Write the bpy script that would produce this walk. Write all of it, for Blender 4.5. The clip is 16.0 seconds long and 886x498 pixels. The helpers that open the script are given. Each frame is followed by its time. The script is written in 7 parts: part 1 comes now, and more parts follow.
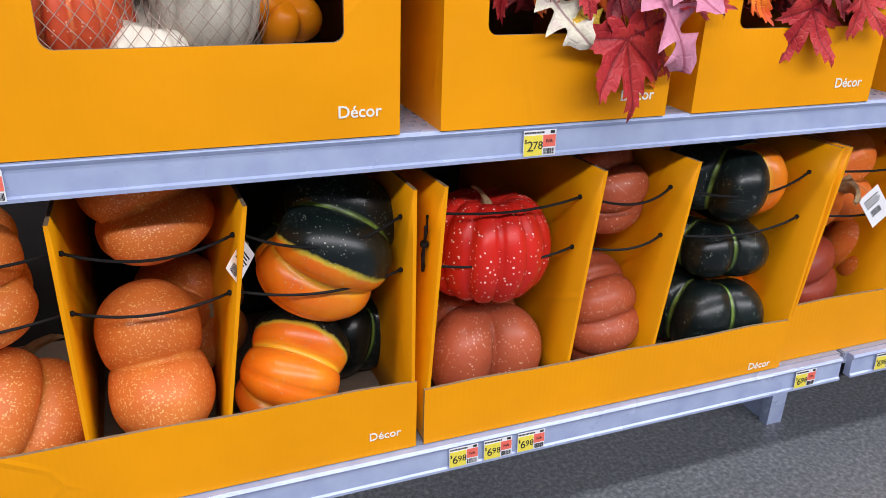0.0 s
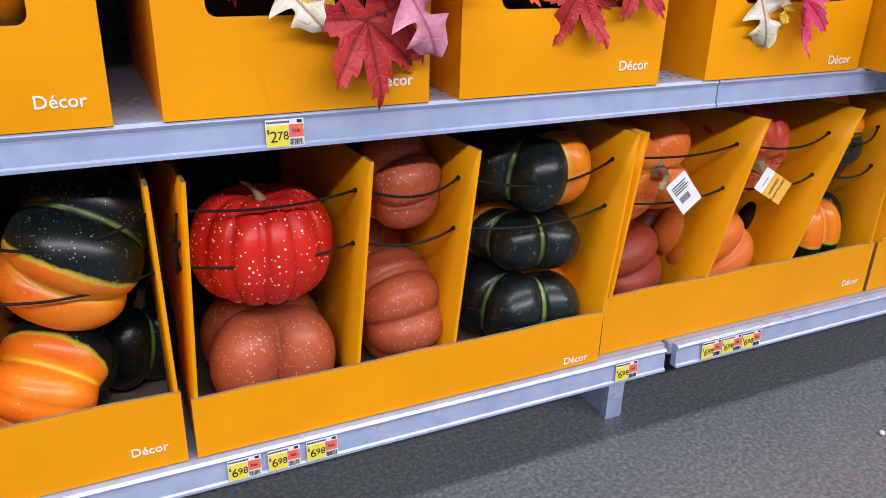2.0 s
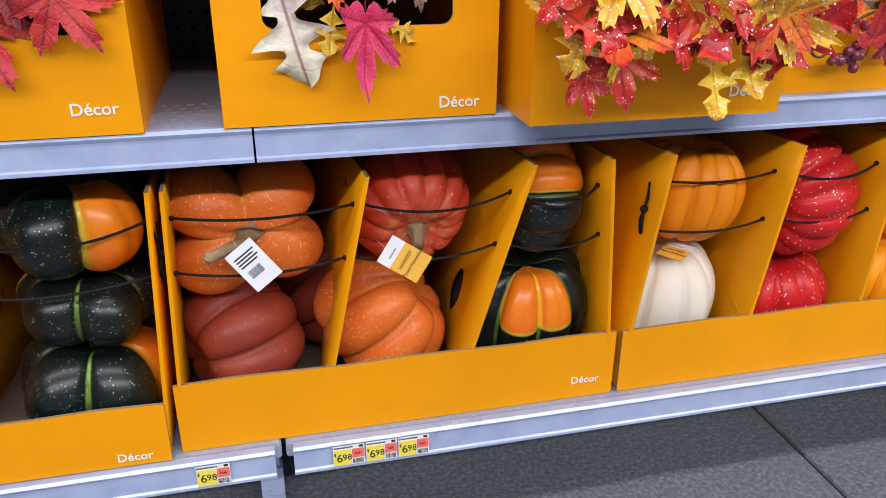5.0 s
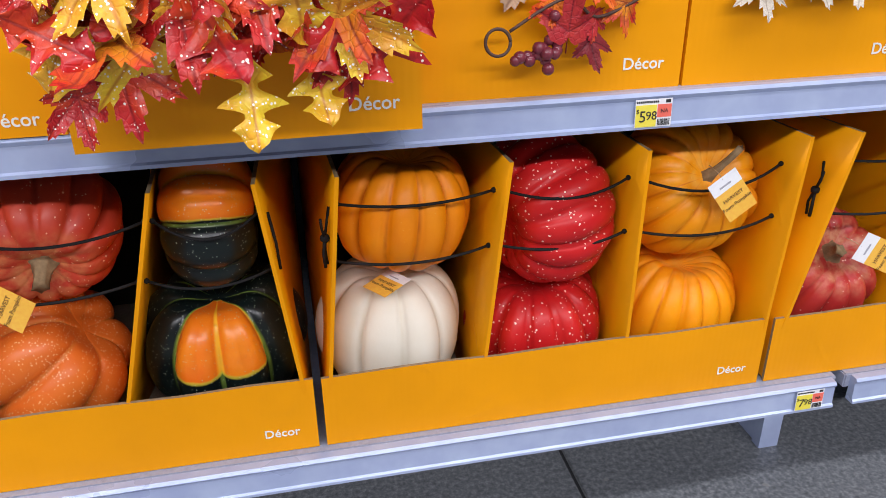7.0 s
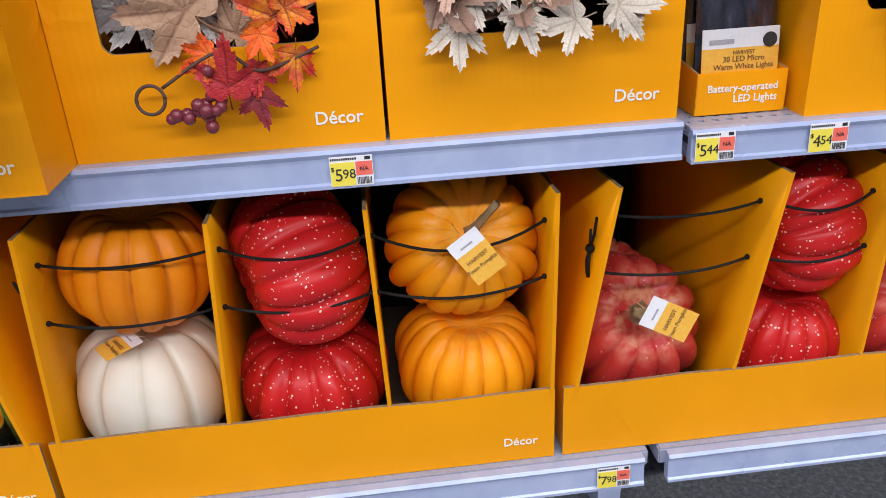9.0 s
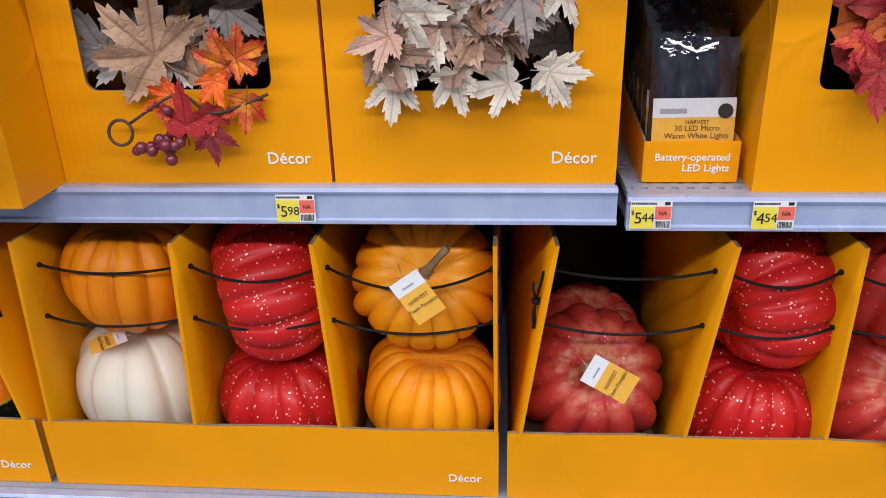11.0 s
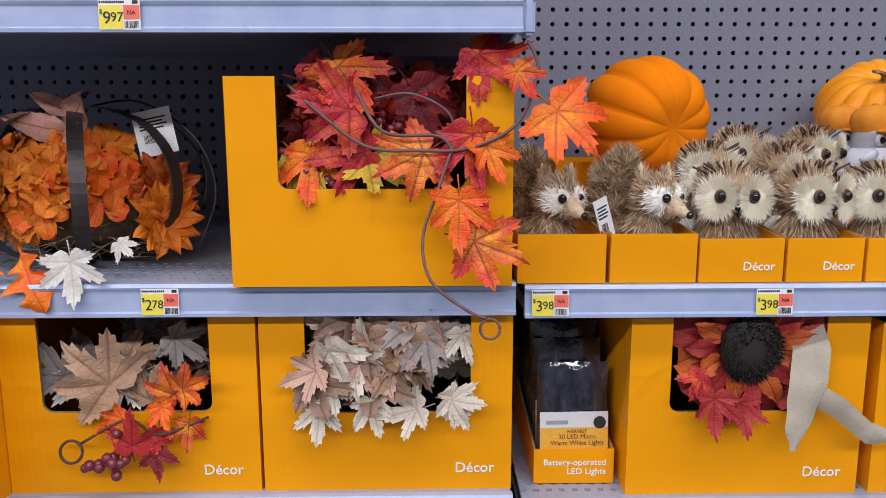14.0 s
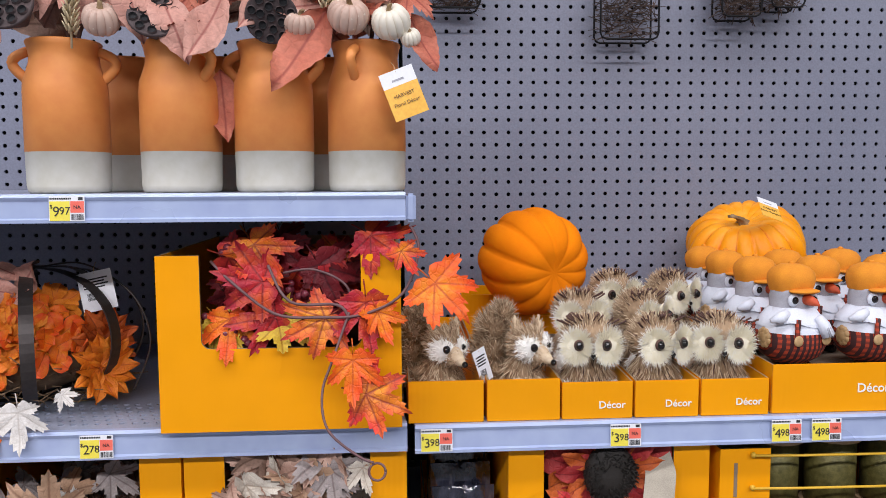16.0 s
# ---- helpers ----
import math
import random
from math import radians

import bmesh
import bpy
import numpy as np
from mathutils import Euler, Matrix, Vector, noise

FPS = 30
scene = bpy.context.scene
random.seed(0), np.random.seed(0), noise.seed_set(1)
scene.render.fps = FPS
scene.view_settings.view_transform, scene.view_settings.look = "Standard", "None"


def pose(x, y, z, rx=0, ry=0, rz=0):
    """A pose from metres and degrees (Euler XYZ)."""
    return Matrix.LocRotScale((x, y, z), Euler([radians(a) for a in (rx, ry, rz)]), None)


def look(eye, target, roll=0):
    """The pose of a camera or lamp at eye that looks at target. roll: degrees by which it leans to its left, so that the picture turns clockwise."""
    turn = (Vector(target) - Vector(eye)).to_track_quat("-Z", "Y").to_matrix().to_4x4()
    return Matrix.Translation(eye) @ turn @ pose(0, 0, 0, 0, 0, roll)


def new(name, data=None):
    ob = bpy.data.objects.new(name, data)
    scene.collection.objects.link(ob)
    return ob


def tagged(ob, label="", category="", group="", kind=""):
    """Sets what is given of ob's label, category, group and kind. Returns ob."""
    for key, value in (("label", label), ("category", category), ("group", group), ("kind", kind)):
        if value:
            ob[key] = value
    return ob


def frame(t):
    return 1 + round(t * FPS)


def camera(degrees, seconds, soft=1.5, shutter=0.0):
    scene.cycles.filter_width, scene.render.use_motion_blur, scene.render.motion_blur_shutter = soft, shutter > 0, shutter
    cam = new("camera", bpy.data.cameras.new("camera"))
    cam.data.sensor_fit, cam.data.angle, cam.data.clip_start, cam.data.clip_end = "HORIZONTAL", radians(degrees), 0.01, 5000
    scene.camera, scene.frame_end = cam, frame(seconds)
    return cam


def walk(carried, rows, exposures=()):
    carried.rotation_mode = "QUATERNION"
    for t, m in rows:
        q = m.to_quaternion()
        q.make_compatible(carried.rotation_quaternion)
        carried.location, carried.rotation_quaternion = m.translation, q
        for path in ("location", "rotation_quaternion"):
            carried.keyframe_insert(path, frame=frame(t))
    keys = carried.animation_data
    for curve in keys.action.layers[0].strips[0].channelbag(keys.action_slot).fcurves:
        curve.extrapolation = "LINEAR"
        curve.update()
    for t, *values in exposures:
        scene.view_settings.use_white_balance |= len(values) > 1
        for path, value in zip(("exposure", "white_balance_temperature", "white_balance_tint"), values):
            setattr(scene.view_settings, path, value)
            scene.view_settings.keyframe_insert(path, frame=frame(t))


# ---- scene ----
cam = camera(59.5, 16.0, soft=0.85)
PATH = [
    (0, (-1.061, -0.789, 0.861), (-0.378, 0.915, 0.068), 1.8),
    (0.5, (-1.057, -0.787, 0.841), (-0.39, 0.933, 0.068), 3.3),
    (1, (-1.033, -0.783, 0.844), (-0.314, 0.916, 0.073), 3.7),
    (1.5, (-0.969, -0.785, 0.848), (-0.166, 0.869, 0.061), 2.9),
    (2, (-0.826, -0.834, 0.842), (-0.035, 0.824, 0.051), 1.6),
    (2.5, (-0.69, -0.878, 0.838), (0.058, 0.806, 0.061), 1.1),
    (3, (-0.563, -0.866, 0.845), (0.164, 0.82, 0.052), 0.1),
    (3.2, (-0.489, -0.841, 0.847), (0.225, 0.841, 0.034), -0.4),
    (5.3, (0.087, -0.855, 0.863), (0.504, 0.927, 0.057), 0.4),
    (5.5, (0.143, -0.826, 0.865), (0.585, 0.949, 0.056), 0.3),
    (6, (0.263, -0.751, 0.863), (0.727, 1.002, 0.019), 0.1),
    (6.5, (0.352, -0.726, 0.863), (0.811, 1.012, -0.014), -0.2),
    (7, (0.483, -0.763, 0.861), (0.84, 0.994, -0.025), -0.8),
    (7.5, (0.603, -0.803, 0.865), (0.857, 0.981, -0.005), 0.2),
    (8, (0.671, -0.803, 0.867), (0.893, 0.998, 0.026), -0.3),
    (8.5, (0.784, -0.758, 0.858), (1.026, 1.043, 0.022), -1.4),
    (8.7, (0.831, -0.746, 0.861), (1.051, 1.057, 0.023), -2.1),
    (10.8, (1.093, -0.766, 0.903), (0.938, 1.039, 0.055), -1.4),
    (11, (1.102, -0.775, 0.909), (0.941, 1.05, 0.107), -1.6),
    (11.5, (1.097, -0.787, 0.933), (0.934, 1.094, 0.273), -1.7),
    (12, (1.089, -0.787, 0.958), (0.906, 1.115, 0.368), -1.6),
    (12.5, (1.091, -0.788, 0.986), (0.911, 1.142, 0.494), -1.3),
    (13, (1.123, -0.8, 1.008), (0.968, 1.141, 0.551), -1.1),
    (13.5, (1.135, -0.817, 1.054), (1.048, 1.139, 0.645), -0.8),
    (14, (1.119, -0.87, 1.096), (1.154, 1.099, 0.747), -0.1),
    (14.5, (1.101, -0.939, 1.14), (1.263, 1.028, 0.819), 0.0),
    (15, (1.123, -0.997, 1.168), (1.358, 0.971, 0.9), -0.6),
    (15.5, (1.167, -1.003, 1.224), (1.393, 0.971, 0.997), -0.5),
    (16, (1.198, -1.023, 1.228), (1.335, 0.965, 1.053), -0.3),
]
walk(cam, [(t, look(eye, target, roll)) for t, eye, target, roll in PATH],
     exposures=((0.0, 0.08), (3.0, 0.14), (6.0, 0.06), (8.7, 0.02), (11.0, -0.08), (12.5, -0.18), (14.5, -0.16), (16.0, 0.00)))


# ---- light: long ceiling tubes over the aisle, bounced by ceiling, floor and the facing shelves ----
world = bpy.data.worlds.new("store_air")
scene.world = world
world.use_nodes = True
world.node_tree.nodes["Background"].inputs[0].default_value = (0.80, 0.88, 1.0, 1)
world.node_tree.nodes["Background"].inputs[1].default_value = 0.05


def strip_lamp(x, y, z, length, width, watts):
    d = bpy.data.lights.new("ceiling_strip", "AREA")
    d.shape, d.size, d.size_y, d.energy, d.color = "RECTANGLE", length, width, watts, (0.985, 0.965, 1.03)
    ob = new("ceiling_strip", d)
    ob.location = (x, y, z)
    return tagged(ob, "cool white ceiling strip light over the aisle", "ceiling light", "ceiling strips")


for yy, zz, watts in ((-1.3, 4.2, 215), (-4.5, 3.9, 640)):
    strip_lamp(0.3, yy, zz, 11.0, 0.35, watts)


# ---- materials ----
def nt(name, rough=0.6, metal=0.0, base=(0.5, 0.5, 0.5), spec=0.5):
    m = bpy.data.materials.new(name)
    m.use_nodes = True
    t = m.node_tree
    b = t.nodes["Principled BSDF"]
    b.inputs["Base Color"].default_value = (*base, 1)
    b.inputs["Roughness"].default_value = rough
    b.inputs["Metallic"].default_value = metal
    b.inputs["Specular IOR Level"].default_value = spec
    return m, t, b


def node(t, kind, **vals):
    n = t.nodes.new(kind)
    for k, v in vals.items():
        n.inputs[k.replace("_", " ")].default_value = v
    return n


def coords(t, scale=(1, 1, 1)):
    c = t.nodes.new("ShaderNodeTexCoord")
    mp = t.nodes.new("ShaderNodeMapping")
    mp.inputs["Scale"].default_value = scale
    t.links.new(c.outputs["Object"], mp.inputs["Vector"])
    return mp.outputs["Vector"]


def noise_of(t, vec, scale, detail=4.0, rough=0.55):
    n = node(t, "ShaderNodeTexNoise", Scale=scale, Detail=detail, Roughness=rough)
    t.links.new(vec, n.inputs["Vector"])
    return n.outputs["Fac"]


def ramp(t, fac, stops):
    r = t.nodes.new("ShaderNodeValToRGB")
    e = r.color_ramp.elements
    while len(e) < len(stops):
        e.new(0.5)
    for el, (p, c) in zip(e, stops):
        el.position = p
        el.color = (*c, 1) if len(c) == 3 else c
    t.links.new(fac, r.inputs["Fac"])
    return r.outputs["Color"]


def mixc(t, fac, a, b, mode="MIX"):
    n = t.nodes.new("ShaderNodeMix")
    n.data_type, n.blend_type = "RGBA", mode
    for sock, v in ((n.inputs[0], fac), (n.inputs[6], a), (n.inputs[7], b)):
        if isinstance(v, (int, float)):
            sock.default_value = v
        elif isinstance(v, tuple):
            sock.default_value = (*v, 1)
        else:
            t.links.new(v, sock)
    return n.outputs[2]


def bump(t, b, height, strength=0.2, dist=0.002):
    n = node(t, "ShaderNodeBump", Strength=strength, Distance=dist)
    t.links.new(height, n.inputs["Height"])
    t.links.new(n.outputs["Normal"], b.inputs["Normal"])


def mottled(name, c1, c2, scale=8.0, rough=0.6, metal=0.0, fine=220.0, relief=0.15, spec=0.5):
    """A plain surface with two scales of uneven tone and a fine grain."""
    m, t, b = nt(name, rough, metal, c1, spec)
    v = coords(t)
    big = noise_of(t, v, scale, 5)
    small = noise_of(t, v, fine, 3)
    col = ramp(t, big, [(0.3, c1), (0.72, c2)])
    col = mixc(t, 0.12, col, ramp(t, small, [(0.3, (0.1, 0.1, 0.1)), (0.7, (0.95, 0.95, 0.95))]), "OVERLAY")
    t.links.new(col, b.inputs["Base Color"])
    t.links.new(ramp(t, big, [(0.2, (rough * 0.85,) * 3), (0.8, (min(1, rough * 1.15),) * 3)]), b.inputs["Roughness"])
    bump(t, b, small, relief, 0.001)
    return m


def attr(t, name):
    a = t.nodes.new("ShaderNodeAttribute")
    a.attribute_name = name
    return a.outputs["Fac"]


def mathn(t, op, a, b=0.0):
    n = t.nodes.new("ShaderNodeMath")
    n.operation = op
    for s, v in zip(n.inputs, (a, b)):
        if isinstance(v, (int, float)):
            s.default_value = v
        else:
            t.links.new(v, s)
    return n.outputs[0]


def speckles(t, vec, scale, size, share):
    """Paint flecks: small uneven dots on a share of the cells."""
    w = node(t, "ShaderNodeTexNoise", Scale=scale * 0.7, Detail=2.0)
    t.links.new(vec, w.inputs["Vector"])
    sv = t.nodes.new("ShaderNodeVectorMath")
    sv.operation = "SCALE"
    sv.inputs["Scale"].default_value = 0.6 / scale
    t.links.new(w.outputs["Color"], sv.inputs[0])
    ad = t.nodes.new("ShaderNodeVectorMath")
    t.links.new(vec, ad.inputs[0])
    t.links.new(sv.outputs[0], ad.inputs[1])
    n = node(t, "ShaderNodeTexVoronoi", Scale=scale)
    t.links.new(ad.outputs[0], n.inputs["Vector"])
    sep = t.nodes.new("ShaderNodeSeparateColor")
    t.links.new(n.outputs["Color"], sep.inputs[0])
    lim = mathn(t, "MULTIPLY", sep.outputs[1], size)
    near = mathn(t, "LESS_THAN", n.outputs["Distance"], lim)
    some = mathn(t, "LESS_THAN", sep.outputs[0], share)
    return mathn(t, "MULTIPLY", near, some)


def gourd_paint(name, c1, c2, groove=None, fleck=(0.9, 0.75, 0.6), share=0.35, fscale=190, size=0.42, rough=0.42, streak=0.0, streak_col=(0.9, 0.6, 0.2)):
    """Painted foam pumpkin: uneven paint, tinted grooves and spattered flecks."""
    m, t, b = nt(name, rough, 0, c1, 0.30)
    v = coords(t)
    col = ramp(t, noise_of(t, v, 16, 5), [(0.3, c1), (0.7, c2)])
    if groove:
        rib = attr(t, "rib")
        fac = ramp(t, rib, [(0.0, (0.85,) * 3), (0.42, (0, 0, 0))])
        patch = ramp(t, noise_of(t, v, 22, 3), [(0.35, (0.1,) * 3), (0.65, (1, 1, 1))])
        col = mixc(t, mathn(t, "MULTIPLY", fac, patch), col, groove)
    if streak:
        lat = attr(t, "lat")
        wob = noise_of(t, v, 60, 4)
        s = mathn(t, "MULTIPLY", ramp(t, lat, [(0.86, (0, 0, 0)), (1.0, (1, 1, 1))]), ramp(t, wob, [(0.4, (0, 0, 0)), (0.65, (1, 1, 1))]))
        col = mixc(t, mathn(t, "MULTIPLY", s, streak), col, streak_col)
    col = mixc(t, mathn(t, "MULTIPLY", speckles(t, v, fscale * 1.45, size, share * 0.8), 0.8), col, fleck)
    t.links.new(col, b.inputs["Base Color"])
    t.links.new(ramp(t, noise_of(t, v, 40, 3), [(0.3, (rough * 0.8,) * 3), (0.7, (rough * 1.25,) * 3)]), b.inputs["Roughness"])
    bump(t, b, noise_of(t, v, 120, 4), 0.25, 0.0012)
    return m


def squash_paint(name):
    """Black-green squash with an orange share of lobes and yellow-green grooves."""
    m, t, b = nt(name, 0.30, 0, (0.01, 0.015, 0.012), 0.4)
    v = coords(t)
    dark = ramp(t, noise_of(t, v, 14, 4), [(0.35, (0.003, 0.006, 0.007)), (0.7, (0.007, 0.014, 0.012))])
    orange = ramp(t, noise_of(t, v, 18, 4), [(0.3, (0.80, 0.145, 0.008)), (0.7, (0.88, 0.27, 0.012))])
    rib = attr(t, "rib")
    green = mathn(t, "MULTIPLY", ramp(t, rib, [(0.14, (1, 1, 1)), (0.28, (0, 0, 0))]), ramp(t, noise_of(t, v, 25, 2), [(0.3, (0.25,) * 3), (0.6, (1, 1, 1))]))
    dark = mixc(t, green, dark, (0.17, 0.27, 0.045))
    orange = mixc(t, mathn(t, "MULTIPLY", ramp(t, rib, [(0.15, (1, 1, 1)), (0.45, (0, 0, 0))]), 0.8), orange, (0.90, 0.50, 0.03))
    s = mathn(t, "ADD", attr(t, "sector"), mathn(t, "MULTIPLY", mathn(t, "SUBTRACT", noise_of(t, v, 55, 4), 0.5), 0.22))
    col = mixc(t, ramp(t, s, [(0.47, (0, 0, 0)), (0.53, (1, 1, 1))]), dark, orange)
    edge = ramp(t, s, [(0.40, (0, 0, 0)), (0.47, (1, 1, 1)), (0.53, (1, 1, 1)), (0.60, (0, 0, 0))])
    col = mixc(t, mathn(t, "MULTIPLY", edge, 0.75), col, (0.62, 0.50, 0.05))
    col = mixc(t, mathn(t, "MULTIPLY", speckles(t, v, 420, 0.40, 0.25), 0.5), col, (0.6, 0.7, 0.55))
    t.links.new(col, b.inputs["Base Color"])
    bump(t, b, noise_of(t, v, 90, 3), 0.15, 0.001)
    return m


def carton_paint(name, c, worn=True):
    """Printed corrugated board: faint flutes, scuffs and soft dents."""
    m, t, b = nt(name, 0.42, 0, c, 0.18)
    v = coords(t)
    big = noise_of(t, v, 5, 4)
    col = ramp(t, big, [(0.3, tuple(x * 0.93 for x in c)), (0.7, tuple(min(1, x * 1.05) for x in c))])
    scuff = ramp(t, noise_of(t, coords(t, (30, 30, 7)), 3.5, 6, 0.7), [(0.70, (0, 0, 0)), (0.80, (0.35,) * 3)])
    if worn:
        col = mixc(t, scuff, col, tuple(min(1, x * 0.8 + 0.08) for x in c))
    t.links.new(col, b.inputs["Base Color"])
    t.links.new(ramp(t, noise_of(t, v, 14, 4), [(0.3, (0.34,) * 3), (0.7, (0.52,) * 3)]), b.inputs["Roughness"])
    wv = node(t, "ShaderNodeTexWave", Scale=38.0, Distortion=0.4)
    t.links.new(v, wv.inputs["Vector"])
    vo = node(t, "ShaderNodeTexVoronoi", Scale=5.0)
    vo.feature = "DISTANCE_TO_EDGE"
    t.links.new(v, vo.inputs["Vector"])
    fold = ramp(t, vo.outputs["Distance"], [(0.0, (1, 1, 1)), (0.03, (0, 0, 0))])
    some = ramp(t, noise_of(t, v, 7.0, 3), [(0.55, (0, 0, 0)), (0.66, (1, 1, 1))])
    h = mathn(t, "ADD", mathn(t, "MULTIPLY", wv.outputs["Fac"], 0.07), mathn(t, "MULTIPLY", big, 2.2))
    h = mathn(t, "ADD", h, mathn(t, "MULTIPLY", mathn(t, "MULTIPLY", fold, some), 0.55))
    bump(t, b, h, 0.35, 0.004)
    return m


YELLOW = carton_paint("yellow_carton", (0.84, 0.330, 0.002))
BROWN = mottled("raw_carton", (0.20, 0.145, 0.10), (0.26, 0.19, 0.135), 9, 0.85)
BOARD_EDGE = mottled("carton_edge", (0.30, 0.21, 0.12), (0.20, 0.13, 0.07), 160, 0.9)
RAIL = mottled("grey_rail", (0.35, 0.42, 0.62), (0.40, 0.47, 0.67), 3, 0.28, 0.15, 25, 0.01)
DECK = mottled("grey_deck", (0.30, 0.33, 0.43), (0.35, 0.38, 0.48), 6, 0.40, 0.1)
PEG = mottled("pegboard_paint", (0.175, 0.186, 0.245), (0.205, 0.216, 0.275), 3, 0.5, 0.0, 260, 0.12)
# near-black: the joint filler's own colour, elsewhere shade painted into holes and tray backs
HOLE = mottled("joint_and_shade_black", (0.012, 0.012, 0.014), (0.02, 0.02, 0.022), 6, 0.9)
CORD = mottled("black_cord", (0.008, 0.008, 0.009), (0.016, 0.016, 0.017), 90, 0.8, 0, 900, 0.3, 0.2)
WHITE_INK = mottled("white_print", (0.80, 0.78, 0.70), (0.86, 0.84, 0.78), 30, 0.5)
STEM = mottled("dry_stem", (0.17, 0.105, 0.05), (0.36, 0.25, 0.13), 40, 0.85, 0, 160, 0.8)


def floor_paint():
    m, t, b = nt("sealed_concrete", 0.4, 0, (0.1, 0.1, 0.1))
    v = coords(t)
    col = ramp(t, noise_of(t, v, 2.2, 5), [(0.3, (0.095, 0.104, 0.116)), (0.7, (0.15, 0.160, 0.174))])
    grit = ramp(t, noise_of(t, v, 130, 4, 0.7), [(0.34, (0.03, 0.033, 0.037)), (0.5, (0.13, 0.139, 0.150)), (0.66, (0.30, 0.31, 0.32))])
    col = mixc(t, 0.55, col, grit)
    col = mixc(t, mathn(t, "MULTIPLY", speckles(t, v, 60, 0.3, 0.2), 0.5), col, (0.25, 0.25, 0.24))
    t.links.new(col, b.inputs["Base Color"])
    t.links.new(ramp(t, noise_of(t, v, 9, 4), [(0.3, (0.28,) * 3), (0.7, (0.5,) * 3)]), b.inputs["Roughness"])
    bump(t, b, noise_of(t, v, 130, 4, 0.7), 0.35, 0.0015)
    return m


FLOOR = floor_paint()
PAINTS = {
    "salmon": gourd_paint("salmon_paint", (0.60, 0.145, 0.030), (0.70, 0.20, 0.038), (0.74, 0.30, 0.05), (0.86, 0.52, 0.20), 0.85, 300, 0.5, 0.40),
    "red": gourd_paint("bright_red_paint", (0.52, 0.013, 0.009), (0.62, 0.022, 0.012), None, (0.95, 0.75, 0.68), 0.45, 170, 0.42, 0.35),
    "terracotta": gourd_paint("terracotta_paint", (0.38, 0.082, 0.038), (0.45, 0.105, 0.046), None, (0.80, 0.52, 0.38), 0.65, 210, 0.38, 0.36),
    "clay": gourd_paint("clay_orange_paint", (0.66, 0.128, 0.016), (0.76, 0.18, 0.024), (0.72, 0.32, 0.07), (0.92, 0.62, 0.34), 0.75, 260, 0.42, 0.38),
    "brick": gourd_paint("brick_red_paint", (0.24, 0.036, 0.02), (0.31, 0.05, 0.027), None, (0.6, 0.35, 0.25), 0.25, 210, 0.32, 0.42),
    "coral": gourd_paint("coral_red_paint", (0.47, 0.038, 0.020), (0.56, 0.058, 0.026), None, (0.9, 0.6, 0.4), 0.25, 200, 0.34, 0.4, 0.5, (0.7, 0.4, 0.15)),
    "crimson": gourd_paint("crimson_paint", (0.48, 0.010, 0.013), (0.58, 0.018, 0.017), None, (0.92, 0.70, 0.60), 0.42, 170, 0.4, 0.36),
    "rose": gourd_paint("rose_red_paint", (0.40, 0.022, 0.022), (0.50, 0.042, 0.032), None, (0.92, 0.68, 0.55), 0.14, 210, 0.34, 0.38, 0.55, (0.66, 0.42, 0.22)),
    "gold": gourd_paint("golden_paint", (0.84, 0.27, 0.003), (0.92, 0.36, 0.006), (0.58, 0.11, 0.003), (0.90, 0.48, 0.10), 0.16, 300, 0.34, 0.42, 0.45, (0.84, 0.46, 0.10)),
    "amber": gourd_paint("amber_paint", (0.76, 0.205, 0.003), (0.86, 0.28, 0.005), (0.48, 0.10, 0.005), (0.86, 0.42, 0.08), 0.12, 260, 0.3, 0.42),
    "cream": gourd_paint("cream_paint", (0.74, 0.68, 0.56), (0.80, 0.75, 0.64), (0.66, 0.57, 0.42), (0.8, 0.75, 0.65), 0.05, 200, 0.2, 0.45),
    "squash": squash_paint("squash_paint"),
}


# ---- mesh tools ----
def link_mesh(name, bm, mat, parent=None, label="", smooth=False):
    me = bpy.data.meshes.new(name)
    bm.to_mesh(me)
    bm.free()
    for m in (mat if isinstance(mat, (list, tuple)) else [mat]):
        me.materials.append(m)
    if smooth:
        me.polygons.foreach_set("use_smooth", [True] * len(me.polygons))
    ob = new(name, me)
    if parent:
        ob.parent = parent
    if label:
        ob["label"] = label
    return ob


def part(name, bm, mat, parent, label="", smooth=False):
    return link_mesh(name, bm, mat, parent, label, smooth)


def thing(name, label, category, m=None, group="", kind=""):
    ob = new(name)
    ob.empty_display_size = 0.05
    if m is not None:
        ob.matrix_basis = m
    return tagged(ob, label, category, group, kind)


def cuboid(bm, x0, x1, y0, y1, z0, z1, mi=0):
    vs = [bm.verts.new((x, y, z)) for x in (x0, x1) for y in (y0, y1) for z in (z0, z1)]
    for q in ((0, 1, 3, 2), (4, 6, 7, 5), (0, 4, 5, 1), (2, 3, 7, 6), (0, 2, 6, 4), (1, 5, 7, 3)):
        bm.faces.new([vs[i] for i in q]).material_index = mi
    return vs


def block(x0, x1, y0, y1, z0, z1, bevel=0.0):
    bm = bmesh.new()
    cuboid(bm, x0, x1, y0, y1, z0, z1)
    if bevel:
        bmesh.ops.bevel(bm, geom=bm.edges[:], offset=bevel, segments=2, affect="EDGES")
    return bm


def panel(bm, pts, thick, mi=(0, 1, 2)):
    """A board through four points, thickened to both sides: face, back face and edge materials."""
    p = [Vector(q) for q in pts]
    n = (p[1] - p[0]).cross(p[3] - p[0]).normalized() * (thick / 2)
    a = [bm.verts.new(q + n) for q in p]
    b = [bm.verts.new(q - n) for q in p]
    bm.faces.new(a).material_index = mi[0]
    bm.faces.new(b[::-1]).material_index = mi[1]
    for i in range(len(p)):
        j = (i + 1) % len(p)
        bm.faces.new((a[j], a[i], b[i], b[j])).material_index = mi[2]


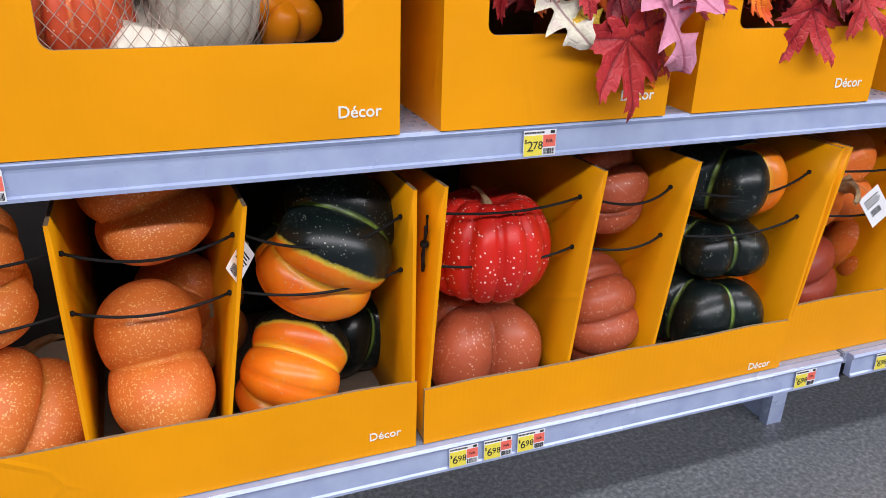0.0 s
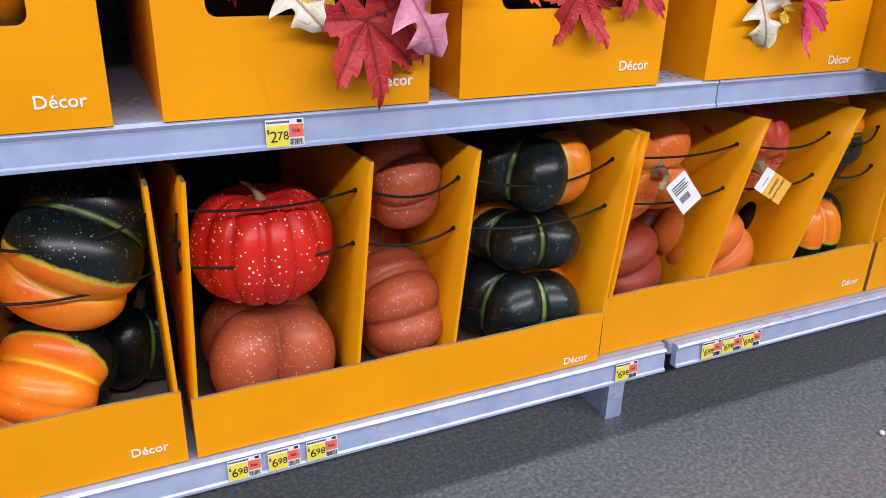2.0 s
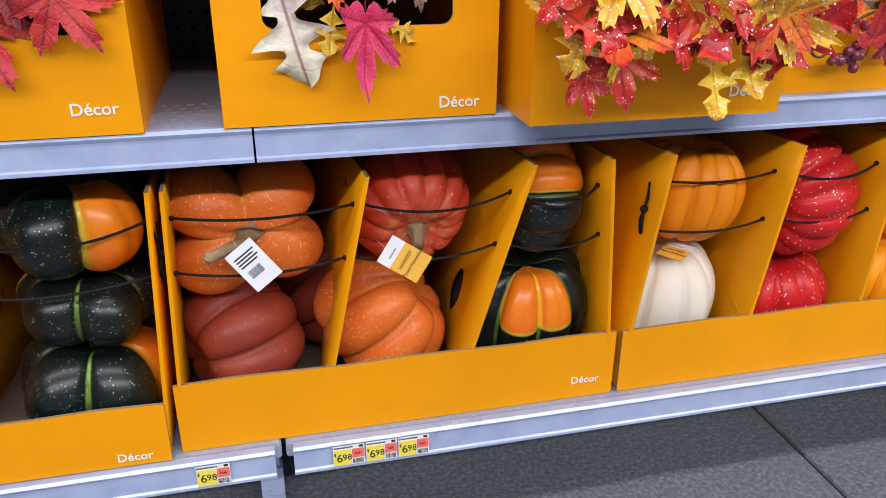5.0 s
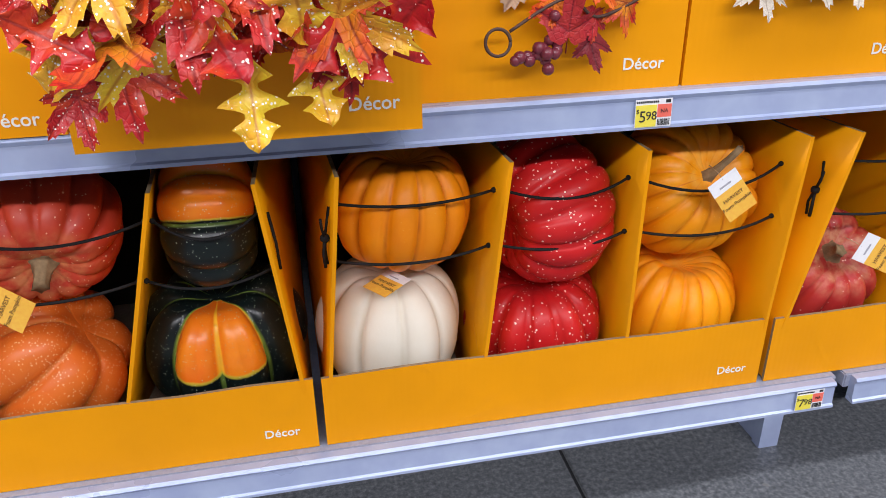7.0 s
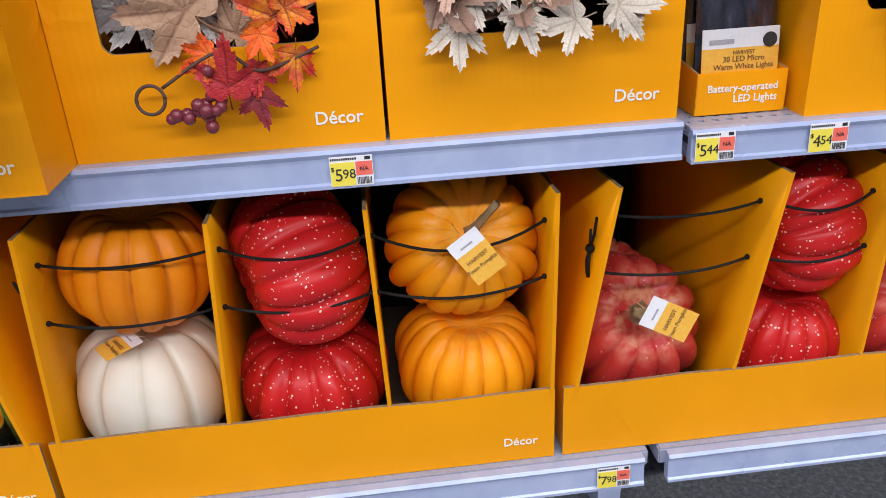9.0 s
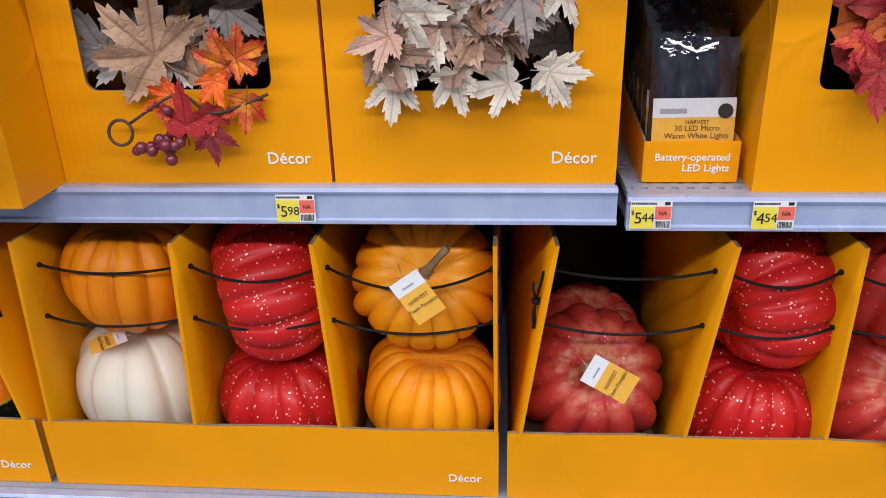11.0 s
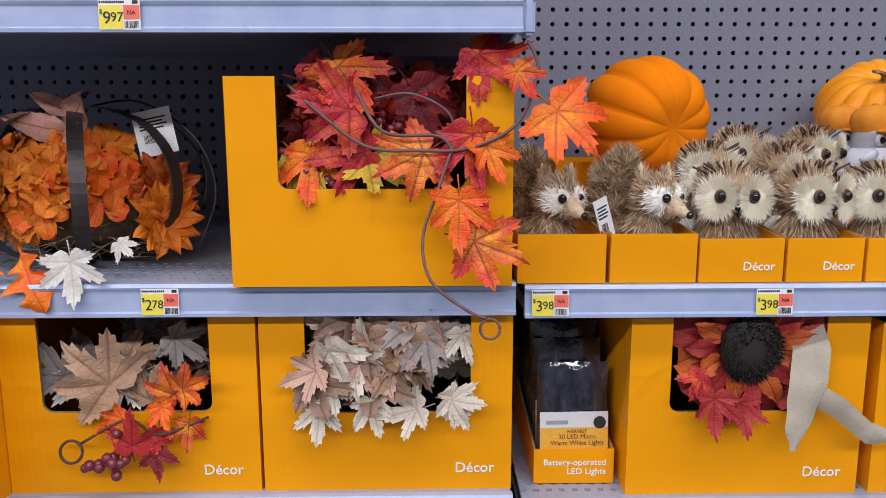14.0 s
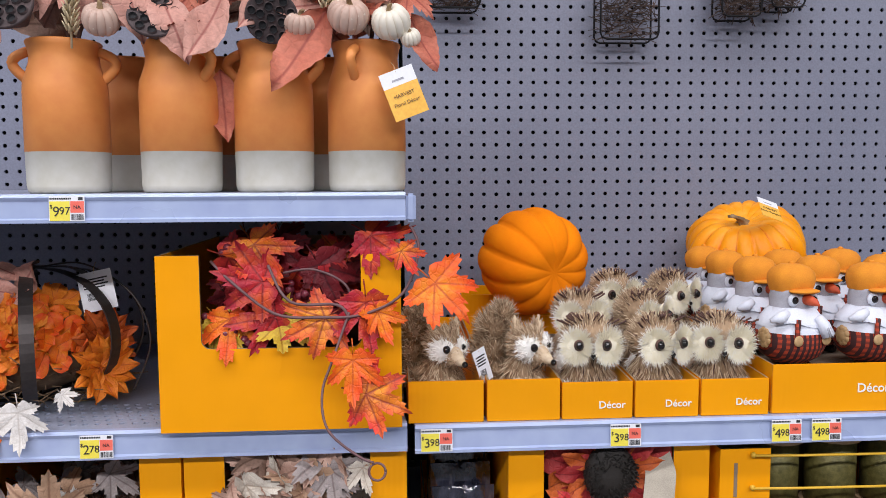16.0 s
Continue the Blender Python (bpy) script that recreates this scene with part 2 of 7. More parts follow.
def outline_board(pts, y0, thick, mi=(0, 1, 2)):
    """A board cut to an outline of (x, z) points, its face at y0 towards -y."""
    bm = bmesh.new()
    a = [bm.verts.new((x, y0, z)) for x, z in pts]
    b = [bm.verts.new((x, y0 + thick, z)) for x, z in pts]
    bm.faces.new(a).material_index = mi[0]
    bm.faces.new(b[::-1]).material_index = mi[1]
    for i in range(len(a)):
        j = (i + 1) % len(a)
        bm.faces.new((a[j], a[i], b[i], b[j])).material_index = mi[2]
    bmesh.ops.recalc_face_normals(bm, faces=bm.faces)
    return bm


def tube(bm, pts, radii, seg=8, mi=0):
    """A round tube along points; radii one number or one a point."""
    P = [Vector(p) for p in pts]
    R = radii if isinstance(radii, (list, tuple)) else [radii] * len(P)
    rings, ref = [], Vector((0.13, 0.31, 0.94))
    for i, p in enumerate(P):
        d = (P[min(i + 1, len(P) - 1)] - P[max(i - 1, 0)]).normalized()
        u = d.cross(ref)
        if u.length < 1e-3:
            u = d.cross(Vector((1, 0, 0)))
        u.normalize()
        w = d.cross(u)
        rings.append([bm.verts.new(p + (u * math.cos(a) + w * math.sin(a)) * R[i]) for a in [2 * math.pi * k / seg for k in range(seg)]])
    for r0, r1 in zip(rings, rings[1:]):
        for k in range(seg):
            f = bm.faces.new((r0[k], r0[(k + 1) % seg], r1[(k + 1) % seg], r1[k]))
            f.material_index, f.smooth = mi, True
    bm.faces.new(rings[0][::-1]).material_index = mi
    bm.faces.new(rings[-1]).material_index = mi


def lettering(name, text, size, x, y, z, mat, parent, align="RIGHT", rx=90, ry=0, rz=0, bold=0.0):
    """Flat raised print, standing upright and facing -y."""
    cu = bpy.data.curves.new(name, "FONT")
    cu.body, cu.size, cu.align_x, cu.extrude, cu.offset = text, size, align, 0.0002, bold * size
    cu.resolution_u = 3
    tmp = new("tmp_text", cu)
    me = bpy.data.meshes.new_from_object(tmp.evaluated_get(bpy.context.evaluated_depsgraph_get()))
    bpy.data.objects.remove(tmp)
    bpy.data.curves.remove(cu)
    me.name = name
    me.materials.clear()
    me.materials.append(mat)
    ob = new(name, me)
    ob.parent = parent
    ob.matrix_basis = pose(x, y, z, rx, ry, rz)
    return ob

# ---- the setting: floor, ceiling, far aisle side ----
def setting(name, bm, mat, label, category):
    return tagged(link_mesh(name, bm, mat), label, category, kind="structure")


FLOOR_TOP = 0.0
JOINT_X = 0.865
floor = thing("floor", "dark grey sealed concrete floor with a saw-cut joint", "floor", kind="structure")
for x0, x1 in ((-8.0, JOINT_X - 0.003), (JOINT_X + 0.003, 8.0)):
    part("slab", block(x0, x1, -6.0, 0.62, -0.12, FLOOR_TOP, 0.002), FLOOR, floor)
part("joint_filler", block(JOINT_X - 0.0029, JOINT_X + 0.0029, -6.0, 0.62, -0.12, -0.004), HOLE, floor, "dark joint filler")
setting("ceiling", block(-8, 8, -6, 0.75, 5.0, 5.1), mottled("ceiling_white", (0.12, 0.13, 0.14), (0.16, 0.17, 0.18), 1.5, 0.8), "grey painted open store ceiling", "ceiling")
setting("wall_far", block(-8, 8, -6.1, -6.0, 0, 5.0), mottled("far_wall_grey", (0.06, 0.065, 0.075), (0.10, 0.105, 0.115), 1.0, 0.8), "plain dark grey wall across the aisle", "wall")
setting("wall_west", block(-8.1, -8, -6, 0.75, 0, 5.0), bpy.data.materials["far_wall_grey"], "plain dark grey end wall", "wall")
setting("wall_east", block(8, 8.1, -6, 0.75, 0, 5.0), bpy.data.materials["far_wall_grey"], "plain dark grey end wall", "wall")
setting("wall_back", block(-8, 8, 0.68, 0.75, 0, 5.0), bpy.data.materials["far_wall_grey"], "plain wall behind the shelving", "wall")

# ---- gondola shelving: three bays ----
BAYS = ((-1.22, 0.0), (0.0, 1.22), (1.228, 2.448))
BACK_Y = 0.57


def pegboard(x0, x1, z0, z1, y):
    """Perforated steel back: every hole is cut through, 25.4 mm apart."""
    bm = bmesh.new()
    p, r = 0.0254, 0.0042
    nx, nz = int(round((x1 - x0) / p)), int(round((z1 - z0) / p))
    sx, sz = (x1 - x0) / nx, (z1 - z0) / nz
    corner = {}

    def vert(i, k):
        if (i, k) not in corner:
            corner[i, k] = bm.verts.new((x0 + i * sx, y, z0 + k * sz))
        return corner[i, k]

    for i in range(nx):
        for k in range(nz):
            c = (x0 + (i + 0.5) * sx, z0 + (k + 0.5) * sz)
            out = [vert(i, k), vert(i + 1, k), vert(i + 1, k + 1), vert(i, k + 1)]
            ring = [bm.verts.new((c[0] + r * math.cos(a), y, c[1] + r * math.sin(a))) for a in [math.radians(225 + 45 * q) for q in range(8)]]
            for q in range(4):
                bm.faces.new((out[q], out[(q + 1) % 4], ring[(2 * q + 2) % 8], ring[2 * q + 1], ring[2 * q]))
            deep = [bm.verts.new(v.co + Vector((0, 0.004, 0))) for v in ring]
            for q in range(8):
                bm.faces.new((ring[q], ring[(q + 1) % 8], deep[(q + 1) % 8], deep[q]))
    return bm


def perforated_deck(x0, x1, y0, y1, z, parent):
    """Shelf top with rows of pressed slots along its front edge."""
    bm = bmesh.new()
    cuboid(bm, x0, x1, y0 + 0.12, y1, z - 0.02, z)
    n = int((x1 - x0) / 0.016)
    s = (x1 - x0) / n
    rows = 6
    d = (0.12 - 0.012) / rows
    cuboid(bm, x0, x1, y0, y0 + 0.012, z - 0.006, z)
    for k in range(rows):
        ya = y0 + 0.012 + k * d
        for i in range(n):
            xa = x0 + i * s
            o = [(xa, ya), (xa + s, ya), (xa + s, ya + d), (xa, ya + d)]
            sh = 0.25 * s if k % 2 else -0.25 * s
            h = [(xa + s / 2 + sh + a * s * 0.22, ya + d / 2 + b * d * 0.2) for a, b in ((-1, -1), (1, -1), (1, 1), (-1, 1))]
            O = [bm.verts.new((*q, z)) for q in o]
            I = [bm.verts.new((*q, z)) for q in h]
            L = [bm.verts.new((*q, z - 0.004)) for q in h]
            for q in range(4):
                bm.faces.new((O[q], O[(q + 1) % 4], I[(q + 1) % 4], I[q]))
                bm.faces.new((I[q], I[(q + 1) % 4], L[(q + 1) % 4], L[q]))
    part("deck", bm, DECK, parent, "grey steel deck with slots along the front")
    # added near-black sheet that gives the slots their shade
    part("slot_shade_sheet", block(x0, x1, y0 + 0.001, y0 + 0.12, z - 0.019, z - 0.012), HOLE, parent)


def rail_profile(bm, x0, x1, y, z0, z1, depth=0.012):
    """Price rail: a leaning face between a rolled top lip and a bottom hook."""
    prof = [(y + depth, z1), (y + 0.003, z1), (y, z1 - 0.004), (y + 0.0015, z1 - 0.007), (y + 0.003, z1 - 0.009), (y + 0.0015, z0 + 0.006), (y - 0.0015, z0 + 0.004), (y - 0.0015, z0), (y + depth, z0)]
    a = [bm.verts.new((x0, *p)) for p in prof]
    b = [bm.verts.new((x1, *p)) for p in prof]
    for i in range(len(prof)):
        j = (i + 1) % len(prof)
        bm.faces.new((a[i], a[j], b[j], b[i]))
    bm.faces.new(a[::-1])
    bm.faces.new(b)
    bmesh.ops.recalc_face_normals(bm, faces=bm.faces)


def shelf(bay, z, rail_low, front=0.0, label=""):
    x0, x1 = BAYS[bay]
    s = thing("shelf", label or "grey steel shelf with a price rail along its front", "shelf", group="gondola shelves")
    perforated_deck(x0 + 0.003, x1 - 0.003, front + 0.012, BACK_Y - 0.004, z, s)
    bm = bmesh.new()
    rail_profile(bm, x0 + 0.0012, x1 - 0.0012, front, rail_low, z)
    part("price_rail", bm, RAIL, s, "pale blue-grey price rail")
    for x in (x0 + 0.004, x1 - 0.0075):
        bm = bmesh.new()
        panel(bm, [(x + 0.0018, front + 0.0125, rail_low + 0.002), (x + 0.0018, BACK_Y - 0.004, rail_low - 0.03), (x + 0.0018, BACK_Y - 0.004, z - 0.021), (x + 0.0018, front + 0.0125, z - 0.0075)], 0.003, (0, 0, 0))
        part("bracket", bm, RAIL, s)
    return s


def base_unit(bay):
    x0, x1 = BAYS[bay]
    s = thing("base_shelf", "grey steel base shelf with a scuffed price rail, on feet", "shelf", group="base shelves")
    part("deck", block(x0 + 0.003, x1 - 0.003, 0.020, BACK_Y - 0.004, 0.174, 0.1975, 0.002), DECK, s)
    bm = bmesh.new()
    rail_profile(bm, x0 + 0.012, x1 - 0.012, 0.006, 0.155, 0.1965, 0.014)
    part("price_rail", bm, RAIL, s, "pale blue-grey price rail, scuffed")
    for x in (x1 - 0.035,):
        bm = bmesh.new()
        cuboid(bm, x, x + 0.026, 0.11, 0.52, 0.0, 0.173)
        cuboid(bm, x - 0.004, x + 0.03, 0.105, 0.125, 0.0, 0.09)
        part("foot", bm, RAIL, s)
    return s


for i, (x0, x1) in enumerate(BAYS):
    b = thing("back_panel", "dark grey perforated steel back panel", "back panel", group="back panels")
    part("sheet", pegboard(x0, x1, 0.20, 2.2, BACK_Y), PEG, b)
    # added sheet behind the holes, near-black in place of the shade there
    part("peg_shade_sheet", block(x0, x1, BACK_Y + 0.03, BACK_Y + 0.036, 0.2, 2.2), HOLE, b)
    base_unit(i)
    shelf(i, (0.638, 0.638, 0.628)[i], (0.598, 0.598, 0.592)[i])
    shelf(i, (0.902, 0.902, 0.898)[i], (0.864, 0.864, 0.860)[i])
for i in (0, 1):
    top_shelf = shelf(i, 1.214, 1.178, -0.028)
part("end_cap", block(1.2192, 1.232, -0.026, 0.02, 1.176, 1.212, 0.003), RAIL, top_shelf, "pale grey end bracket")


# ---- corrugated display trays with three bins ----
def cord(parent, a, b, sag, bow=0.0, r=0.0018):
    bm = bmesh.new()
    A, B = Vector(a), Vector(b)
    pts = []
    for i in range(15):
        k = i / 14
        p = A.lerp(B, k)
        w = 4 * k * (1 - k)
        pts.append(p + Vector((0, -bow * w, -sag * w)))
    tube(bm, pts, r, 7)
    for p in (A, B):
        bmesh.ops.create_uvsphere(bm, u_segments=8, v_segments=6, radius=r * 1.9, matrix=Matrix.Translation(p))
    part("cord", bm, CORD, parent, "black elastic retaining cord", True)


TRAY_FRONT, LIP_LOW, LIP_TOP, WALL_TOP, TRAY_DEEP = 0.018, 0.1985, 0.302, 0.568, 0.46
BOARD = 0.0045


def display_tray(x0, x1, walls, cords, f=TRAY_FRONT, lip_top=LIP_TOP, print_up=0.024):
    """walls: (bottom x, top x) of the left side, two dividers and the right side."""
    s = thing("display_tray", "yellow corrugated display tray with three bins for foam pumpkins", "display box", group="pumpkin trays")
    n = 8
    top = []
    for i in range(n + 1):
        x = x0 + (x1 - x0) * i / n
        top.append((x, lip_top + 0.0015 * math.sin(i * 2.1 + x0 * 9)))
    pts = [(x0, LIP_LOW), (x1, LIP_LOW)] + top[::-1]
    lip = part("front_lip", outline_board(pts, f, BOARD), (YELLOW, BROWN, BOARD_EDGE), s, "low yellow printed front lip")
    part("tray_floor", block(x0 + 0.002, x1 - 0.002, f + BOARD, TRAY_DEEP, LIP_LOW, LIP_LOW + 0.004), BROWN, s, "bare brown board floor")
    # the bin's deep shade is painted on: this back is near-black
    part("back_board", block(x0 + 0.002, x1 - 0.002, TRAY_DEEP, TRAY_DEEP + BOARD, LIP_LOW, WALL_TOP - 0.025), HOLE, s, "board back, near-black to stand for the shade in the bin")
    for k, (xb, xt) in enumerate(walls):
        bm = bmesh.new()
        g = f + (0.001 if k in (0, 3) else BOARD + 0.0004)
        # front edge stands upright, the rear stays square with the tray
        side = (x0 + 0.003, None, None, x1 - 0.003)[k]
        xr = side if side is not None else (xb + xt) / 2
        if k in (0, 3):
            xb0 = side
        else:
            xb0 = xb
        lo = LIP_LOW + 0.0045
        zt = WALL_TOP
        p0, p1 = Vector((xb0, g + BOARD, lo)), Vector((xt, 0.011, zt))
        q0, q1 = Vector((xr, TRAY_DEEP - 0.001, lo)), Vector((xr, TRAY_DEEP - 0.001, zt - 0.02))
        rows = []
        for a in range(7):
            va = a / 6
            row = []
            for c in range(7):
                u = c / 6
                e = u * u * (3 - 2 * u)
                lowp, topp = p0.lerp(q0, u), p1.lerp(q1, u)
                lowp.x = p0.x + (q0.x - p0.x) * e
                topp.x = p1.x + (q1.x - p1.x) * e
                row.append(lowp.lerp(topp, va))
            rows.append(row)
        A = [[bm.verts.new(p + Vector((BOARD / 2, 0, 0))) for p in r] for r in rows]
        B = [[bm.verts.new(p - Vector((BOARD / 2, 0, 0))) for p in r] for r in rows]
        for a in range(6):
            for c in range(6):
                fa = bm.faces.new((A[a][c], A[a][c + 1], A[a + 1][c + 1], A[a + 1][c]))
                fb = bm.faces.new((B[a][c], B[a + 1][c], B[a + 1][c + 1], B[a][c + 1]))
                fa.smooth = fb.smooth = True
        for (g0, g1) in ((0, 1),):
            for a in range(6):
                bm.faces.new((A[a][0], A[a + 1][0], B[a + 1][0], B[a][0])).material_index = 0
                bm.faces.new((A[a][6], B[a][6], B[a + 1][6], A[a + 1][6])).material_index = 1
            for c in range(6):
                bm.faces.new((A[6][c], A[6][c + 1], B[6][c + 1], B[6][c])).material_index = 1
                bm.faces.new((A[0][c], B[0][c], B[0][c + 1], A[0][c + 1])).material_index = 1
        bmesh.ops.recalc_face_normals(bm, faces=bm.faces)
        part("side_wall" if k in (0, 3) else "divider", bm, (YELLOW, BOARD_EDGE), s)

    def on_wall(k, z, y):
        """Where a cord goes through wall k."""
        xb, xt = walls[k]
        side = (x0 + 0.003, None, None, x1 - 0.003)[k]
        xb0 = side if side is not None else xb
        v = (z - LIP_LOW) / (WALL_TOP - LIP_LOW)
        xr = side if side is not None else (xb + xt) / 2
        u = (y - f) / (TRAY_DEEP - f)
        e = u * u * (3 - 2 * u)
        return (xb0 + (xr - xb0) * e) * (1 - v) + (xt + (xr - xt) * e) * v

    for k, z, sag, bow in cords:
        y = 0.055
        cord(s, (on_wall(k, z, y) + BOARD, y, z), (on_wall(k + 1, z, y) - BOARD, y, z), sag, bow)
    for k, sgn in ((0, -1), (3, 1)):
        y = 0.055
        e = [Vector((on_wall(k, z, y) + sgn * (BOARD * 0.5 + 0.0022), y, z)) for z in (0.445, 0.481, 0.517)]
        bm = bmesh.new()
        if sgn > 0:
            tube(bm, [e[0], e[1] + Vector((0.002, -0.006, 0)), e[2]], 0.0018, 6)
        else:
            m_ = e[1] + Vector((-0.004, -0.006, 0))
            tube(bm, [e[0], e[0].lerp(m_, 0.5) + Vector((-0.001, 0.004, 0)), m_, e[2].lerp(m_, 0.5) + Vector((-0.001, -0.006, 0)), e[2]], 0.0018, 6)
            bmesh.ops.create_icosphere(bm, subdivisions=2, radius=0.0058, matrix=Matrix.Translation(m_))
            tube(bm, [m_, m_ + Vector((-0.003, -0.010, 0.016)), m_ + Vector((-0.004, -0.014, 0.030))], 0.0017, 6)
            tube(bm, [m_, m_ + Vector((-0.003, -0.004, -0.018)), m_ + Vector((-0.002, -0.002, -0.036))], 0.0022, 6)
        part("cord_loop", bm, CORD, s, "knotted cord end" if sgn < 0 else "", True)
    lettering("lettering", "Décor", 0.0168, x1 - 0.022, f - 0.0006, LIP_LOW + print_up, WHITE_INK, lip, bold=0.012)
    return s


CORDS = [(k, z, sag, 0.018) for k, z, sag in ((0, 0.447, 0.004), (0, 0.519, 0.003), (1, 0.447, 0.006), (1, 0.519, 0.012), (2, 0.447, 0.008), (2, 0.519, 0.020))]
display_tray(-1.385, -0.768, ((-1.38, -1.37), (-1.162, -1.163), (-1.017, -0.97), (-0.77, -0.777)), CORDS)
display_tray(-0.757, -0.142, ((-0.752, -0.738), (-0.543, -0.520), (-0.400, -0.374), (-0.146, -0.122)), CORDS, TRAY_FRONT, 0.286, 0.008)
display_tray(-0.130, 0.480, ((-0.125, -0.106), (0.056, 0.126), (0.240, 0.336), (0.474, 0.440)), CORDS, 0.031)
display_tray(0.490, 1.095, ((0.494, 0.527), (0.691, 0.719), (0.893, 0.883), (1.091, 1.090)), CORDS, 0.031)
display_tray(1.106, 1.722, ((1.110, 1.159), (1.316, 1.353), (1.498, 1.486), (1.718, 1.715)), CORDS, 0.031)
display_tray(1.732, 2.348, ((1.736, 1.75), (1.94, 1.95), (2.14, 2.15), (2.344, 2.33)), CORDS[:2], 0.031)


# ---- foam pumpkins ----
def gourd_mesh(R, H, ribs, depth, sharp=0.55, dimple=0.25, sector=(0, 0), wob=0.05, seed=0, nu=0, nv=32, low=0.0, spin=0.0):
    """Ribbed body with dimpled poles; stores groove, height and lobe colour as attributes."""
    rnd = random.Random(seed)
    nu = ribs * max(8, round(110 / ribs))
    bm = bmesh.new()
    lr, ll, ls = (bm.verts.layers.float.new(k) for k in ("rib", "lat", "sector"))
    ph = [rnd.uniform(-wob, wob) for _ in range(ribs)]
    grid = []

    def put(u, phi):
        c = (phi / (2 * math.pi) * ribs) % ribs
        frac = c - math.floor(c)
        i = int(c) % ribs
        rib = math.sin(math.pi * frac) ** sharp
        su, cu = math.sin(u), math.cos(u)
        body = max(su, 1e-6) ** 0.82
        amp = depth * min(1, su * 2.6)
        r = R * body * (1 - amp * (1 - rib)) * (1 + ph[i] * su * math.sin(math.pi * frac))
        z = H * (abs(cu) ** 0.92) * (1 if cu > 0 else -1)
        z *= 1 - dimple * math.exp(-(su / 0.34) ** 2)
        z *= 1 - 0.35 * amp * (1 - rib)
        a, b = sector
        mid, half = (a + b) / 2, (b - a) / 2
        d = min(abs(c - mid), ribs - abs(c - mid))
        orange = max(0, min(1, 0.5 + (half - d) * 0.5 * ribs)) * max(0, min(1, 1 - (low - (cu + 1) / 2) * 6)) if b > a else 0.0
        if orange > 0.5:
            fine = abs(math.sin(math.pi * 2 * frac)) ** 0.6
            r *= 1 - 0.05 * (1 - fine) * min(1, su * 2) * (orange - 0.5) * 2
        v = bm.verts.new((r * math.cos(phi + spin), r * math.sin(phi + spin), z))
        v[lr], v[ll] = rib if su > 0.05 else 0.6, (cu + 1) / 2
        v[ls] = orange
        return v

    for j in range(1, nv):
        u = math.pi * j / nv
        grid.append([put(u, 2 * math.pi * k / nu) for k in range(nu)])
    for r0, r1 in zip(grid, grid[1:]):
        for k in range(nu):
            bm.faces.new((r0[k], r1[k], r1[(k + 1) % nu], r0[(k + 1) % nu]))
    for row, u, flip in ((grid[0], 0.02, False), (grid[-1], math.pi - 0.02, True)):
        p = put(u, 0)
        p.co.x = p.co.y = 0
        for k in range(nu):
            q = (row[k], row[(k + 1) % nu], p)
            bm.faces.new(q[::-1] if flip else q)
    return bm


def stem_mesh(h, r, bend, seed=0, ridges=5):
    rnd = random.Random(seed)
    bm = bmesh.new()
    rings = []
    n, seg = 12, 15
    a0 = rnd.uniform(0, 6.28)
    for i in range(n + 1):
        k = i / n
        c = Vector((math.cos(a0) * bend * k * k, math.sin(a0) * bend * k * k, h * k))
        rr = r * (1.9 * (1 - k) ** 3 + 0.75 + 0.25 * k)
        ring = []
        for s in range(seg):
            a = 2 * math.pi * s / seg
            w = 1 + 0.22 * math.cos(ridges * a + 2.2 * k) + rnd.uniform(-0.05, 0.05)
            ring.append(bm.verts.new(c + Vector((math.cos(a) * rr * w, math.sin(a) * rr * w, rnd.uniform(-1, 1) * 0.0006))))
        rings.append(ring)
    for r0, r1 in zip(rings, rings[1:]):
        for s in range(seg):
            bm.faces.new((r0[s], r0[(s + 1) % seg], r1[(s + 1) % seg], r1[s]))
    bm.faces.new(rings[-1])
    return bm


KINDS = {  # ribs, rib depth, groove sharpness, dimple
    "quad": (4, 0.45, 0.74, 0.26),
    "seven": (7, 0.22, 0.55, 0.26),
    "nine": (9, 0.20, 0.60, 0.30),
    "thirteen": (13, 0.125, 0.50, 0.28),
    "ten": (10, 0.12, 0.42, 0.22),
    "round": (13, 0.13, 0.55, 0.28),
    "many": (17, 0.095, 0.55, 0.30),
    "fat": (5, 0.30, 0.62, 0.30),
    "lobed": (7, 0.22, 0.60, 0.30),
}
WORDS = {"salmon": "salmon orange", "red": "bright red", "terracotta": "terracotta brown", "clay": "clay orange", "brick": "dark brick red", "coral": "coral red",
         "crimson": "crimson", "rose": "rose red", "gold": "golden yellow", "amber": "amber orange", "cream": "cream white", "squash": "black-green and orange"}
count = 0


def pumpkin(x, y, z, R, H, kind, paint, rot=(0, 0, 0), stem=True, sector=(0, 0), stem_size=(0.035, 0.007, 0.015), note="", low=0.0, spin=0.0):
    global count
    count += 1
    ribs, depth, sharp, dim = KINDS[kind]
    lab = f"{WORDS[paint]} foam pumpkin with {'deep lobes' if kind in ('fat', 'lobed', 'quad', 'seven', 'nine') else 'fine ribs'}{note or ' in a yellow tray'}"
    p = thing("foam_pumpkin", lab, "pumpkin", pose(x, y, z, *rot), "foam pumpkins")
    part("body", gourd_mesh(R, H, ribs, depth, sharp, dim, sector, seed=count, low=low, spin=radians(spin)), PAINTS[paint], p, "", True)
    if stem:
        st = part("stem", stem_mesh(*stem_size, seed=count), STEM, p, "dry brown twisted stem", True)
        st.location = (0, 0, H * (1 - dim) - 0.004)
    return p


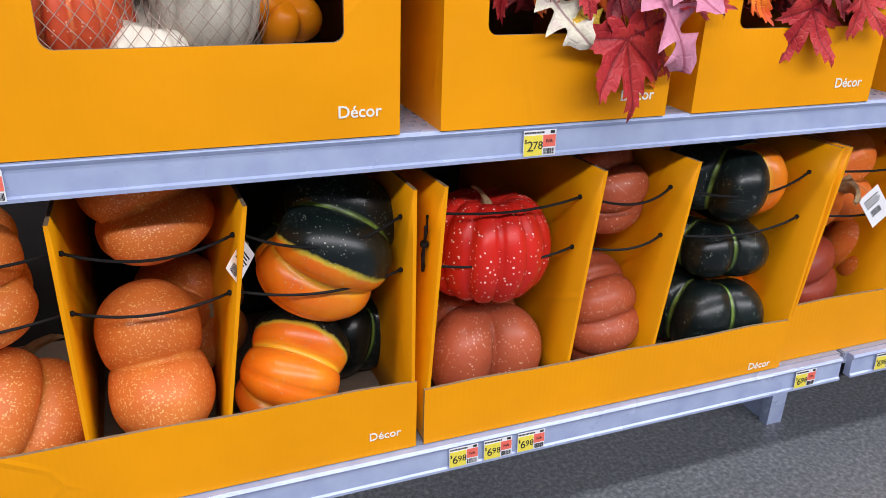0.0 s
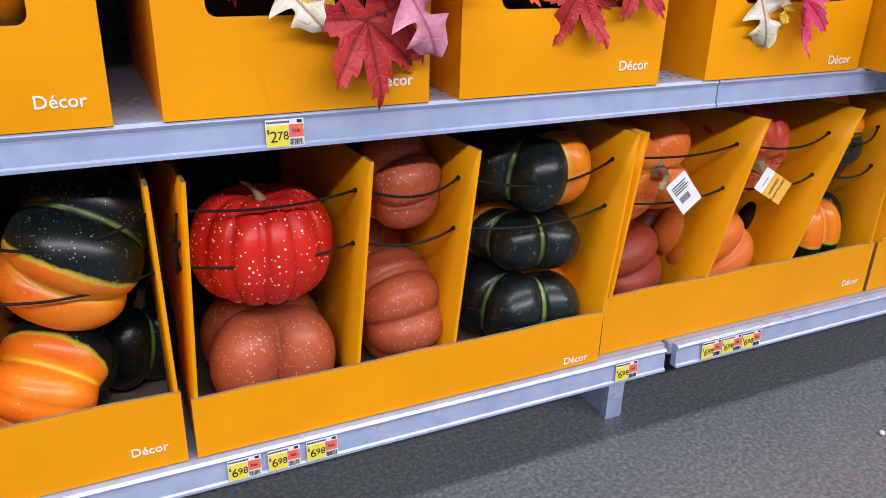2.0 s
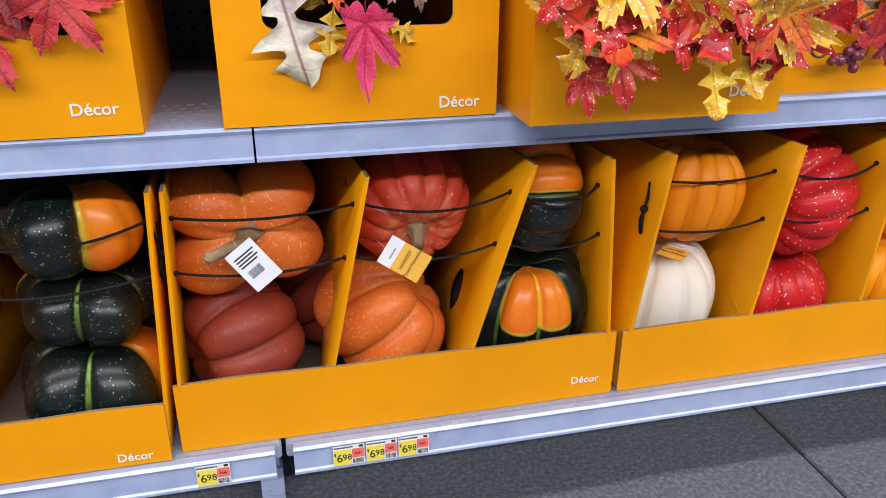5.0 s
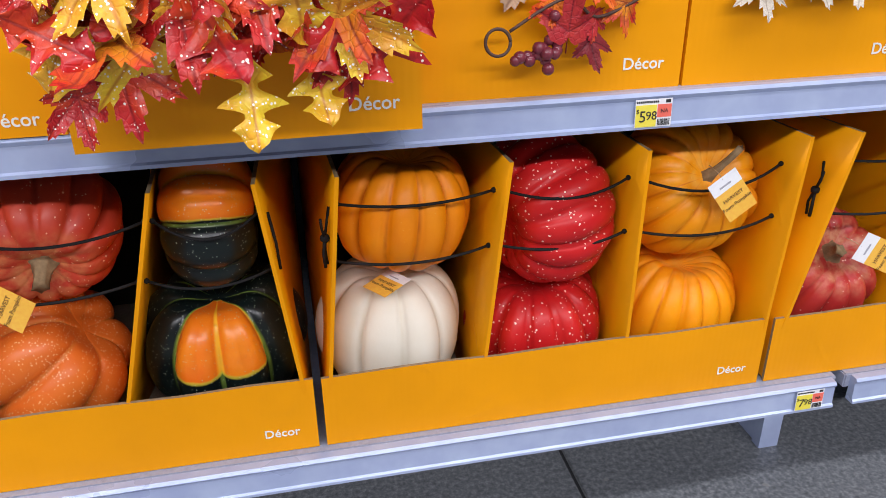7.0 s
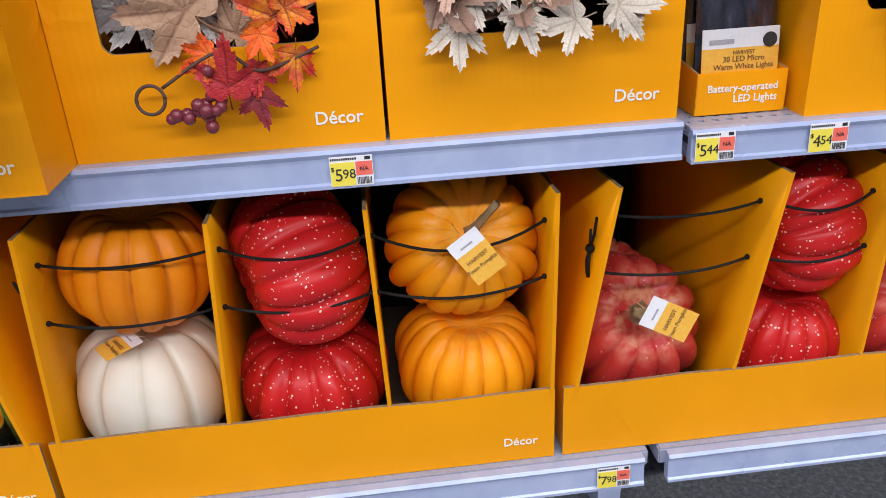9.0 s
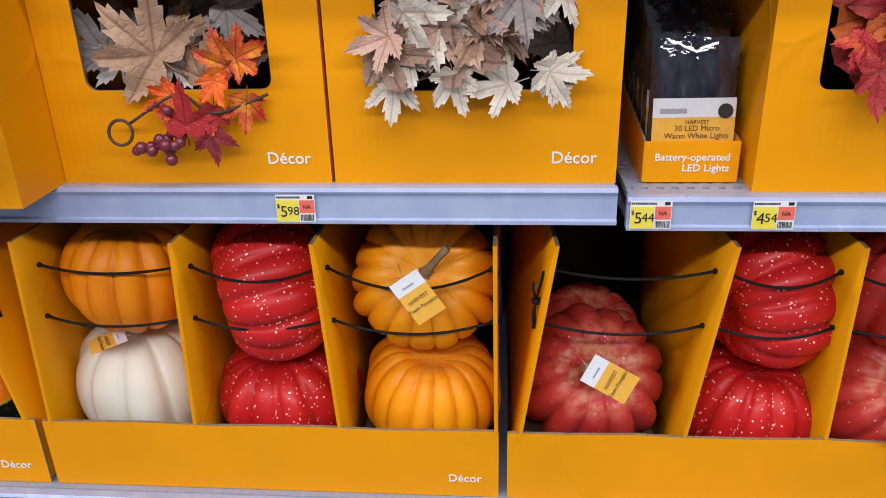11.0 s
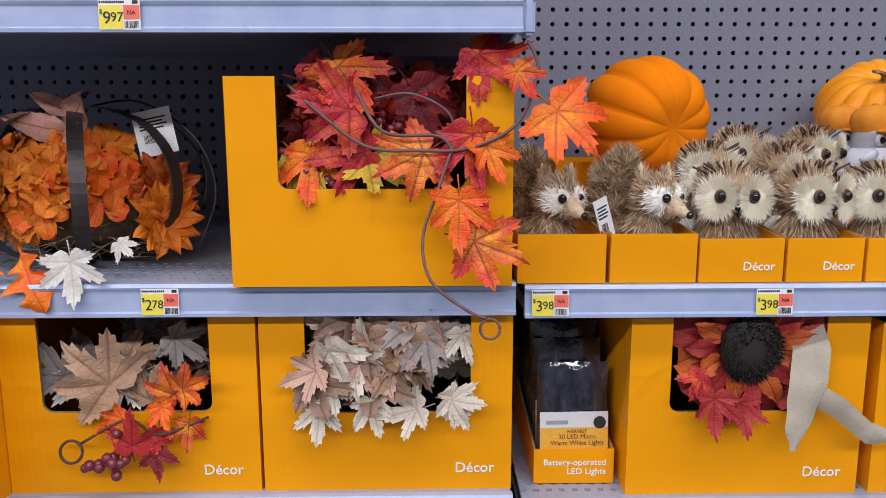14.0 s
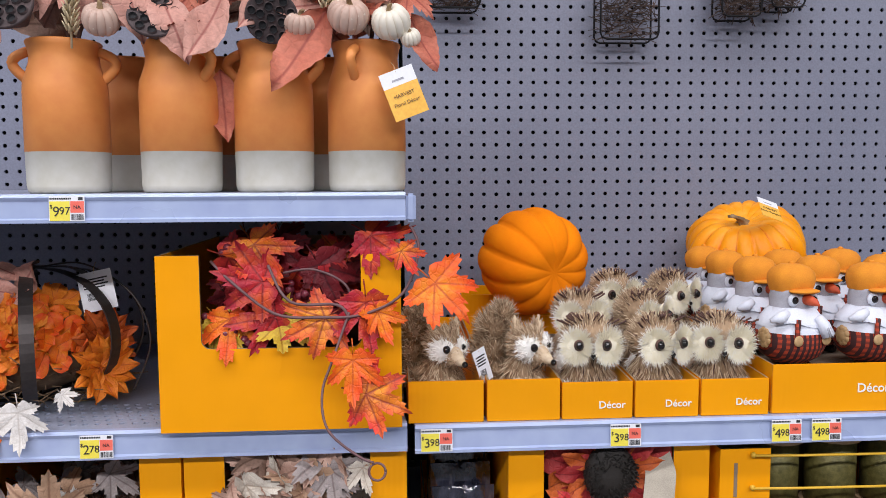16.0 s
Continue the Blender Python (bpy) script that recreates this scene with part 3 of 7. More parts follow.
BIN = 0.2035
pumpkin(-1.262, 0.118, BIN + 0.275, 0.092, 0.070, "quad", "salmon", (10, 85, 20), False)
pumpkin(-1.262, 0.118, BIN + 0.092, 0.100, 0.085, "fat", "salmon", (-35, 30, 10), True, (0, 0), (0.05, 0.008, 0.04))
pumpkin(-1.082, 0.140, BIN + 0.124, 0.122, 0.072, "quad", "salmon", (0, 86, 4), False, spin=-26)
pumpkin(-1.070, 0.175, BIN + 0.322, 0.088, 0.078, "quad", "salmon", (15, 75, 30), False, spin=-20)
pumpkin(-1.035, 0.285, BIN + 0.105, 0.095, 0.080, "fat", "salmon", (70, 20, 40))
pumpkin(-0.858, 0.128, BIN + 0.258, 0.106, 0.088, "fat", "squash", (0, 118, -8), False, (3.65, 5.25))
pumpkin(-0.910, 0.120, BIN + 0.084, 0.090, 0.076, "fat", "squash", (0, 108, -22), False, (2.7, 5.0))
pumpkin(-0.805, 0.225, BIN + 0.082, 0.082, 0.076, "fat", "squash", (20, 12, 0), True, (0, 0), (0.025, 0.005, 0.01))
pumpkin(-0.637, 0.112, BIN + 0.238, 0.092, 0.080, "thirteen", "red", (-4, 3, 10), True, (0, 0), (0.030, 0.004, 0.022))
pumpkin(-0.636, 0.130, BIN + 0.074, 0.104, 0.078, "quad", "terracotta", (0, 4, 0), False)
pumpkin(-0.440, 0.140, BIN + 0.094, 0.094, 0.070, "seven", "terracotta", (0, 80, 0), False)
pumpkin(-0.437, 0.140, BIN + 0.292, 0.074, 0.058, "fat", "terracotta", (0, 80, 8), False)
pumpkin(-0.455, 0.270, BIN + 0.150, 0.085, 0.075, "fat", "terracotta", (0, 70, 8), False)
pumpkin(-0.228, 0.125, BIN + 0.300, 0.096, 0.064, "fat", "squash", (6, 4, 0), False, (4.0, 5.0))
pumpkin(-0.230, 0.135, BIN + 0.184, 0.092, 0.052, "fat", "squash", (0, 3, -20), False, (1.9, 2.7))
pumpkin(-0.235, 0.122, BIN + 0.072, 0.104, 0.072, "fat", "squash", (0, 6, -18), False, (4.85, 5.6))
clay_top = pumpkin(-0.024, 0.142, BIN + 0.270, 0.112, 0.082, "quad", "clay", (84, 0, 6), True, (0, 0), (0.065, 0.007, 0.05), spin=4)
clay_top.scale = (1.08, 0.90, 1.0)
pumpkin(-0.045, 0.150, BIN + 0.098, 0.096, 0.082, "seven", "brick", (0, 82, 28), False)
pumpkin(0.193, 0.136, BIN + 0.285, 0.088, 0.078, "thirteen", "coral", (112, 0, 6), True, (0, 0), (0.03, 0.008, 0.012))
pumpkin(0.156, 0.150, BIN + 0.106, 0.100, 0.086, "seven", "clay", (20, 50, 12), False)
pumpkin(0.100, 0.260, BIN + 0.100, 0.090, 0.085, "seven", "brick", (20, 50, 12), False)
pumpkin(0.380, 0.126, BIN + 0.288, 0.086, 0.062, "seven", "squash", (0, 92, 0), False, (1.6, 4.9))
pumpkin(0.372, 0.150, BIN + 0.104, 0.106, 0.098, "nine", "squash", (14, 0, 0), False, (6.0, 8.0), low=0.68, spin=-10)
pumpkin(0.610, 0.126, BIN + 0.278, 0.088, 0.080, "thirteen", "amber", (4, 6, 0), False)
pumpkin(0.592, 0.144, BIN + 0.100, 0.098, 0.098, "ten", "cream", (6, 0, 20), False)
pumpkin(0.797, 0.126, BIN + 0.258, 0.100, 0.080, "thirteen", "crimson", (0, 82, 22), False)
pumpkin(0.795, 0.147, BIN + 0.082, 0.101, 0.082, "thirteen", "crimson", (10, -4, 0), False)
pumpkin(0.998, 0.138, BIN + 0.262, 0.098, 0.090, "many", "gold", (58, 0, 6), True, (0, 0), (0.046, 0.0042, 0.035))
pumpkin(1.000, 0.143, BIN + 0.086, 0.097, 0.086, "many", "gold", (10, 5, 0), False)
pumpkin(1.218, 0.150, BIN + 0.108, 0.100, 0.102, "thirteen", "rose", (50, 0, 5), True, (0, 0), (0.045, 0.008, 0.02))
pumpkin(1.225, 0.290, BIN + 0.085, 0.088, 0.085, "thirteen", "rose", (15, 10, 5), False)
pumpkin(1.432, 0.140, BIN + 0.252, 0.100, 0.078, "thirteen", "crimson", (0, 80, 20), False)
pumpkin(1.425, 0.135, BIN + 0.080, 0.088, 0.080, "thirteen", "crimson", (6, 8, 0), False)
pumpkin(1.602, 0.136, BIN + 0.100, 0.102, 0.094, "thirteen", "rose", (52, 0, 5), True)
pumpkin(1.602, 0.135, BIN + 0.275, 0.094, 0.084, "thirteen", "rose", (20, 0, 5), False)
for x, pk in ((1.845, "gold"), (2.045, "crimson"), (2.245, "rose")):
    pumpkin(x, 0.125, BIN + 0.088, 0.094, 0.088, "thirteen", pk, (10, 0, 0), False)
    pumpkin(x, 0.125, BIN + 0.260, 0.092, 0.084, "thirteen", pk, (0, 80, 10), False)


# ---- upper cartons with a cut-out front ----
def carton(x0, x1, z0, front, notch, top, low, deep=0.36, text=True, r=0.012, print_up=0.022):
    """Open yellow carton; notch: x range cut out of its front down to low."""
    s = thing("display_carton", "yellow corrugated display carton with a cut-out front", "display box", group="shelf cartons")
    n0, n1 = notch
    arc = [math.radians(90 * k / 5) for k in range(6)]
    edge = [(n0 + r - r * math.cos(a), low + r - r * math.sin(a)) for a in arc] + [(n1 - r + r * math.sin(a), low + r - r * math.cos(a)) for a in arc]
    cols = [(x0, top), (n0, top)] + edge + [(n1, top), (x1, top)]
    bm = bmesh.new()
    for (xa, za), (xb, zb) in zip(cols, cols[1:]):
        if xb - xa > 1e-6:
            fr = [bm.verts.new(q) for q in ((xa, front, z0), (xb, front, z0), (xb, front, zb), (xa, front, za))]
            bk = [bm.verts.new(q) for q in ((xa, front + BOARD, z0), (xb, front + BOARD, z0), (xb, front + BOARD, zb), (xa, front + BOARD, za))]
            bm.faces.new(fr)
            bm.faces.new(bk[::-1]).material_index = 1
            bm.faces.new((fr[3], fr[2], bk[2], bk[3])).material_index = 2
    for x, za, zb, flip in ((x0, z0, top, 1), (x1, z0, top, 0), (n0, low + r, top, 0), (n1, low + r, top, 1)):
        q = [bm.verts.new(p) for p in ((x, front, za), (x, front + BOARD, za), (x, front + BOARD, zb), (x, front, zb))]
        bm.faces.new(q[::-1] if flip else q).material_index = 2 if x in (n0, n1) else 0
    bmesh.ops.remove_doubles(bm, verts=bm.verts[:], dist=1e-6)
    board = part("front_board", bm, (YELLOW, BROWN, BOARD_EDGE), s, "yellow front with a rounded cut-out")
    for x in (x0, x1 - BOARD):
        bm = bmesh.new()
        panel(bm, [(x + BOARD / 2, front + BOARD, z0), (x + BOARD / 2, front + deep, z0), (x + BOARD / 2, front + deep, top), (x + BOARD / 2, front + BOARD, top)], BOARD, (0, 0, 1))
        part("side_board", bm, (YELLOW, BOARD_EDGE), s)
    part("back_board", block(x0, x1, front + deep, front + deep + BOARD, z0, top), BROWN, s)
    part("carton_floor", block(x0 + BOARD, x1 - BOARD, front + BOARD, front + deep, z0, z0 + BOARD), BROWN, s)
    if text:
        lettering("lettering", "Décor", 0.0185, x1 - 0.021, front - 0.0006, z0 + print_up, WHITE_INK, board, bold=0.012)
    return s


S2, S3, S3R = 0.638, 0.902, 0.898
TOP2 = 0.232
carton(-1.192, -0.800, S2, 0.0, (-1.14, -0.86), S2 + TOP2 - 0.010, S2 + 0.10)
carton(-0.752, -0.452, S2, 0.0, (-0.70, -0.50), S2 + 0.222, S2 + 0.103)
carton(-0.412, -0.112, S2, 0.0, (-0.36, -0.16), S2 + 0.222, S2 + 0.103)
carton(-0.030, 0.278, S2, 0.0, (0.02, 0.225), S2 + 0.222, S2 + 0.103, print_up=0.011)
carton(0.297, 0.607, S2, -0.064, (0.345, 0.56), S2 + 0.222, S2 + 0.103)
carton(0.608, 0.912, S2, 0.02, (0.655, 0.857), S2 + 0.222, S2 + 0.103)
carton(0.916, 1.218, S2, 0.02, (0.970, 1.168), S2 + 0.222, S2 + 0.100)
carton(1.360, 1.648, S2 - 0.01, 0.02, (1.410, 1.596), S2 + 0.215, S2 + 0.097)
carton(0.898, 1.212, S3, -0.015, (0.953, 1.160), S3 + 0.232, S3 + 0.110, text=False)


# ---- artificial leaves ----
def leaf_paint(name, mid, rim, vein, rough=0.55, glitter=0.0, blotch=0.0, blotch_col=(0.5, 0.3, 0.02), net=0.0):
    """Printed fabric leaf: patches that differ from leaf to leaf, main veins, and a fine vein net where it has one."""
    m, t, b = nt(name, rough, 0, mid, 0.35)
    v0 = coords(t)
    info = t.nodes.new("ShaderNodeObjectInfo")
    sh = t.nodes.new("ShaderNodeVectorMath")
    sh.operation = "SCALE"
    sh.inputs[0].default_value = (7.3, 3.1, 5.7)
    t.links.new(info.outputs["Random"], sh.inputs["Scale"])
    ad = t.nodes.new("ShaderNodeVectorMath")
    t.links.new(v0, ad.inputs[0])
    t.links.new(sh.outputs[0], ad.inputs[1])
    v = ad.outputs[0]
    n = noise_of(t, v, 1.6, 3)
    spread = mathn(t, "ADD", mathn(t, "MULTIPLY", attr(t, "rad"), 0.55), mathn(t, "MULTIPLY", mathn(t, "SUBTRACT", n, 0.35), 1.5))
    col = mixc(t, ramp(t, spread, [(0.25, (0, 0, 0)), (0.85, (1, 1, 1))]), mid, rim)
    if blotch:
        col = mixc(t, mathn(t, "MULTIPLY", ramp(t, noise_of(t, v, 2.4, 4), [(0.46, (0, 0, 0)), (0.60, (1, 1, 1))]), blotch), col, blotch_col)
    col = mixc(t, 0.28, col, ramp(t, noise_of(t, v, 16, 5, 0.7), [(0.3, (0.2,) * 3), (0.7, (0.85,) * 3)]), "OVERLAY")
    col = mixc(t, mathn(t, "MULTIPLY", ramp(t, attr(t, "vein"), [(0.02, (1, 1, 1)), (0.11, (0, 0, 0))]), 0.75), col, vein)
    vo = node(t, "ShaderNodeTexVoronoi", Scale=8.0)
    vo.feature = "DISTANCE_TO_EDGE"
    t.links.new(v0, vo.inputs["Vector"])
    if net:
        col = mixc(t, mathn(t, "MULTIPLY", ramp(t, vo.outputs["Distance"], [(0.0, (1, 1, 1)), (0.035, (0, 0, 0))]), net), col, vein)
    t.links.new(col, b.inputs["Base Color"])
    h = mathn(t, "ADD", mathn(t, "MULTIPLY", attr(t, "vein"), 1.2), mathn(t, "MULTIPLY", ramp(t, vo.outputs["Distance"], [(0.0, (0, 0, 0)), (0.12, (1, 1, 1))]), 0.5))
    h = mathn(t, "ADD", h, noise_of(t, v, 7, 4))
    bump(t, b, h, 0.45, 0.002)
    if glitter:
        # glitter flakes, their sparkle painted in as near-white specks
        g = speckles(t, v0, 34, 0.55, glitter)
        t.links.new(mixc(t, g, col, (0.95, 0.90, 0.80)), b.inputs["Base Color"])
        t.links.new(mathn(t, "SUBTRACT", rough, mathn(t, "MULTIPLY", g, rough - 0.12)), b.inputs["Roughness"])
        b.inputs["Coat Weight"].default_value = 0.25
        b.inputs["Coat Roughness"].default_value = 0.25
    return m


LEAF = {
    "crimson": leaf_paint("leaf_crimson", (0.36, 0.012, 0.020), (0.46, 0.030, 0.034), (0.16, 0.006, 0.012), 0.5, 0, 0.25, (0.55, 0.07, 0.03)),
    "wine": leaf_paint("leaf_wine", (0.14, 0.008, 0.014), (0.22, 0.014, 0.020), (0.06, 0.004, 0.008)),
    "pink": leaf_paint("leaf_pink", (0.50, 0.16, 0.26), (0.62, 0.26, 0.36), (0.30, 0.05, 0.10)),
    "magenta": leaf_paint("leaf_magenta", (0.50, 0.010, 0.060), (0.62, 0.06, 0.15), (0.25, 0.004, 0.03)),
    "pale": leaf_paint("leaf_pale_green", (0.56, 0.46, 0.44), (0.62, 0.60, 0.42), (0.16, 0.03, 0.06)),
    "orange": leaf_paint("leaf_orange", (0.80, 0.24, 0.010), (0.74, 0.085, 0.010), (0.42, 0.05, 0.008), 0.5, 0, 0.4, (0.74, 0.04, 0.012), 0.25),
    "flame": leaf_paint("leaf_flame", (0.78, 0.27, 0.012), (0.62, 0.030, 0.015), (0.20, 0.012, 0.012), 0.5, 0, 0.45, (0.34, 0.012, 0.035), 0.5),
    "ruby": leaf_paint("leaf_ruby", (0.50, 0.022, 0.018), (0.36, 0.012, 0.030), (0.16, 0.005, 0.01), 0.5, 0, 0.5, (0.72, 0.13, 0.012), 0.3),
    "scarlet": leaf_paint("leaf_scarlet_glitter", (0.58, 0.018, 0.014), (0.44, 0.012, 0.018), (0.22, 0.008, 0.01), 0.40, 0.18, 0.45, (0.74, 0.10, 0.012)),
    "yellow": leaf_paint("leaf_yellow_glitter", (0.82, 0.34, 0.03), (0.80, 0.56, 0.03), (0.48, 0.16, 0.01), 0.40, 0.30, 0.35, (0.72, 0.20, 0.012)),
    "mustard": leaf_paint("leaf_mustard", (0.55, 0.32, 0.02), (0.62, 0.42, 0.05), (0.30, 0.14, 0.01)),
    "tan": leaf_paint("leaf_tan", (0.36, 0.215, 0.13), (0.44, 0.28, 0.18), (0.20, 0.10, 0.06), 0.7),
    "mocha": leaf_paint("leaf_mocha", (0.20, 0.115, 0.08), (0.30, 0.19, 0.14), (0.10, 0.05, 0.03), 0.7),
    "blush": leaf_paint("leaf_blush", (0.50, 0.29, 0.22), (0.58, 0.38, 0.29), (0.30, 0.15, 0.10), 0.7),
    "ivory": leaf_paint("leaf_ivory", (0.54, 0.47, 0.385), (0.63, 0.57, 0.48), (0.36, 0.29, 0.22), 0.7),
    "grey": leaf_paint("leaf_grey", (0.26, 0.225, 0.215), (0.34, 0.29, 0.27), (0.15, 0.11, 0.10), 0.7),
    "white": leaf_paint("leaf_white", (0.55, 0.52, 0.49), (0.62, 0.59, 0.55), (0.42, 0.38, 0.34), 0.65),
    "rust": leaf_paint("leaf_rust", (0.40, 0.10, 0.06), (0.48, 0.16, 0.10), (0.22, 0.04, 0.03), 0.65),
    "dusty": leaf_paint("leaf_dusty_rose", (0.46, 0.22, 0.17), (0.55, 0.30, 0.24), (0.24, 0.06, 0.05), 0.65),
    "petal": leaf_paint("petal_orange", (0.62, 0.13, 0.008), (0.74, 0.22, 0.015), (0.42, 0.06, 0.005), 0.6),
    "sun": leaf_paint("petal_rust", (0.42, 0.07, 0.012), (0.52, 0.11, 0.02), (0.18, 0.02, 0.008), 0.6),
    "bloom": leaf_paint("petal_red", (0.28, 0.012, 0.016), (0.38, 0.035, 0.030), (0.16, 0.006, 0.01), 0.6),
}


def bent(bm, phi, k, about):
    """Roll a flat leaf round an axis: k radians a unit, across direction phi."""
    d = Vector((math.cos(phi), math.sin(phi), 0))
    for v in bm.verts:
        q = v.co - Vector((0, about, 0))
        s = q.dot(d)
        lift = q.z
        q = q - d * s - Vector((0, 0, lift))
        a = k * s
        q += d * (math.sin(a) / k - math.sin(a) * lift) + Vector((0, 0, (1 - math.cos(a)) / k + math.cos(a) * lift))
        v.co = q + Vector((0, about, 0))


LOBE = ((0, 1.0), (4, 0.84), (8, 0.87), (11, 0.68), (16, 0.72), (19, 0.56))


def maple_mesh(seed, curl, lobes=5, narrow=1.0):
    """Unit maple leaf with toothed lobes: stem end at the origin, tip towards +y, face up +z."""
    rnd = random.Random(seed)
    tips = [(0, 1.0), (47, 0.93), (-47, 0.93), (98, 0.64), (-98, 0.64)] if lobes == 5 else [(0, 1.0), (58, 0.80), (-58, 0.80)]
    tips = sorted((a + rnd.uniform(-5, 5), l * rnd.uniform(0.84, 1.1)) for a, l in tips)
    rim = [(-180, 0.10), (-150, 0.30)]
    for i, (a, l) in enumerate(tips):
        if i:
            rim.append(((a + tips[i - 1][0]) / 2, rnd.uniform(0.34, 0.42)))
        wide = 1.0 if l > 0.75 else 1.15
        for d, q in LOBE[::-1]:
            rim.append((a - d * wide, max(0.36, l * q * rnd.uniform(0.96, 1.04))))
        for d, q in LOBE[1:]:
            rim.append((a + d * wide, max(0.36, l * q * rnd.uniform(0.96, 1.04))))
    rim.append((150, 0.30))
    rim.sort()
    full = []
    for (a0, r0), (a1, r1) in zip(rim, rim[1:] + [(180, 0.10)]):
        full += [(a0, r0), ((a0 + a1) / 2, (r0 + r1) / 2)]
    bm = bmesh.new()
    lr, lv = bm.verts.layers.float.new("rad"), bm.verts.layers.float.new("vein")
    ph = [rnd.uniform(0, 6.28) for _ in range(3)]
    rings = 7

    def vert(r, deg, R):
        a = math.radians(deg)
        x, y = r * math.sin(a) * narrow, r * math.cos(a)
        vein = 1.0
        for t0, _ in tips:
            off = (deg - t0 + 180) % 360 - 180
            if abs(off) < 90:
                vein = min(vein, abs(r * math.sin(math.radians(off))))
        z = 0.20 * min(vein, 0.16) + 0.05 * math.sin(7 * x + ph[0]) * r + 0.06 * math.sin(6 * y + ph[1]) * r + 0.03 * math.sin(15 * x + 11 * y + ph[2]) * r
        v = bm.verts.new((x, y + 0.34, z))
        v[lr], v[lv] = r / max(R, 0.01), min(1, vein * 4)
        return v

    c = vert(0.0, 0, 1)
    N = len(full)
    grid = [[vert(r * (k / rings) ** 0.9, a, r) for a, r in full] for k in range(1, rings + 1)]
    for i in range(N):
        j = (i + 1) % N
        bm.faces.new((c, grid[0][j], grid[0][i]))
        for a, b in zip(grid, grid[1:]):
            bm.faces.new((a[i], a[j], b[j], b[i]))
    pts = [(0.0, 0.34, -0.008), (0.0, 0.10, -0.01), (0.02, -0.10, -0.02)]
    tube(bm, pts, [0.010, 0.013, 0.016], 5)
    bent(bm, rnd.uniform(0, math.pi), curl, 0.5)
    bent(bm, rnd.uniform(0, math.pi), curl * 0.5 * rnd.choice((-1, 1)), 0.5)
    return bm


OAK = ((0, 0.015), (0.12, 0.03), (0.20, 0.13), (0.27, 0.25), (0.32, 0.17), (0.37, 0.075), (0.43, 0.08), (0.50, 0.27), (0.56, 0.37), (0.60, 0.20), (0.64, 0.10), (0.70, 0.10), (0.77, 0.25), (0.82, 0.17), (0.87, 0.14), (0.94, 0.10), (1.0, 0.006))


def blade_mesh(seed, curl, shape="oak"):
    """Unit long leaf or petal, tip towards +y: deep-lobed oak, or a plain pointed or blunt blade."""
    rnd = random.Random(seed)
    bm = bmesh.new()
    lr, lv = bm.verts.layers.float.new("rad"), bm.verts.layers.float.new("vein")
    n = 48 if shape == "oak" else 14
    cols = (-1, -0.7, -0.4, -0.12, 0, 0.12, 0.4, 0.7, 1)
    ph = rnd.uniform(0, 6.28)
    rows = []
    for i in range(n + 1):
        s = i / n
        if shape == "oak":
            for (s0, w0), (s1, w1) in zip(OAK, OAK[1:]):
                if s0 <= s <= s1:
                    w = w0 + (w1 - w0) * (s - s0) / (s1 - s0)
        elif shape == "petal":
            w = 0.52 * (s ** 0.55) * (max(0, 1 - s) ** 0.25) * (1 + 0.1 * math.sin(9 * s + ph))
        else:
            w = 0.23 * math.sin(math.pi * s ** 0.85) ** 0.9 * (1 + 0.05 * math.cos(40 * s))
        w = max(w, 0.006)
        row = []
        for c in cols:
            z = 0.05 * math.sin(8 * s + 2 * c + ph) * (0.3 + abs(c)) + 0.12 * abs(c) * w
            fwd = 0.22 * abs(c) * w if shape == "oak" else 0.0
            v = bm.verts.new((c * w, s + fwd * (1 - s), z))
            v[lr], v[lv] = max(abs(c) * 0.8, s), min(1, abs(c) * w * 5)
            row.append(v)
        rows.append(row)
    for r0, r1 in zip(rows, rows[1:]):
        for k in range(len(cols) - 1):
            bm.faces.new((r0[k], r0[k + 1], r1[k + 1], r1[k]))
    bent(bm, rnd.uniform(0.9, 2.2), curl, 0.4)
    return bm


leaf_store = {}


def leaf(parent, kind, paint, base, tip, face=(0, -1, 0.25), size=None, seed=0, name="leaf", wide=1.0):
    """One leaf from base towards tip, its face turned to `face`; alike leaves share meshes."""
    key = (kind, paint, seed % 5)
    if key not in leaf_store:
        curl = (-0.75, 0.9, -1.5, 1.2, -0.45)[seed % 5] * (0.8 if kind in ("petal", "blade") else 1.0)
        bm = maple_mesh(seed % 5 + 11, curl) if kind == "maple" else maple_mesh(seed % 5 + 31, curl, 3) if kind == "ivy" else blade_mesh(seed % 5 + 3, curl, kind)
        me = bpy.data.meshes.new("leaf")
        bm.to_mesh(me)
        bm.free()
        me.materials.append(LEAF[paint])
        me.polygons.foreach_set("use_smooth", [True] * len(me.polygons))
        leaf_store[key] = me
    b, tp = Vector(base), Vector(tip)
    y = (tp - b)
    length = y.length / (1.34 if kind in ("maple", "ivy") else 1.0)
    y.normalize()
    zf = Vector(face)
    zf = (zf - y * zf.dot(y)).normalized()
    x = y.cross(zf)
    s = size or length
    ob = new(name, leaf_store[key])
    ob.parent = parent
    ob.matrix_basis = Matrix.Translation(b) @ Matrix((x, y, zf)).transposed().to_4x4() @ Matrix.Diagonal((s * wide, s, s, 1))
    return ob


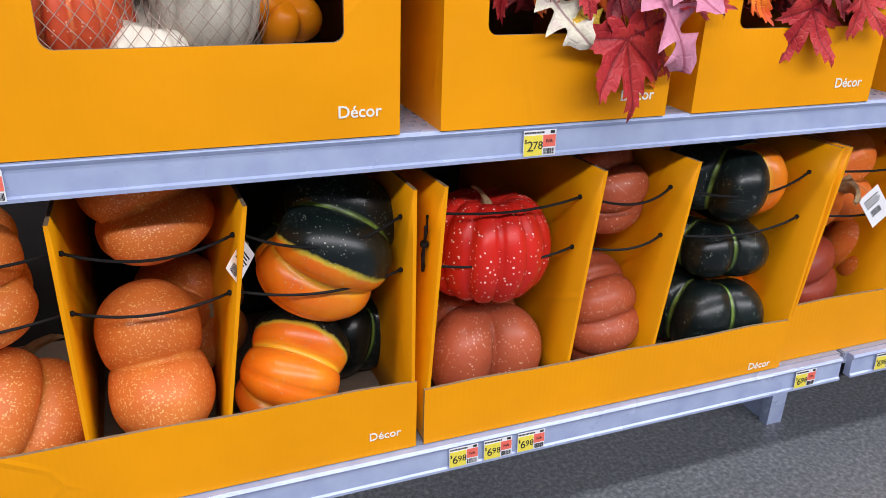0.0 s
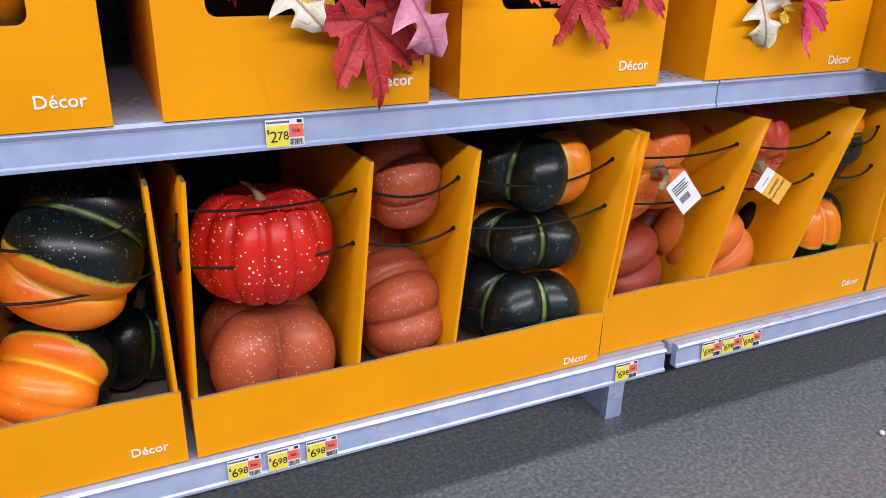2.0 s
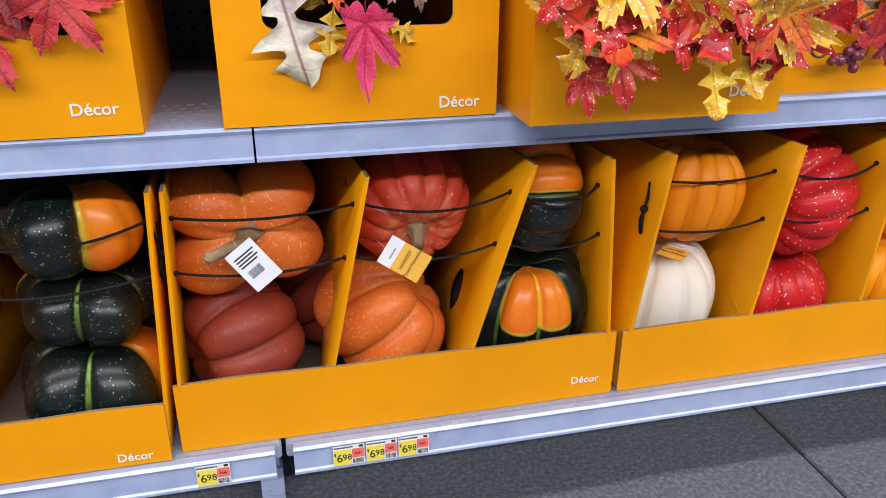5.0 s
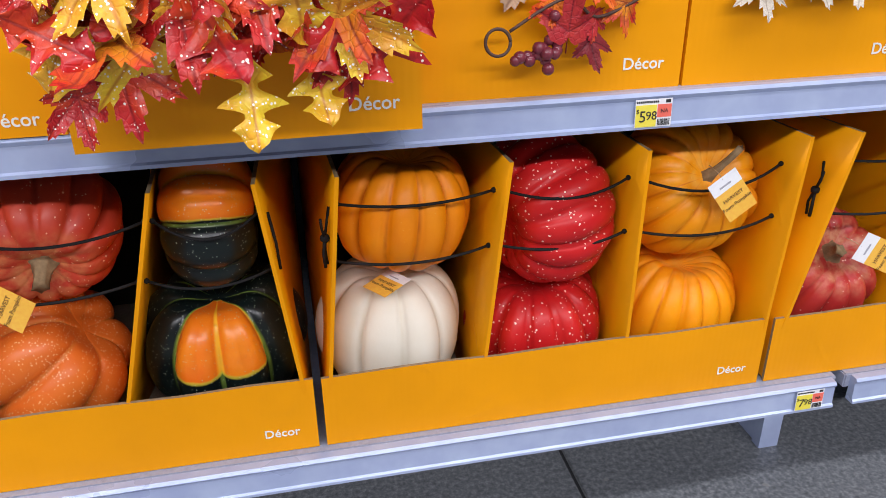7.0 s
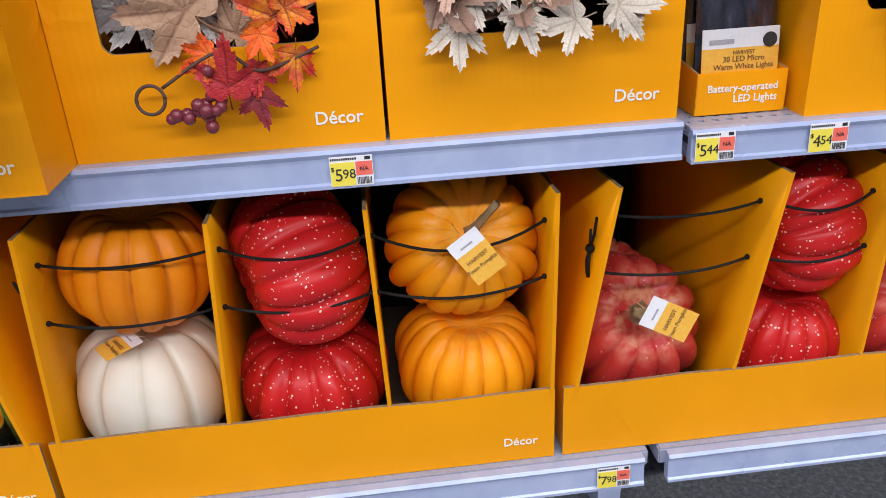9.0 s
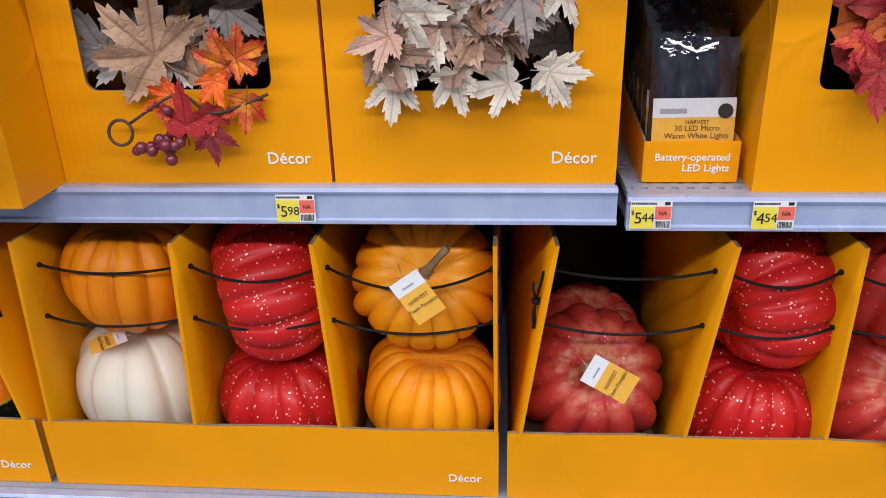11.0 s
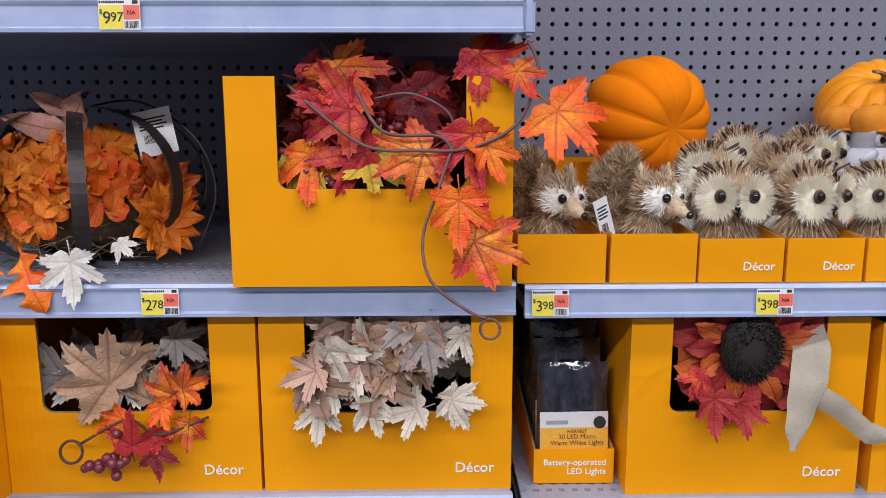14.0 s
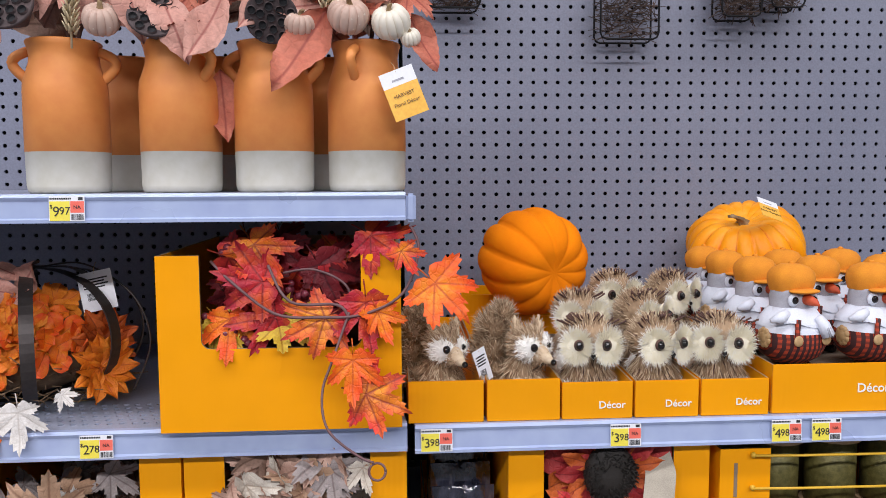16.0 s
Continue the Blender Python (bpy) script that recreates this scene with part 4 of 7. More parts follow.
def spray(parent, box, kinds, paints, n, size, seed, down=0.5, out=0.6, rest=-9.0):
    """n leaves tumbled through a box (x0, x1, y0, y1, z0, z1), mostly facing the aisle."""
    rnd = random.Random(seed)
    x0, x1, y0, y1, z0, z1 = box
    for i in range(n):
        p = Vector((rnd.uniform(x0, x1), rnd.uniform(y0, y1), rnd.uniform(z0, z1)))
        d = Vector((rnd.gauss(0, 0.8), rnd.uniform(-out, 0.15), rnd.gauss(-down, 0.6))).normalized()
        s = size * rnd.uniform(0.75, 1.2)
        f = Vector((rnd.gauss(0, 0.45), -1, rnd.gauss(0.25, 0.45)))
        low = min(p.z + d.z * s * 0.5, p.z - d.z * s * 0.5) - 0.3 * s
        if low < rest:
            p.z += rest - low
        leaf(parent, rnd.choice(kinds), rnd.choice(paints), p - d * s * 0.5, p + d * s * 0.5, f, None, rnd.randrange(5))


BERRY = mottled("berry_wine", (0.10, 0.012, 0.025), (0.20, 0.035, 0.05), 60, 0.25)
TWIG = mottled("twig_brown", (0.055, 0.028, 0.022), (0.10, 0.05, 0.035), 60, 0.7)
VINE = mottled("vine_plum", (0.10, 0.045, 0.05), (0.17, 0.09, 0.09), 40, 0.6)


def berries(parent, centre, n, r, spread, seed):
    rnd = random.Random(seed)
    for i in range(n):
        bm = bmesh.new()
        bmesh.ops.create_uvsphere(bm, u_segments=12, v_segments=8, radius=r * rnd.uniform(0.85, 1.1))
        p = Vector(centre) + Vector((rnd.gauss(0, spread), rnd.uniform(-0.3, 0.5) * spread, rnd.gauss(0, spread * 0.7)))
        ob = part("berry", bm, BERRY, parent, "", True)
        ob.location = p


def twig(parent, pts, r=0.002, mat=TWIG, name="stem"):
    bm = bmesh.new()
    P = [Vector(p) for p in pts]
    fine = []
    for i in range(len(P) - 1):
        a, b, c, d = P[max(i - 1, 0)], P[i], P[i + 1], P[min(i + 2, len(P) - 1)]
        for k in range(6):
            t = k / 6
            fine.append(0.5 * ((2 * b) + (c - a) * t + (2 * a - 5 * b + 4 * c - d) * t * t + (3 * b - a - 3 * c + d) * t ** 3))
    fine.append(P[-1])
    tube(bm, fine, r, 7)
    return part(name, bm, mat, parent)


def ring_hook(parent, c, r, wire=0.0018, mat=TWIG):
    bm = bmesh.new()
    pts = [Vector(c) + Vector((r * math.cos(a), 0.2 * r * math.sin(a), r * math.sin(a))) for a in [2 * math.pi * k / 24 for k in range(24)]]
    tube(bm, pts + pts[:1], wire, 6)
    part("ring", bm, mat, parent, "dark wire hanging ring")


# oak leaf garland, crimson and pink
g = thing("leaf_garland", "crimson and pink oak leaf garland hanging out of its carton", "garland", group="leaf garlands")
spray(g, (-0.68, -0.51, 0.03, 0.12, 0.72, 0.85), ("maple", "oak"), ("crimson", "wine", "crimson", "orange"), 18, 0.085, 1, rest=0.735)
leaf(g, "maple", "crimson", (-0.545, -0.020, 0.775), (-0.512, -0.030, 0.625), (0.1, -1, 0.15), None, 4, wide=0.85)
leaf(g, "oak", "pink", (-0.530, -0.03, 0.825), (-0.455, -0.052, 0.700), (0.2, -1, 0.2), None, 0)
leaf(g, "oak", "pink", (-0.500, -0.02, 0.850), (-0.440, -0.046, 0.755), (0.3, -1, 0.2), None, 3)
leaf(g, "oak", "pale", (-0.648, 0.0, 0.805), (-0.585, -0.020, 0.728), (-0.3, -1, 0.2), None, 1)
leaf(g, "oak", "mustard", (-0.61, -0.004, 0.775), (-0.555, -0.02, 0.735), (0, -1, 0.4), None, 2)
leaf(g, "maple", "crimson", (-0.475, -0.012, 0.80), (-0.40, -0.03, 0.765), (0.1, -1, 0.3), None, 1)
leaf(g, "maple", "crimson", (-0.50, -0.01, 0.775), (-0.475, -0.014, 0.685), (0.4, -1, 0.2), None, 2)
leaf(g, "maple", "wine", (-0.55, -0.006, 0.815), (-0.515, -0.014, 0.735), (-0.2, -1, 0.2), None, 3)
leaf(g, "oak", "orange", (-0.505, -0.008, 0.735), (-0.468, -0.012, 0.675), (0, -1, 0.2), None, 2)
leaf(g, "maple", "crimson", (-0.60, -0.012, 0.835), (-0.585, -0.018, 0.755), (0, -1, 0.2), None, 0)
twig(g, [(-0.62, 0.02, 0.80), (-0.58, -0.012, 0.742), (-0.54, -0.014, 0.70)], 0.0018)

g = thing("leaf_garland", "crimson maple leaf garland spilling over a carton edge", "garland", group="leaf garlands")
spray(g, (-0.34, -0.18, 0.03, 0.12, 0.73, 0.85), ("maple",), ("crimson", "wine", "ruby", "orange"), 16, 0.085, 2, rest=0.735)
leaf(g, "maple", "crimson", (-0.268, -0.004, 0.790), (-0.225, -0.018, 0.692), (-0.1, -1, 0.2), None, 2)
leaf(g, "maple", "crimson", (-0.19, -0.004, 0.80), (-0.135, -0.02, 0.725), (0.3, -1, 0.2), None, 0)
leaf(g, "maple", "orange", (-0.345, 0.012, 0.81), (-0.31, 0.004, 0.742), (0, -1, 0.2), None, 1)
leaf(g, "maple", "wine", (-0.23, -0.002, 0.83), (-0.21, -0.008, 0.745), (0, -1, 0.1), None, 3)

# mixed leaf garland
g = thing("leaf_garland", "pale, magenta and brown leaf garland in a carton", "garland", group="leaf garlands")
spray(g, (0.04, 0.21, 0.04, 0.13, 0.73, 0.84), ("maple", "oak"), ("mocha", "orange", "mocha", "mustard"), 14, 0.09, 3, rest=0.735)
leaf(g, "oak", "pale", (0.035, 0.01, 0.80), (0.060, -0.022, 0.690), (-0.2, -1, 0.2), 0.125, 0)
leaf(g, "maple", "magenta", (0.128, -0.004, 0.775), (0.121, -0.028, 0.664), (0.1, -1, 0.2), None, 1, wide=0.66)
leaf(g, "maple", "orange", (0.085, 0.012, 0.84), (0.10, -0.002, 0.757), (0, -1, 0.2), None, 0)
leaf(g, "oak", "mustard", (0.095, -0.002, 0.765), (0.085, -0.012, 0.712), (0, -1, 0.3), None, 1)
leaf(g, "oak", "mustard", (0.15, 0.0, 0.745), (0.185, -0.008, 0.728), (0, -1, 0.6), None, 2)
leaf(g, "maple", "mocha", (0.17, 0.012, 0.83), (0.20, 0.006, 0.745), (0.1, -1, 0.2), None, 4)

# glittered leaf garland, on the carton that stands proud of the shelf edge
g = thing("leaf_garland", "glittered red and yellow leaf garland draped over a carton", "garland", pose(-0.030, -0.042, 0.010), "leaf garlands")
spray(g, (0.335, 0.60, -0.115, -0.055, 0.725, 0.85), ("maple", "oak", "maple"), ("scarlet", "flame", "yellow", "scarlet", "yellow", "scarlet"), 62, 0.094, 4, 0.5, 0.5)
spray(g, (0.36, 0.56, -0.05, 0.05, 0.76, 0.85), ("maple",), ("scarlet", "ruby"), 10, 0.08, 41)
leaf(g, "oak", "yellow", (0.486, -0.105, 0.735), (0.488, -0.118, 0.670), (0, -1, 0.15), 0.086, 1, wide=0.9)
leaf(g, "maple", "scarlet", (0.575, -0.09, 0.818), (0.650, -0.100, 0.768), (0.15, -1, 0.2), None, 2)
leaf(g, "maple", "scarlet", (0.385, -0.09, 0.745), (0.40, -0.10, 0.658), (0, -1, 0.2), None, 0)
leaf(g, "oak", "yellow", (0.535, -0.088, 0.735), (0.545, -0.098, 0.660), (0.2, -1, 0.2), None, 3)
leaf(g, "maple", "scarlet", (0.565, -0.085, 0.745), (0.570, -0.092, 0.665), (0.2, -1, 0.2), None, 4)
leaf(g, "oak", "yellow", (0.365, -0.088, 0.765), (0.335, -0.10, 0.695), (-0.2, -1, 0.2), None, 0)
leaf(g, "maple", "scarlet", (0.355, -0.085, 0.79), (0.300, -0.092, 0.745), (-0.3, -1, 0.3), None, 1)
leaf(g, "maple", "scarlet", (0.44, -0.098, 0.80), (0.445, -0.115, 0.70), (0, -1, 0.4), None, 2)
leaf(g, "oak", "yellow", (0.51, -0.11, 0.82), (0.540, -0.125, 0.73), (0.2, -1, 0.3), 0.095, 2)
leaf(g, "maple", "scarlet", (0.355, -0.088, 0.71), (0.36, -0.095, 0.652), (0, -1, 0.2), None, 3)

# tan leaf garland with a berry pick
g = thing("leaf_garland", "tan, grey and white fabric leaves in a carton", "garland", group="leaf garlands")
spray(g, (0.68, 0.84, 0.06, 0.14, 0.72, 0.84), ("maple",), ("mocha", "grey", "grey", "mocha", "tan"), 14, 0.09, 5, rest=0.735)
leaf(g, "maple", "tan", (0.760, 0.020, 0.758), (0.672, 0.004, 0.838), (0.1, -1, 0.25), 0.088, 4)
leaf(g, "maple", "white", (0.70, 0.055, 0.790), (0.672, 0.045, 0.758), (0, -1, 0.3), 0.05, 1)
leaf(g, "maple", "white", (0.745, 0.052, 0.795), (0.735, 0.042, 0.757), (0, -1, 0.3), 0.055, 0)
leaf(g, "maple", "white", (0.775, 0.055, 0.785), (0.720, 0.045, 0.765), (0.2, -1, 0.3), 0.05, 2)
leaf(g, "maple", "tan", (0.77, 0.036, 0.735), (0.80, 0.030, 0.800), (0, -1, 0.2), None, 2)
leaf(g, "maple", "grey", (0.68, 0.05, 0.76), (0.655, 0.04, 0.81), (0, -1, 0.2), 0.06, 1)
g = thing("berry_pick", "red leaf and berry pick with a wire ring", "garland")
leaf(g, "maple", "flame", (0.825, 0.006, 0.752), (0.800, -0.002, 0.815), (0.1, -1, 0.2), 0.052, 4)
leaf(g, "maple", "flame", (0.815, 0.004, 0.77), (0.858, -0.006, 0.79), (0.2, -1, 0.2), 0.045, 1)
leaf(g, "ivy", "crimson", (0.768, -0.006, 0.692), (0.772, -0.014, 0.760), (0, -1, 0.1), 0.052, 4)
leaf(g, "ivy", "wine", (0.79, -0.002, 0.71), (0.80, -0.012, 0.675), (0.2, -1, 0.1), 0.035, 2)
leaf(g, "ivy", "ruby", (0.80, 0.0, 0.735), (0.79, -0.008, 0.69), (0.2, -1, 0.1), 0.035, 0)
leaf(g, "maple", "orange", (0.765, 0.006, 0.745), (0.722, -0.004, 0.722), (0, -1, 0.3), 0.035, 1)
leaf(g, "maple", "orange", (0.80, 0.004, 0.765), (0.81, -0.006, 0.735), (0, -1, 0.3), 0.032, 3)
leaf(g, "maple", "flame", (0.835, 0.006, 0.745), (0.828, -0.004, 0.695), (0.3, -1, 0.2), 0.035, 2)
berries(g, (0.752, -0.008, 0.692), 11, 0.0066, 0.013, 8)
berries(g, (0.730, -0.008, 0.684), 5, 0.0066, 0.008, 9)
twig(g, [(0.855, 0.01, 0.738), (0.80, -0.004, 0.722), (0.765, -0.006, 0.742), (0.708, -0.004, 0.712)], 0.0017)
ring_hook(g, (0.696, -0.005, 0.702), 0.013)

# ivory and blush garland
g = thing("leaf_garland", "ivory and blush fabric leaf garland crowding its carton", "garland", group="leaf garlands")
spray(g, (0.985, 1.155, 0.05, 0.14, 0.735, 0.85), ("maple",), ("blush", "mocha", "grey", "blush", "ivory"), 24, 0.085, 6, rest=0.725)
spray(g, (0.985, 1.15, 0.008, 0.03, 0.745, 0.85), ("maple", "ivy"), ("blush", "tan", "blush", "grey", "mocha", "ivory"), 26, 0.092, 61, rest=0.735)
leaf(g, "maple", "blush", (1.00, 0.012, 0.80), (0.940, -0.006, 0.782), (-0.1, -1, 0.2), None, 1)
leaf(g, "maple", "ivory", (0.99, 0.008, 0.765), (0.985, -0.008, 0.722), (-0.1, -1, 0.2), 0.045, 2)
leaf(g, "maple", "ivory", (1.01, 0.010, 0.785), (0.975, -0.004, 0.735), (-0.3, -1, 0.2), 0.04, 0)
leaf(g, "maple", "ivory", (1.045, 0.010, 0.770), (1.055, -0.002, 0.728), (0.1, -1, 0.2), 0.045, 3)
leaf(g, "maple", "ivory", (1.13, 0.010, 0.760), (1.185, -0.012, 0.755), (0.2, -1, 0.4), 0.045, 2)
leaf(g, "maple", "ivory", (1.12, 0.010, 0.750), (1.075, 0.0, 0.742), (0, -1, 0.6), 0.05, 1)
leaf(g, "maple", "ivory", (1.15, 0.010, 0.775), (1.145, 0.0, 0.728), (0.1, -1, 0.2), 0.04, 3)
leaf(g, "maple", "ivory", (1.155, 0.02, 0.85), (1.165, 0.006, 0.795), (0.4, -1, 0.1), 0.04, 2)
leaf(g, "maple", "grey", (1.11, 0.02, 0.855), (1.125, 0.004, 0.79), (0, -1, 0.2), 0.065, 4)

# maple vine with berries in the tall carton
g = thing("maple_vine", "red and orange maple leaf vine with wine berries", "garland")
spray(g, (0.965, 1.15, 0.06, 0.16, 1.00, 1.15), ("maple",), ("wine", "wine", "crimson", "ruby"), 26, 0.085, 7, rest=1.0)
spray(g, (1.005, 1.135, 0.015, 0.07, 1.04, 1.13), ("maple",), ("ruby", "flame", "crimson", "wine", "ruby"), 15, 0.090, 71, rest=1.015)
leaf(g, "maple", "flame", (1.005, 0.02, 1.165), (1.04, 0.0, 1.115), (0, -1, 0.3), 0.074, 1)
leaf(g, "maple", "ruby", (1.06, -0.005, 1.095), (0.985, -0.014, 1.105), (0, -1, 0.2), 0.081, 4)
leaf(g, "maple", "ruby", (1.07, 0.0, 1.055), (1.005, -0.01, 1.045), (0, -1, 0.2), 0.068, 0)
leaf(g, "maple", "flame", (1.135, -0.02, 1.065), (1.075, -0.032, 1.030), (0, -1, 0.3), 0.074, 4)
leaf(g, "maple", "orange", (0.99, 0.0, 1.07), (0.985, -0.012, 1.02), (0, -1, 0.2), 0.061, 2)
leaf(g, "maple", "mustard", (1.03, 0.005, 1.055), (1.075, -0.006, 1.032), (0, -1, 0.4), 0.068, 1)
leaf(g, "maple", "mustard", (0.96, 0.01, 1.06), (0.985, 0.0, 1.032), (0, -1, 0.3), 0.054, 0)
leaf(g, "maple", "ruby", (1.165, -0.022, 1.095), (1.168, -0.036, 1.020), (0.2, -1, 0.2), 0.068, 2)
leaf(g, "maple", "orange", (1.175, -0.024, 1.075), (1.195, -0.036, 1.025), (0.3, -1, 0.2), 0.049, 1)
leaf(g, "maple", "flame", (1.205, -0.024, 1.15), (1.240, -0.04, 1.095), (0.2, -1, 0.2), 0.041, 1)
leaf(g, "maple", "orange", (1.236, -0.028, 1.115), (1.292, -0.045, 1.062), (0.2, -1, 0.25), 0.080, 4)
leaf(g, "maple", "orange", (1.150, -0.055, 1.025), (1.150, -0.070, 0.955), (0.1, -1, 0.2), 0.061, 1)
leaf(g, "maple", "flame", (1.142, -0.060, 0.968), (1.200, -0.072, 0.952), (0.1, -1, 0.2), 0.074, 4)
leaf(g, "maple", "ruby", (1.155, 0.0, 1.17), (1.205, -0.018, 1.135), (0.2, -1, 0.3), 0.068, 0)
berries(g, (1.0, -0.002, 1.022), 9, 0.0062, 0.011, 12)
berries(g, (0.975, 0.004, 1.045), 8, 0.006, 0.012, 13)
berries(g, (1.07, 0.01, 1.09), 10, 0.0055, 0.014, 14)
berries(g, (0.985, 0.02, 1.135), 8, 0.0055, 0.012, 15)
twig(g, [(0.965, 0.0, 1.125), (0.995, -0.02, 1.10), (1.05, -0.03, 1.06), (1.11, -0.035, 1.055), (1.165, -0.032, 1.058), (1.215, -0.03, 1.085), (1.235, -0.028, 1.14), (1.225, -0.02, 1.17)], 0.0019, VINE, "vine")
twig(g, [(1.04, -0.01, 1.12), (1.07, -0.03, 1.075), (1.13, -0.03, 1.07), (1.145, -0.03, 1.05)], 0.002, VINE, "vine")
twig(g, [(1.145, -0.03, 1.06), (1.125, -0.05, 1.005), (1.112, -0.07, 0.965), (1.120, -0.09, 0.925), (1.155, -0.105, 0.898), (1.176, -0.112, 0.890)], 0.0017, VINE, "vine")
twig(g, [(1.06, -0.01, 1.11), (1.10, -0.02, 1.115), (1.14, -0.02, 1.095), (1.15, -0.02, 1.06)], 0.0016, VINE, "vine")
ring_hook(g, (1.180, -0.112, 0.879), 0.010, 0.0016, VINE)

# sunflower bow with a burlap ribbon
BURLAP = mottled("burlap", (0.35, 0.31, 0.245), (0.46, 0.41, 0.33), 30, 0.85, 0, 700, 0.9)
SEEDS = mottled("sunflower_seeds", (0.006, 0.005, 0.004), (0.022, 0.015, 0.010), 500, 0.6, 0, 800, 0.9)


def ribbon(bm, pts, width, face):
    P = [Vector(p) for p in pts]
    W = [Vector(w) * width / 2 for w in face]
    rows = []
    n = 8
    for i in range(len(P) - 1):
        for k in range(n):
            t = k / n
            e = t * t * (3 - 2 * t)
            rows.append((P[i].lerp(P[i + 1], t), W[i].lerp(W[i + 1], e)))
    rows.append((P[-1], W[-1]))
    vs = [[bm.verts.new(p + w * s + Vector((0, -0.003 * (1 - s * s), 0))) for s in (-1, -0.5, 0, 0.5, 1)] for p, w in rows]
    for a, b in zip(vs, vs[1:]):
        for k in range(4):
            bm.faces.new((a[k], a[k + 1], b[k + 1], b[k])).smooth = True


g = thing("sunflower_bow", "rust red sunflower with a dark centre and burlap ribbon", "artificial flower")
cx, cy, cz = 1.505, 0.035, 0.815
for ring_, (r0, r1, n, yy, pal) in enumerate(((0.03, 0.098, 15, 0.006, ("bloom", "bloom", "sun")), (0.026, 0.082, 15, -0.006, ("sun", "bloom")))):
    for i in range(n):
        a = 2 * math.pi * (i + 0.5 * ring_) / n
        d = Vector((math.cos(a), 0, math.sin(a)))
        c = Vector((cx, cy + yy, cz))
        leaf(g, "blade" if ring_ else "petal", pal[i % len(pal)], c + d * r0, c + d * r1 + Vector((0, -0.015, 0)), (0, -1, 0), r1 - r0, i, "petal")
bm = bmesh.new()
bmesh.ops.create_uvsphere(bm, u_segments=28, v_segments=14, radius=1.0, matrix=Matrix.Translation((cx, cy - 0.012, cz)) @ Matrix.Diagonal((0.038, 0.018, 0.042, 1)))
rnd = random.Random(5)
for i in range(420):
    a, q = rnd.uniform(0, 6.28), math.sqrt(rnd.uniform(0.12, 1))
    b0 = Vector((cx + 0.037 * q * math.cos(a), cy - 0.012 - 0.017 * math.sqrt(max(0, 1 - q * q)), cz + 0.041 * q * math.sin(a)))
    tube(bm, [b0, b0 + Vector((0.004 * q * math.cos(a), -0.006, 0.004 * q * math.sin(a)))], [0.0012, 0.0006], 3)
part("seed_head", bm, SEEDS, g, "dark brown bristly seed head")
leaf(g, "maple", "bloom", (1.46, 0.01, 0.775), (1.455, -0.012, 0.705), (0, -1, 0.2), 0.052, 1)
leaf(g, "maple", "ruby", (1.45, 0.014, 0.79), (1.425, -0.004, 0.765), (0, -1, 0.2), 0.035, 2)
leaf(g, "maple", "bloom", (1.49, 0.012, 0.765), (1.495, -0.008, 0.715), (0, -1, 0.2), 0.045, 0)
bm = bmesh.new()
ribbon(bm, [(1.580, 0.04, 0.850), (1.574, 0.010, 0.815), (1.566, -0.004, 0.775), (1.556, -0.010, 0.735), (1.549, -0.014, 0.700)], 0.044, [(0.5, -0.6, 0.1), (0.9, -0.3, 0.1), (1, -0.1, 0.25), (0.8, 0.1, 0.2), (0.2, 0, 0.05)])
part("ribbon_tail", bm, BURLAP, g, "grey burlap ribbon tail")
bm = bmesh.new()
ribbon(bm, [(1.575, 0.0, 0.765), (1.60, -0.012, 0.752), (1.635, -0.018, 0.722), (1.680, -0.022, 0.715)], 0.026, [(0.4, 0, 1), (0.3, -0.4, 1), (0.2, 0, 1), (0.05, 0, 0.12)])
part("ribbon_tail", bm, BURLAP, g, "grey burlap ribbon tail")


# ---- pieces on the upper shelf of the middle bay ----
JUG_A = mottled("jug_orange", (0.68, 0.235, 0.055), (0.74, 0.275, 0.07), 6, 0.6, 0, 40, 0.05)
JUG_B = mottled("jug_cream", (0.60, 0.58, 0.49), (0.64, 0.62, 0.53), 6, 0.6, 0, 40, 0.05)


def jug(x, y, turn, z=1.214):
    j = thing("floral_jug", "matt orange milk-can jug with a cream dipped base", "jug", pose(x, y, z, 0, 0, turn), "floral jugs")
    prof = [(0.0, 0.0), (0.048, 0.0), (0.0515, 0.003), (0.053, 0.010), (0.0535, 0.055), (0.0538, 0.0552), (0.0535, 0.135), (0.0525, 0.148), (0.0475, 0.162), (0.0445, 0.172), (0.0435, 0.182), (0.0455, 0.193), (0.048, 0.200), (0.0465, 0.202), (0.042, 0.198), (0.039, 0.18), (0.0, 0.17)]
    bm = bmesh.new()
    seg = 48
    rings = [[bm.verts.new((r * math.cos(2 * math.pi * k / seg), r * math.sin(2 * math.pi * k / seg), h)) for k in range(seg)] if r > 0 else [bm.verts.new((0, 0, h))] for r, h in prof]
    for i, (a, b) in enumerate(zip(rings, rings[1:])):
        for k in range(seg):
            k2 = (k + 1) % seg
            q = (a[0], b[k2], b[k]) if len(a) == 1 else (a[k], a[k2], b[0]) if len(b) == 1 else (a[k], a[k2], b[k2], b[k])
            f = bm.faces.new(q)
            f.material_index, f.smooth = (1 if i < 4 else 0), True
    bmesh.ops.recalc_face_normals(bm, faces=bm.faces)
    part("body", bm, (JUG_A, JUG_B), j)
    for s in (-1, 1):
        bm = bmesh.new()
        pts = [(s * (0.044 + 0.022 * math.sin(math.pi * k / 10)), 0, 0.190 - 0.042 * k / 10 + 0.005 * math.sin(math.pi * k / 10)) for k in range(11)]
        tube(bm, pts, 0.0068, 10)
        part("handle", bm, JUG_A, j, "looped clay handle", True)
    return j


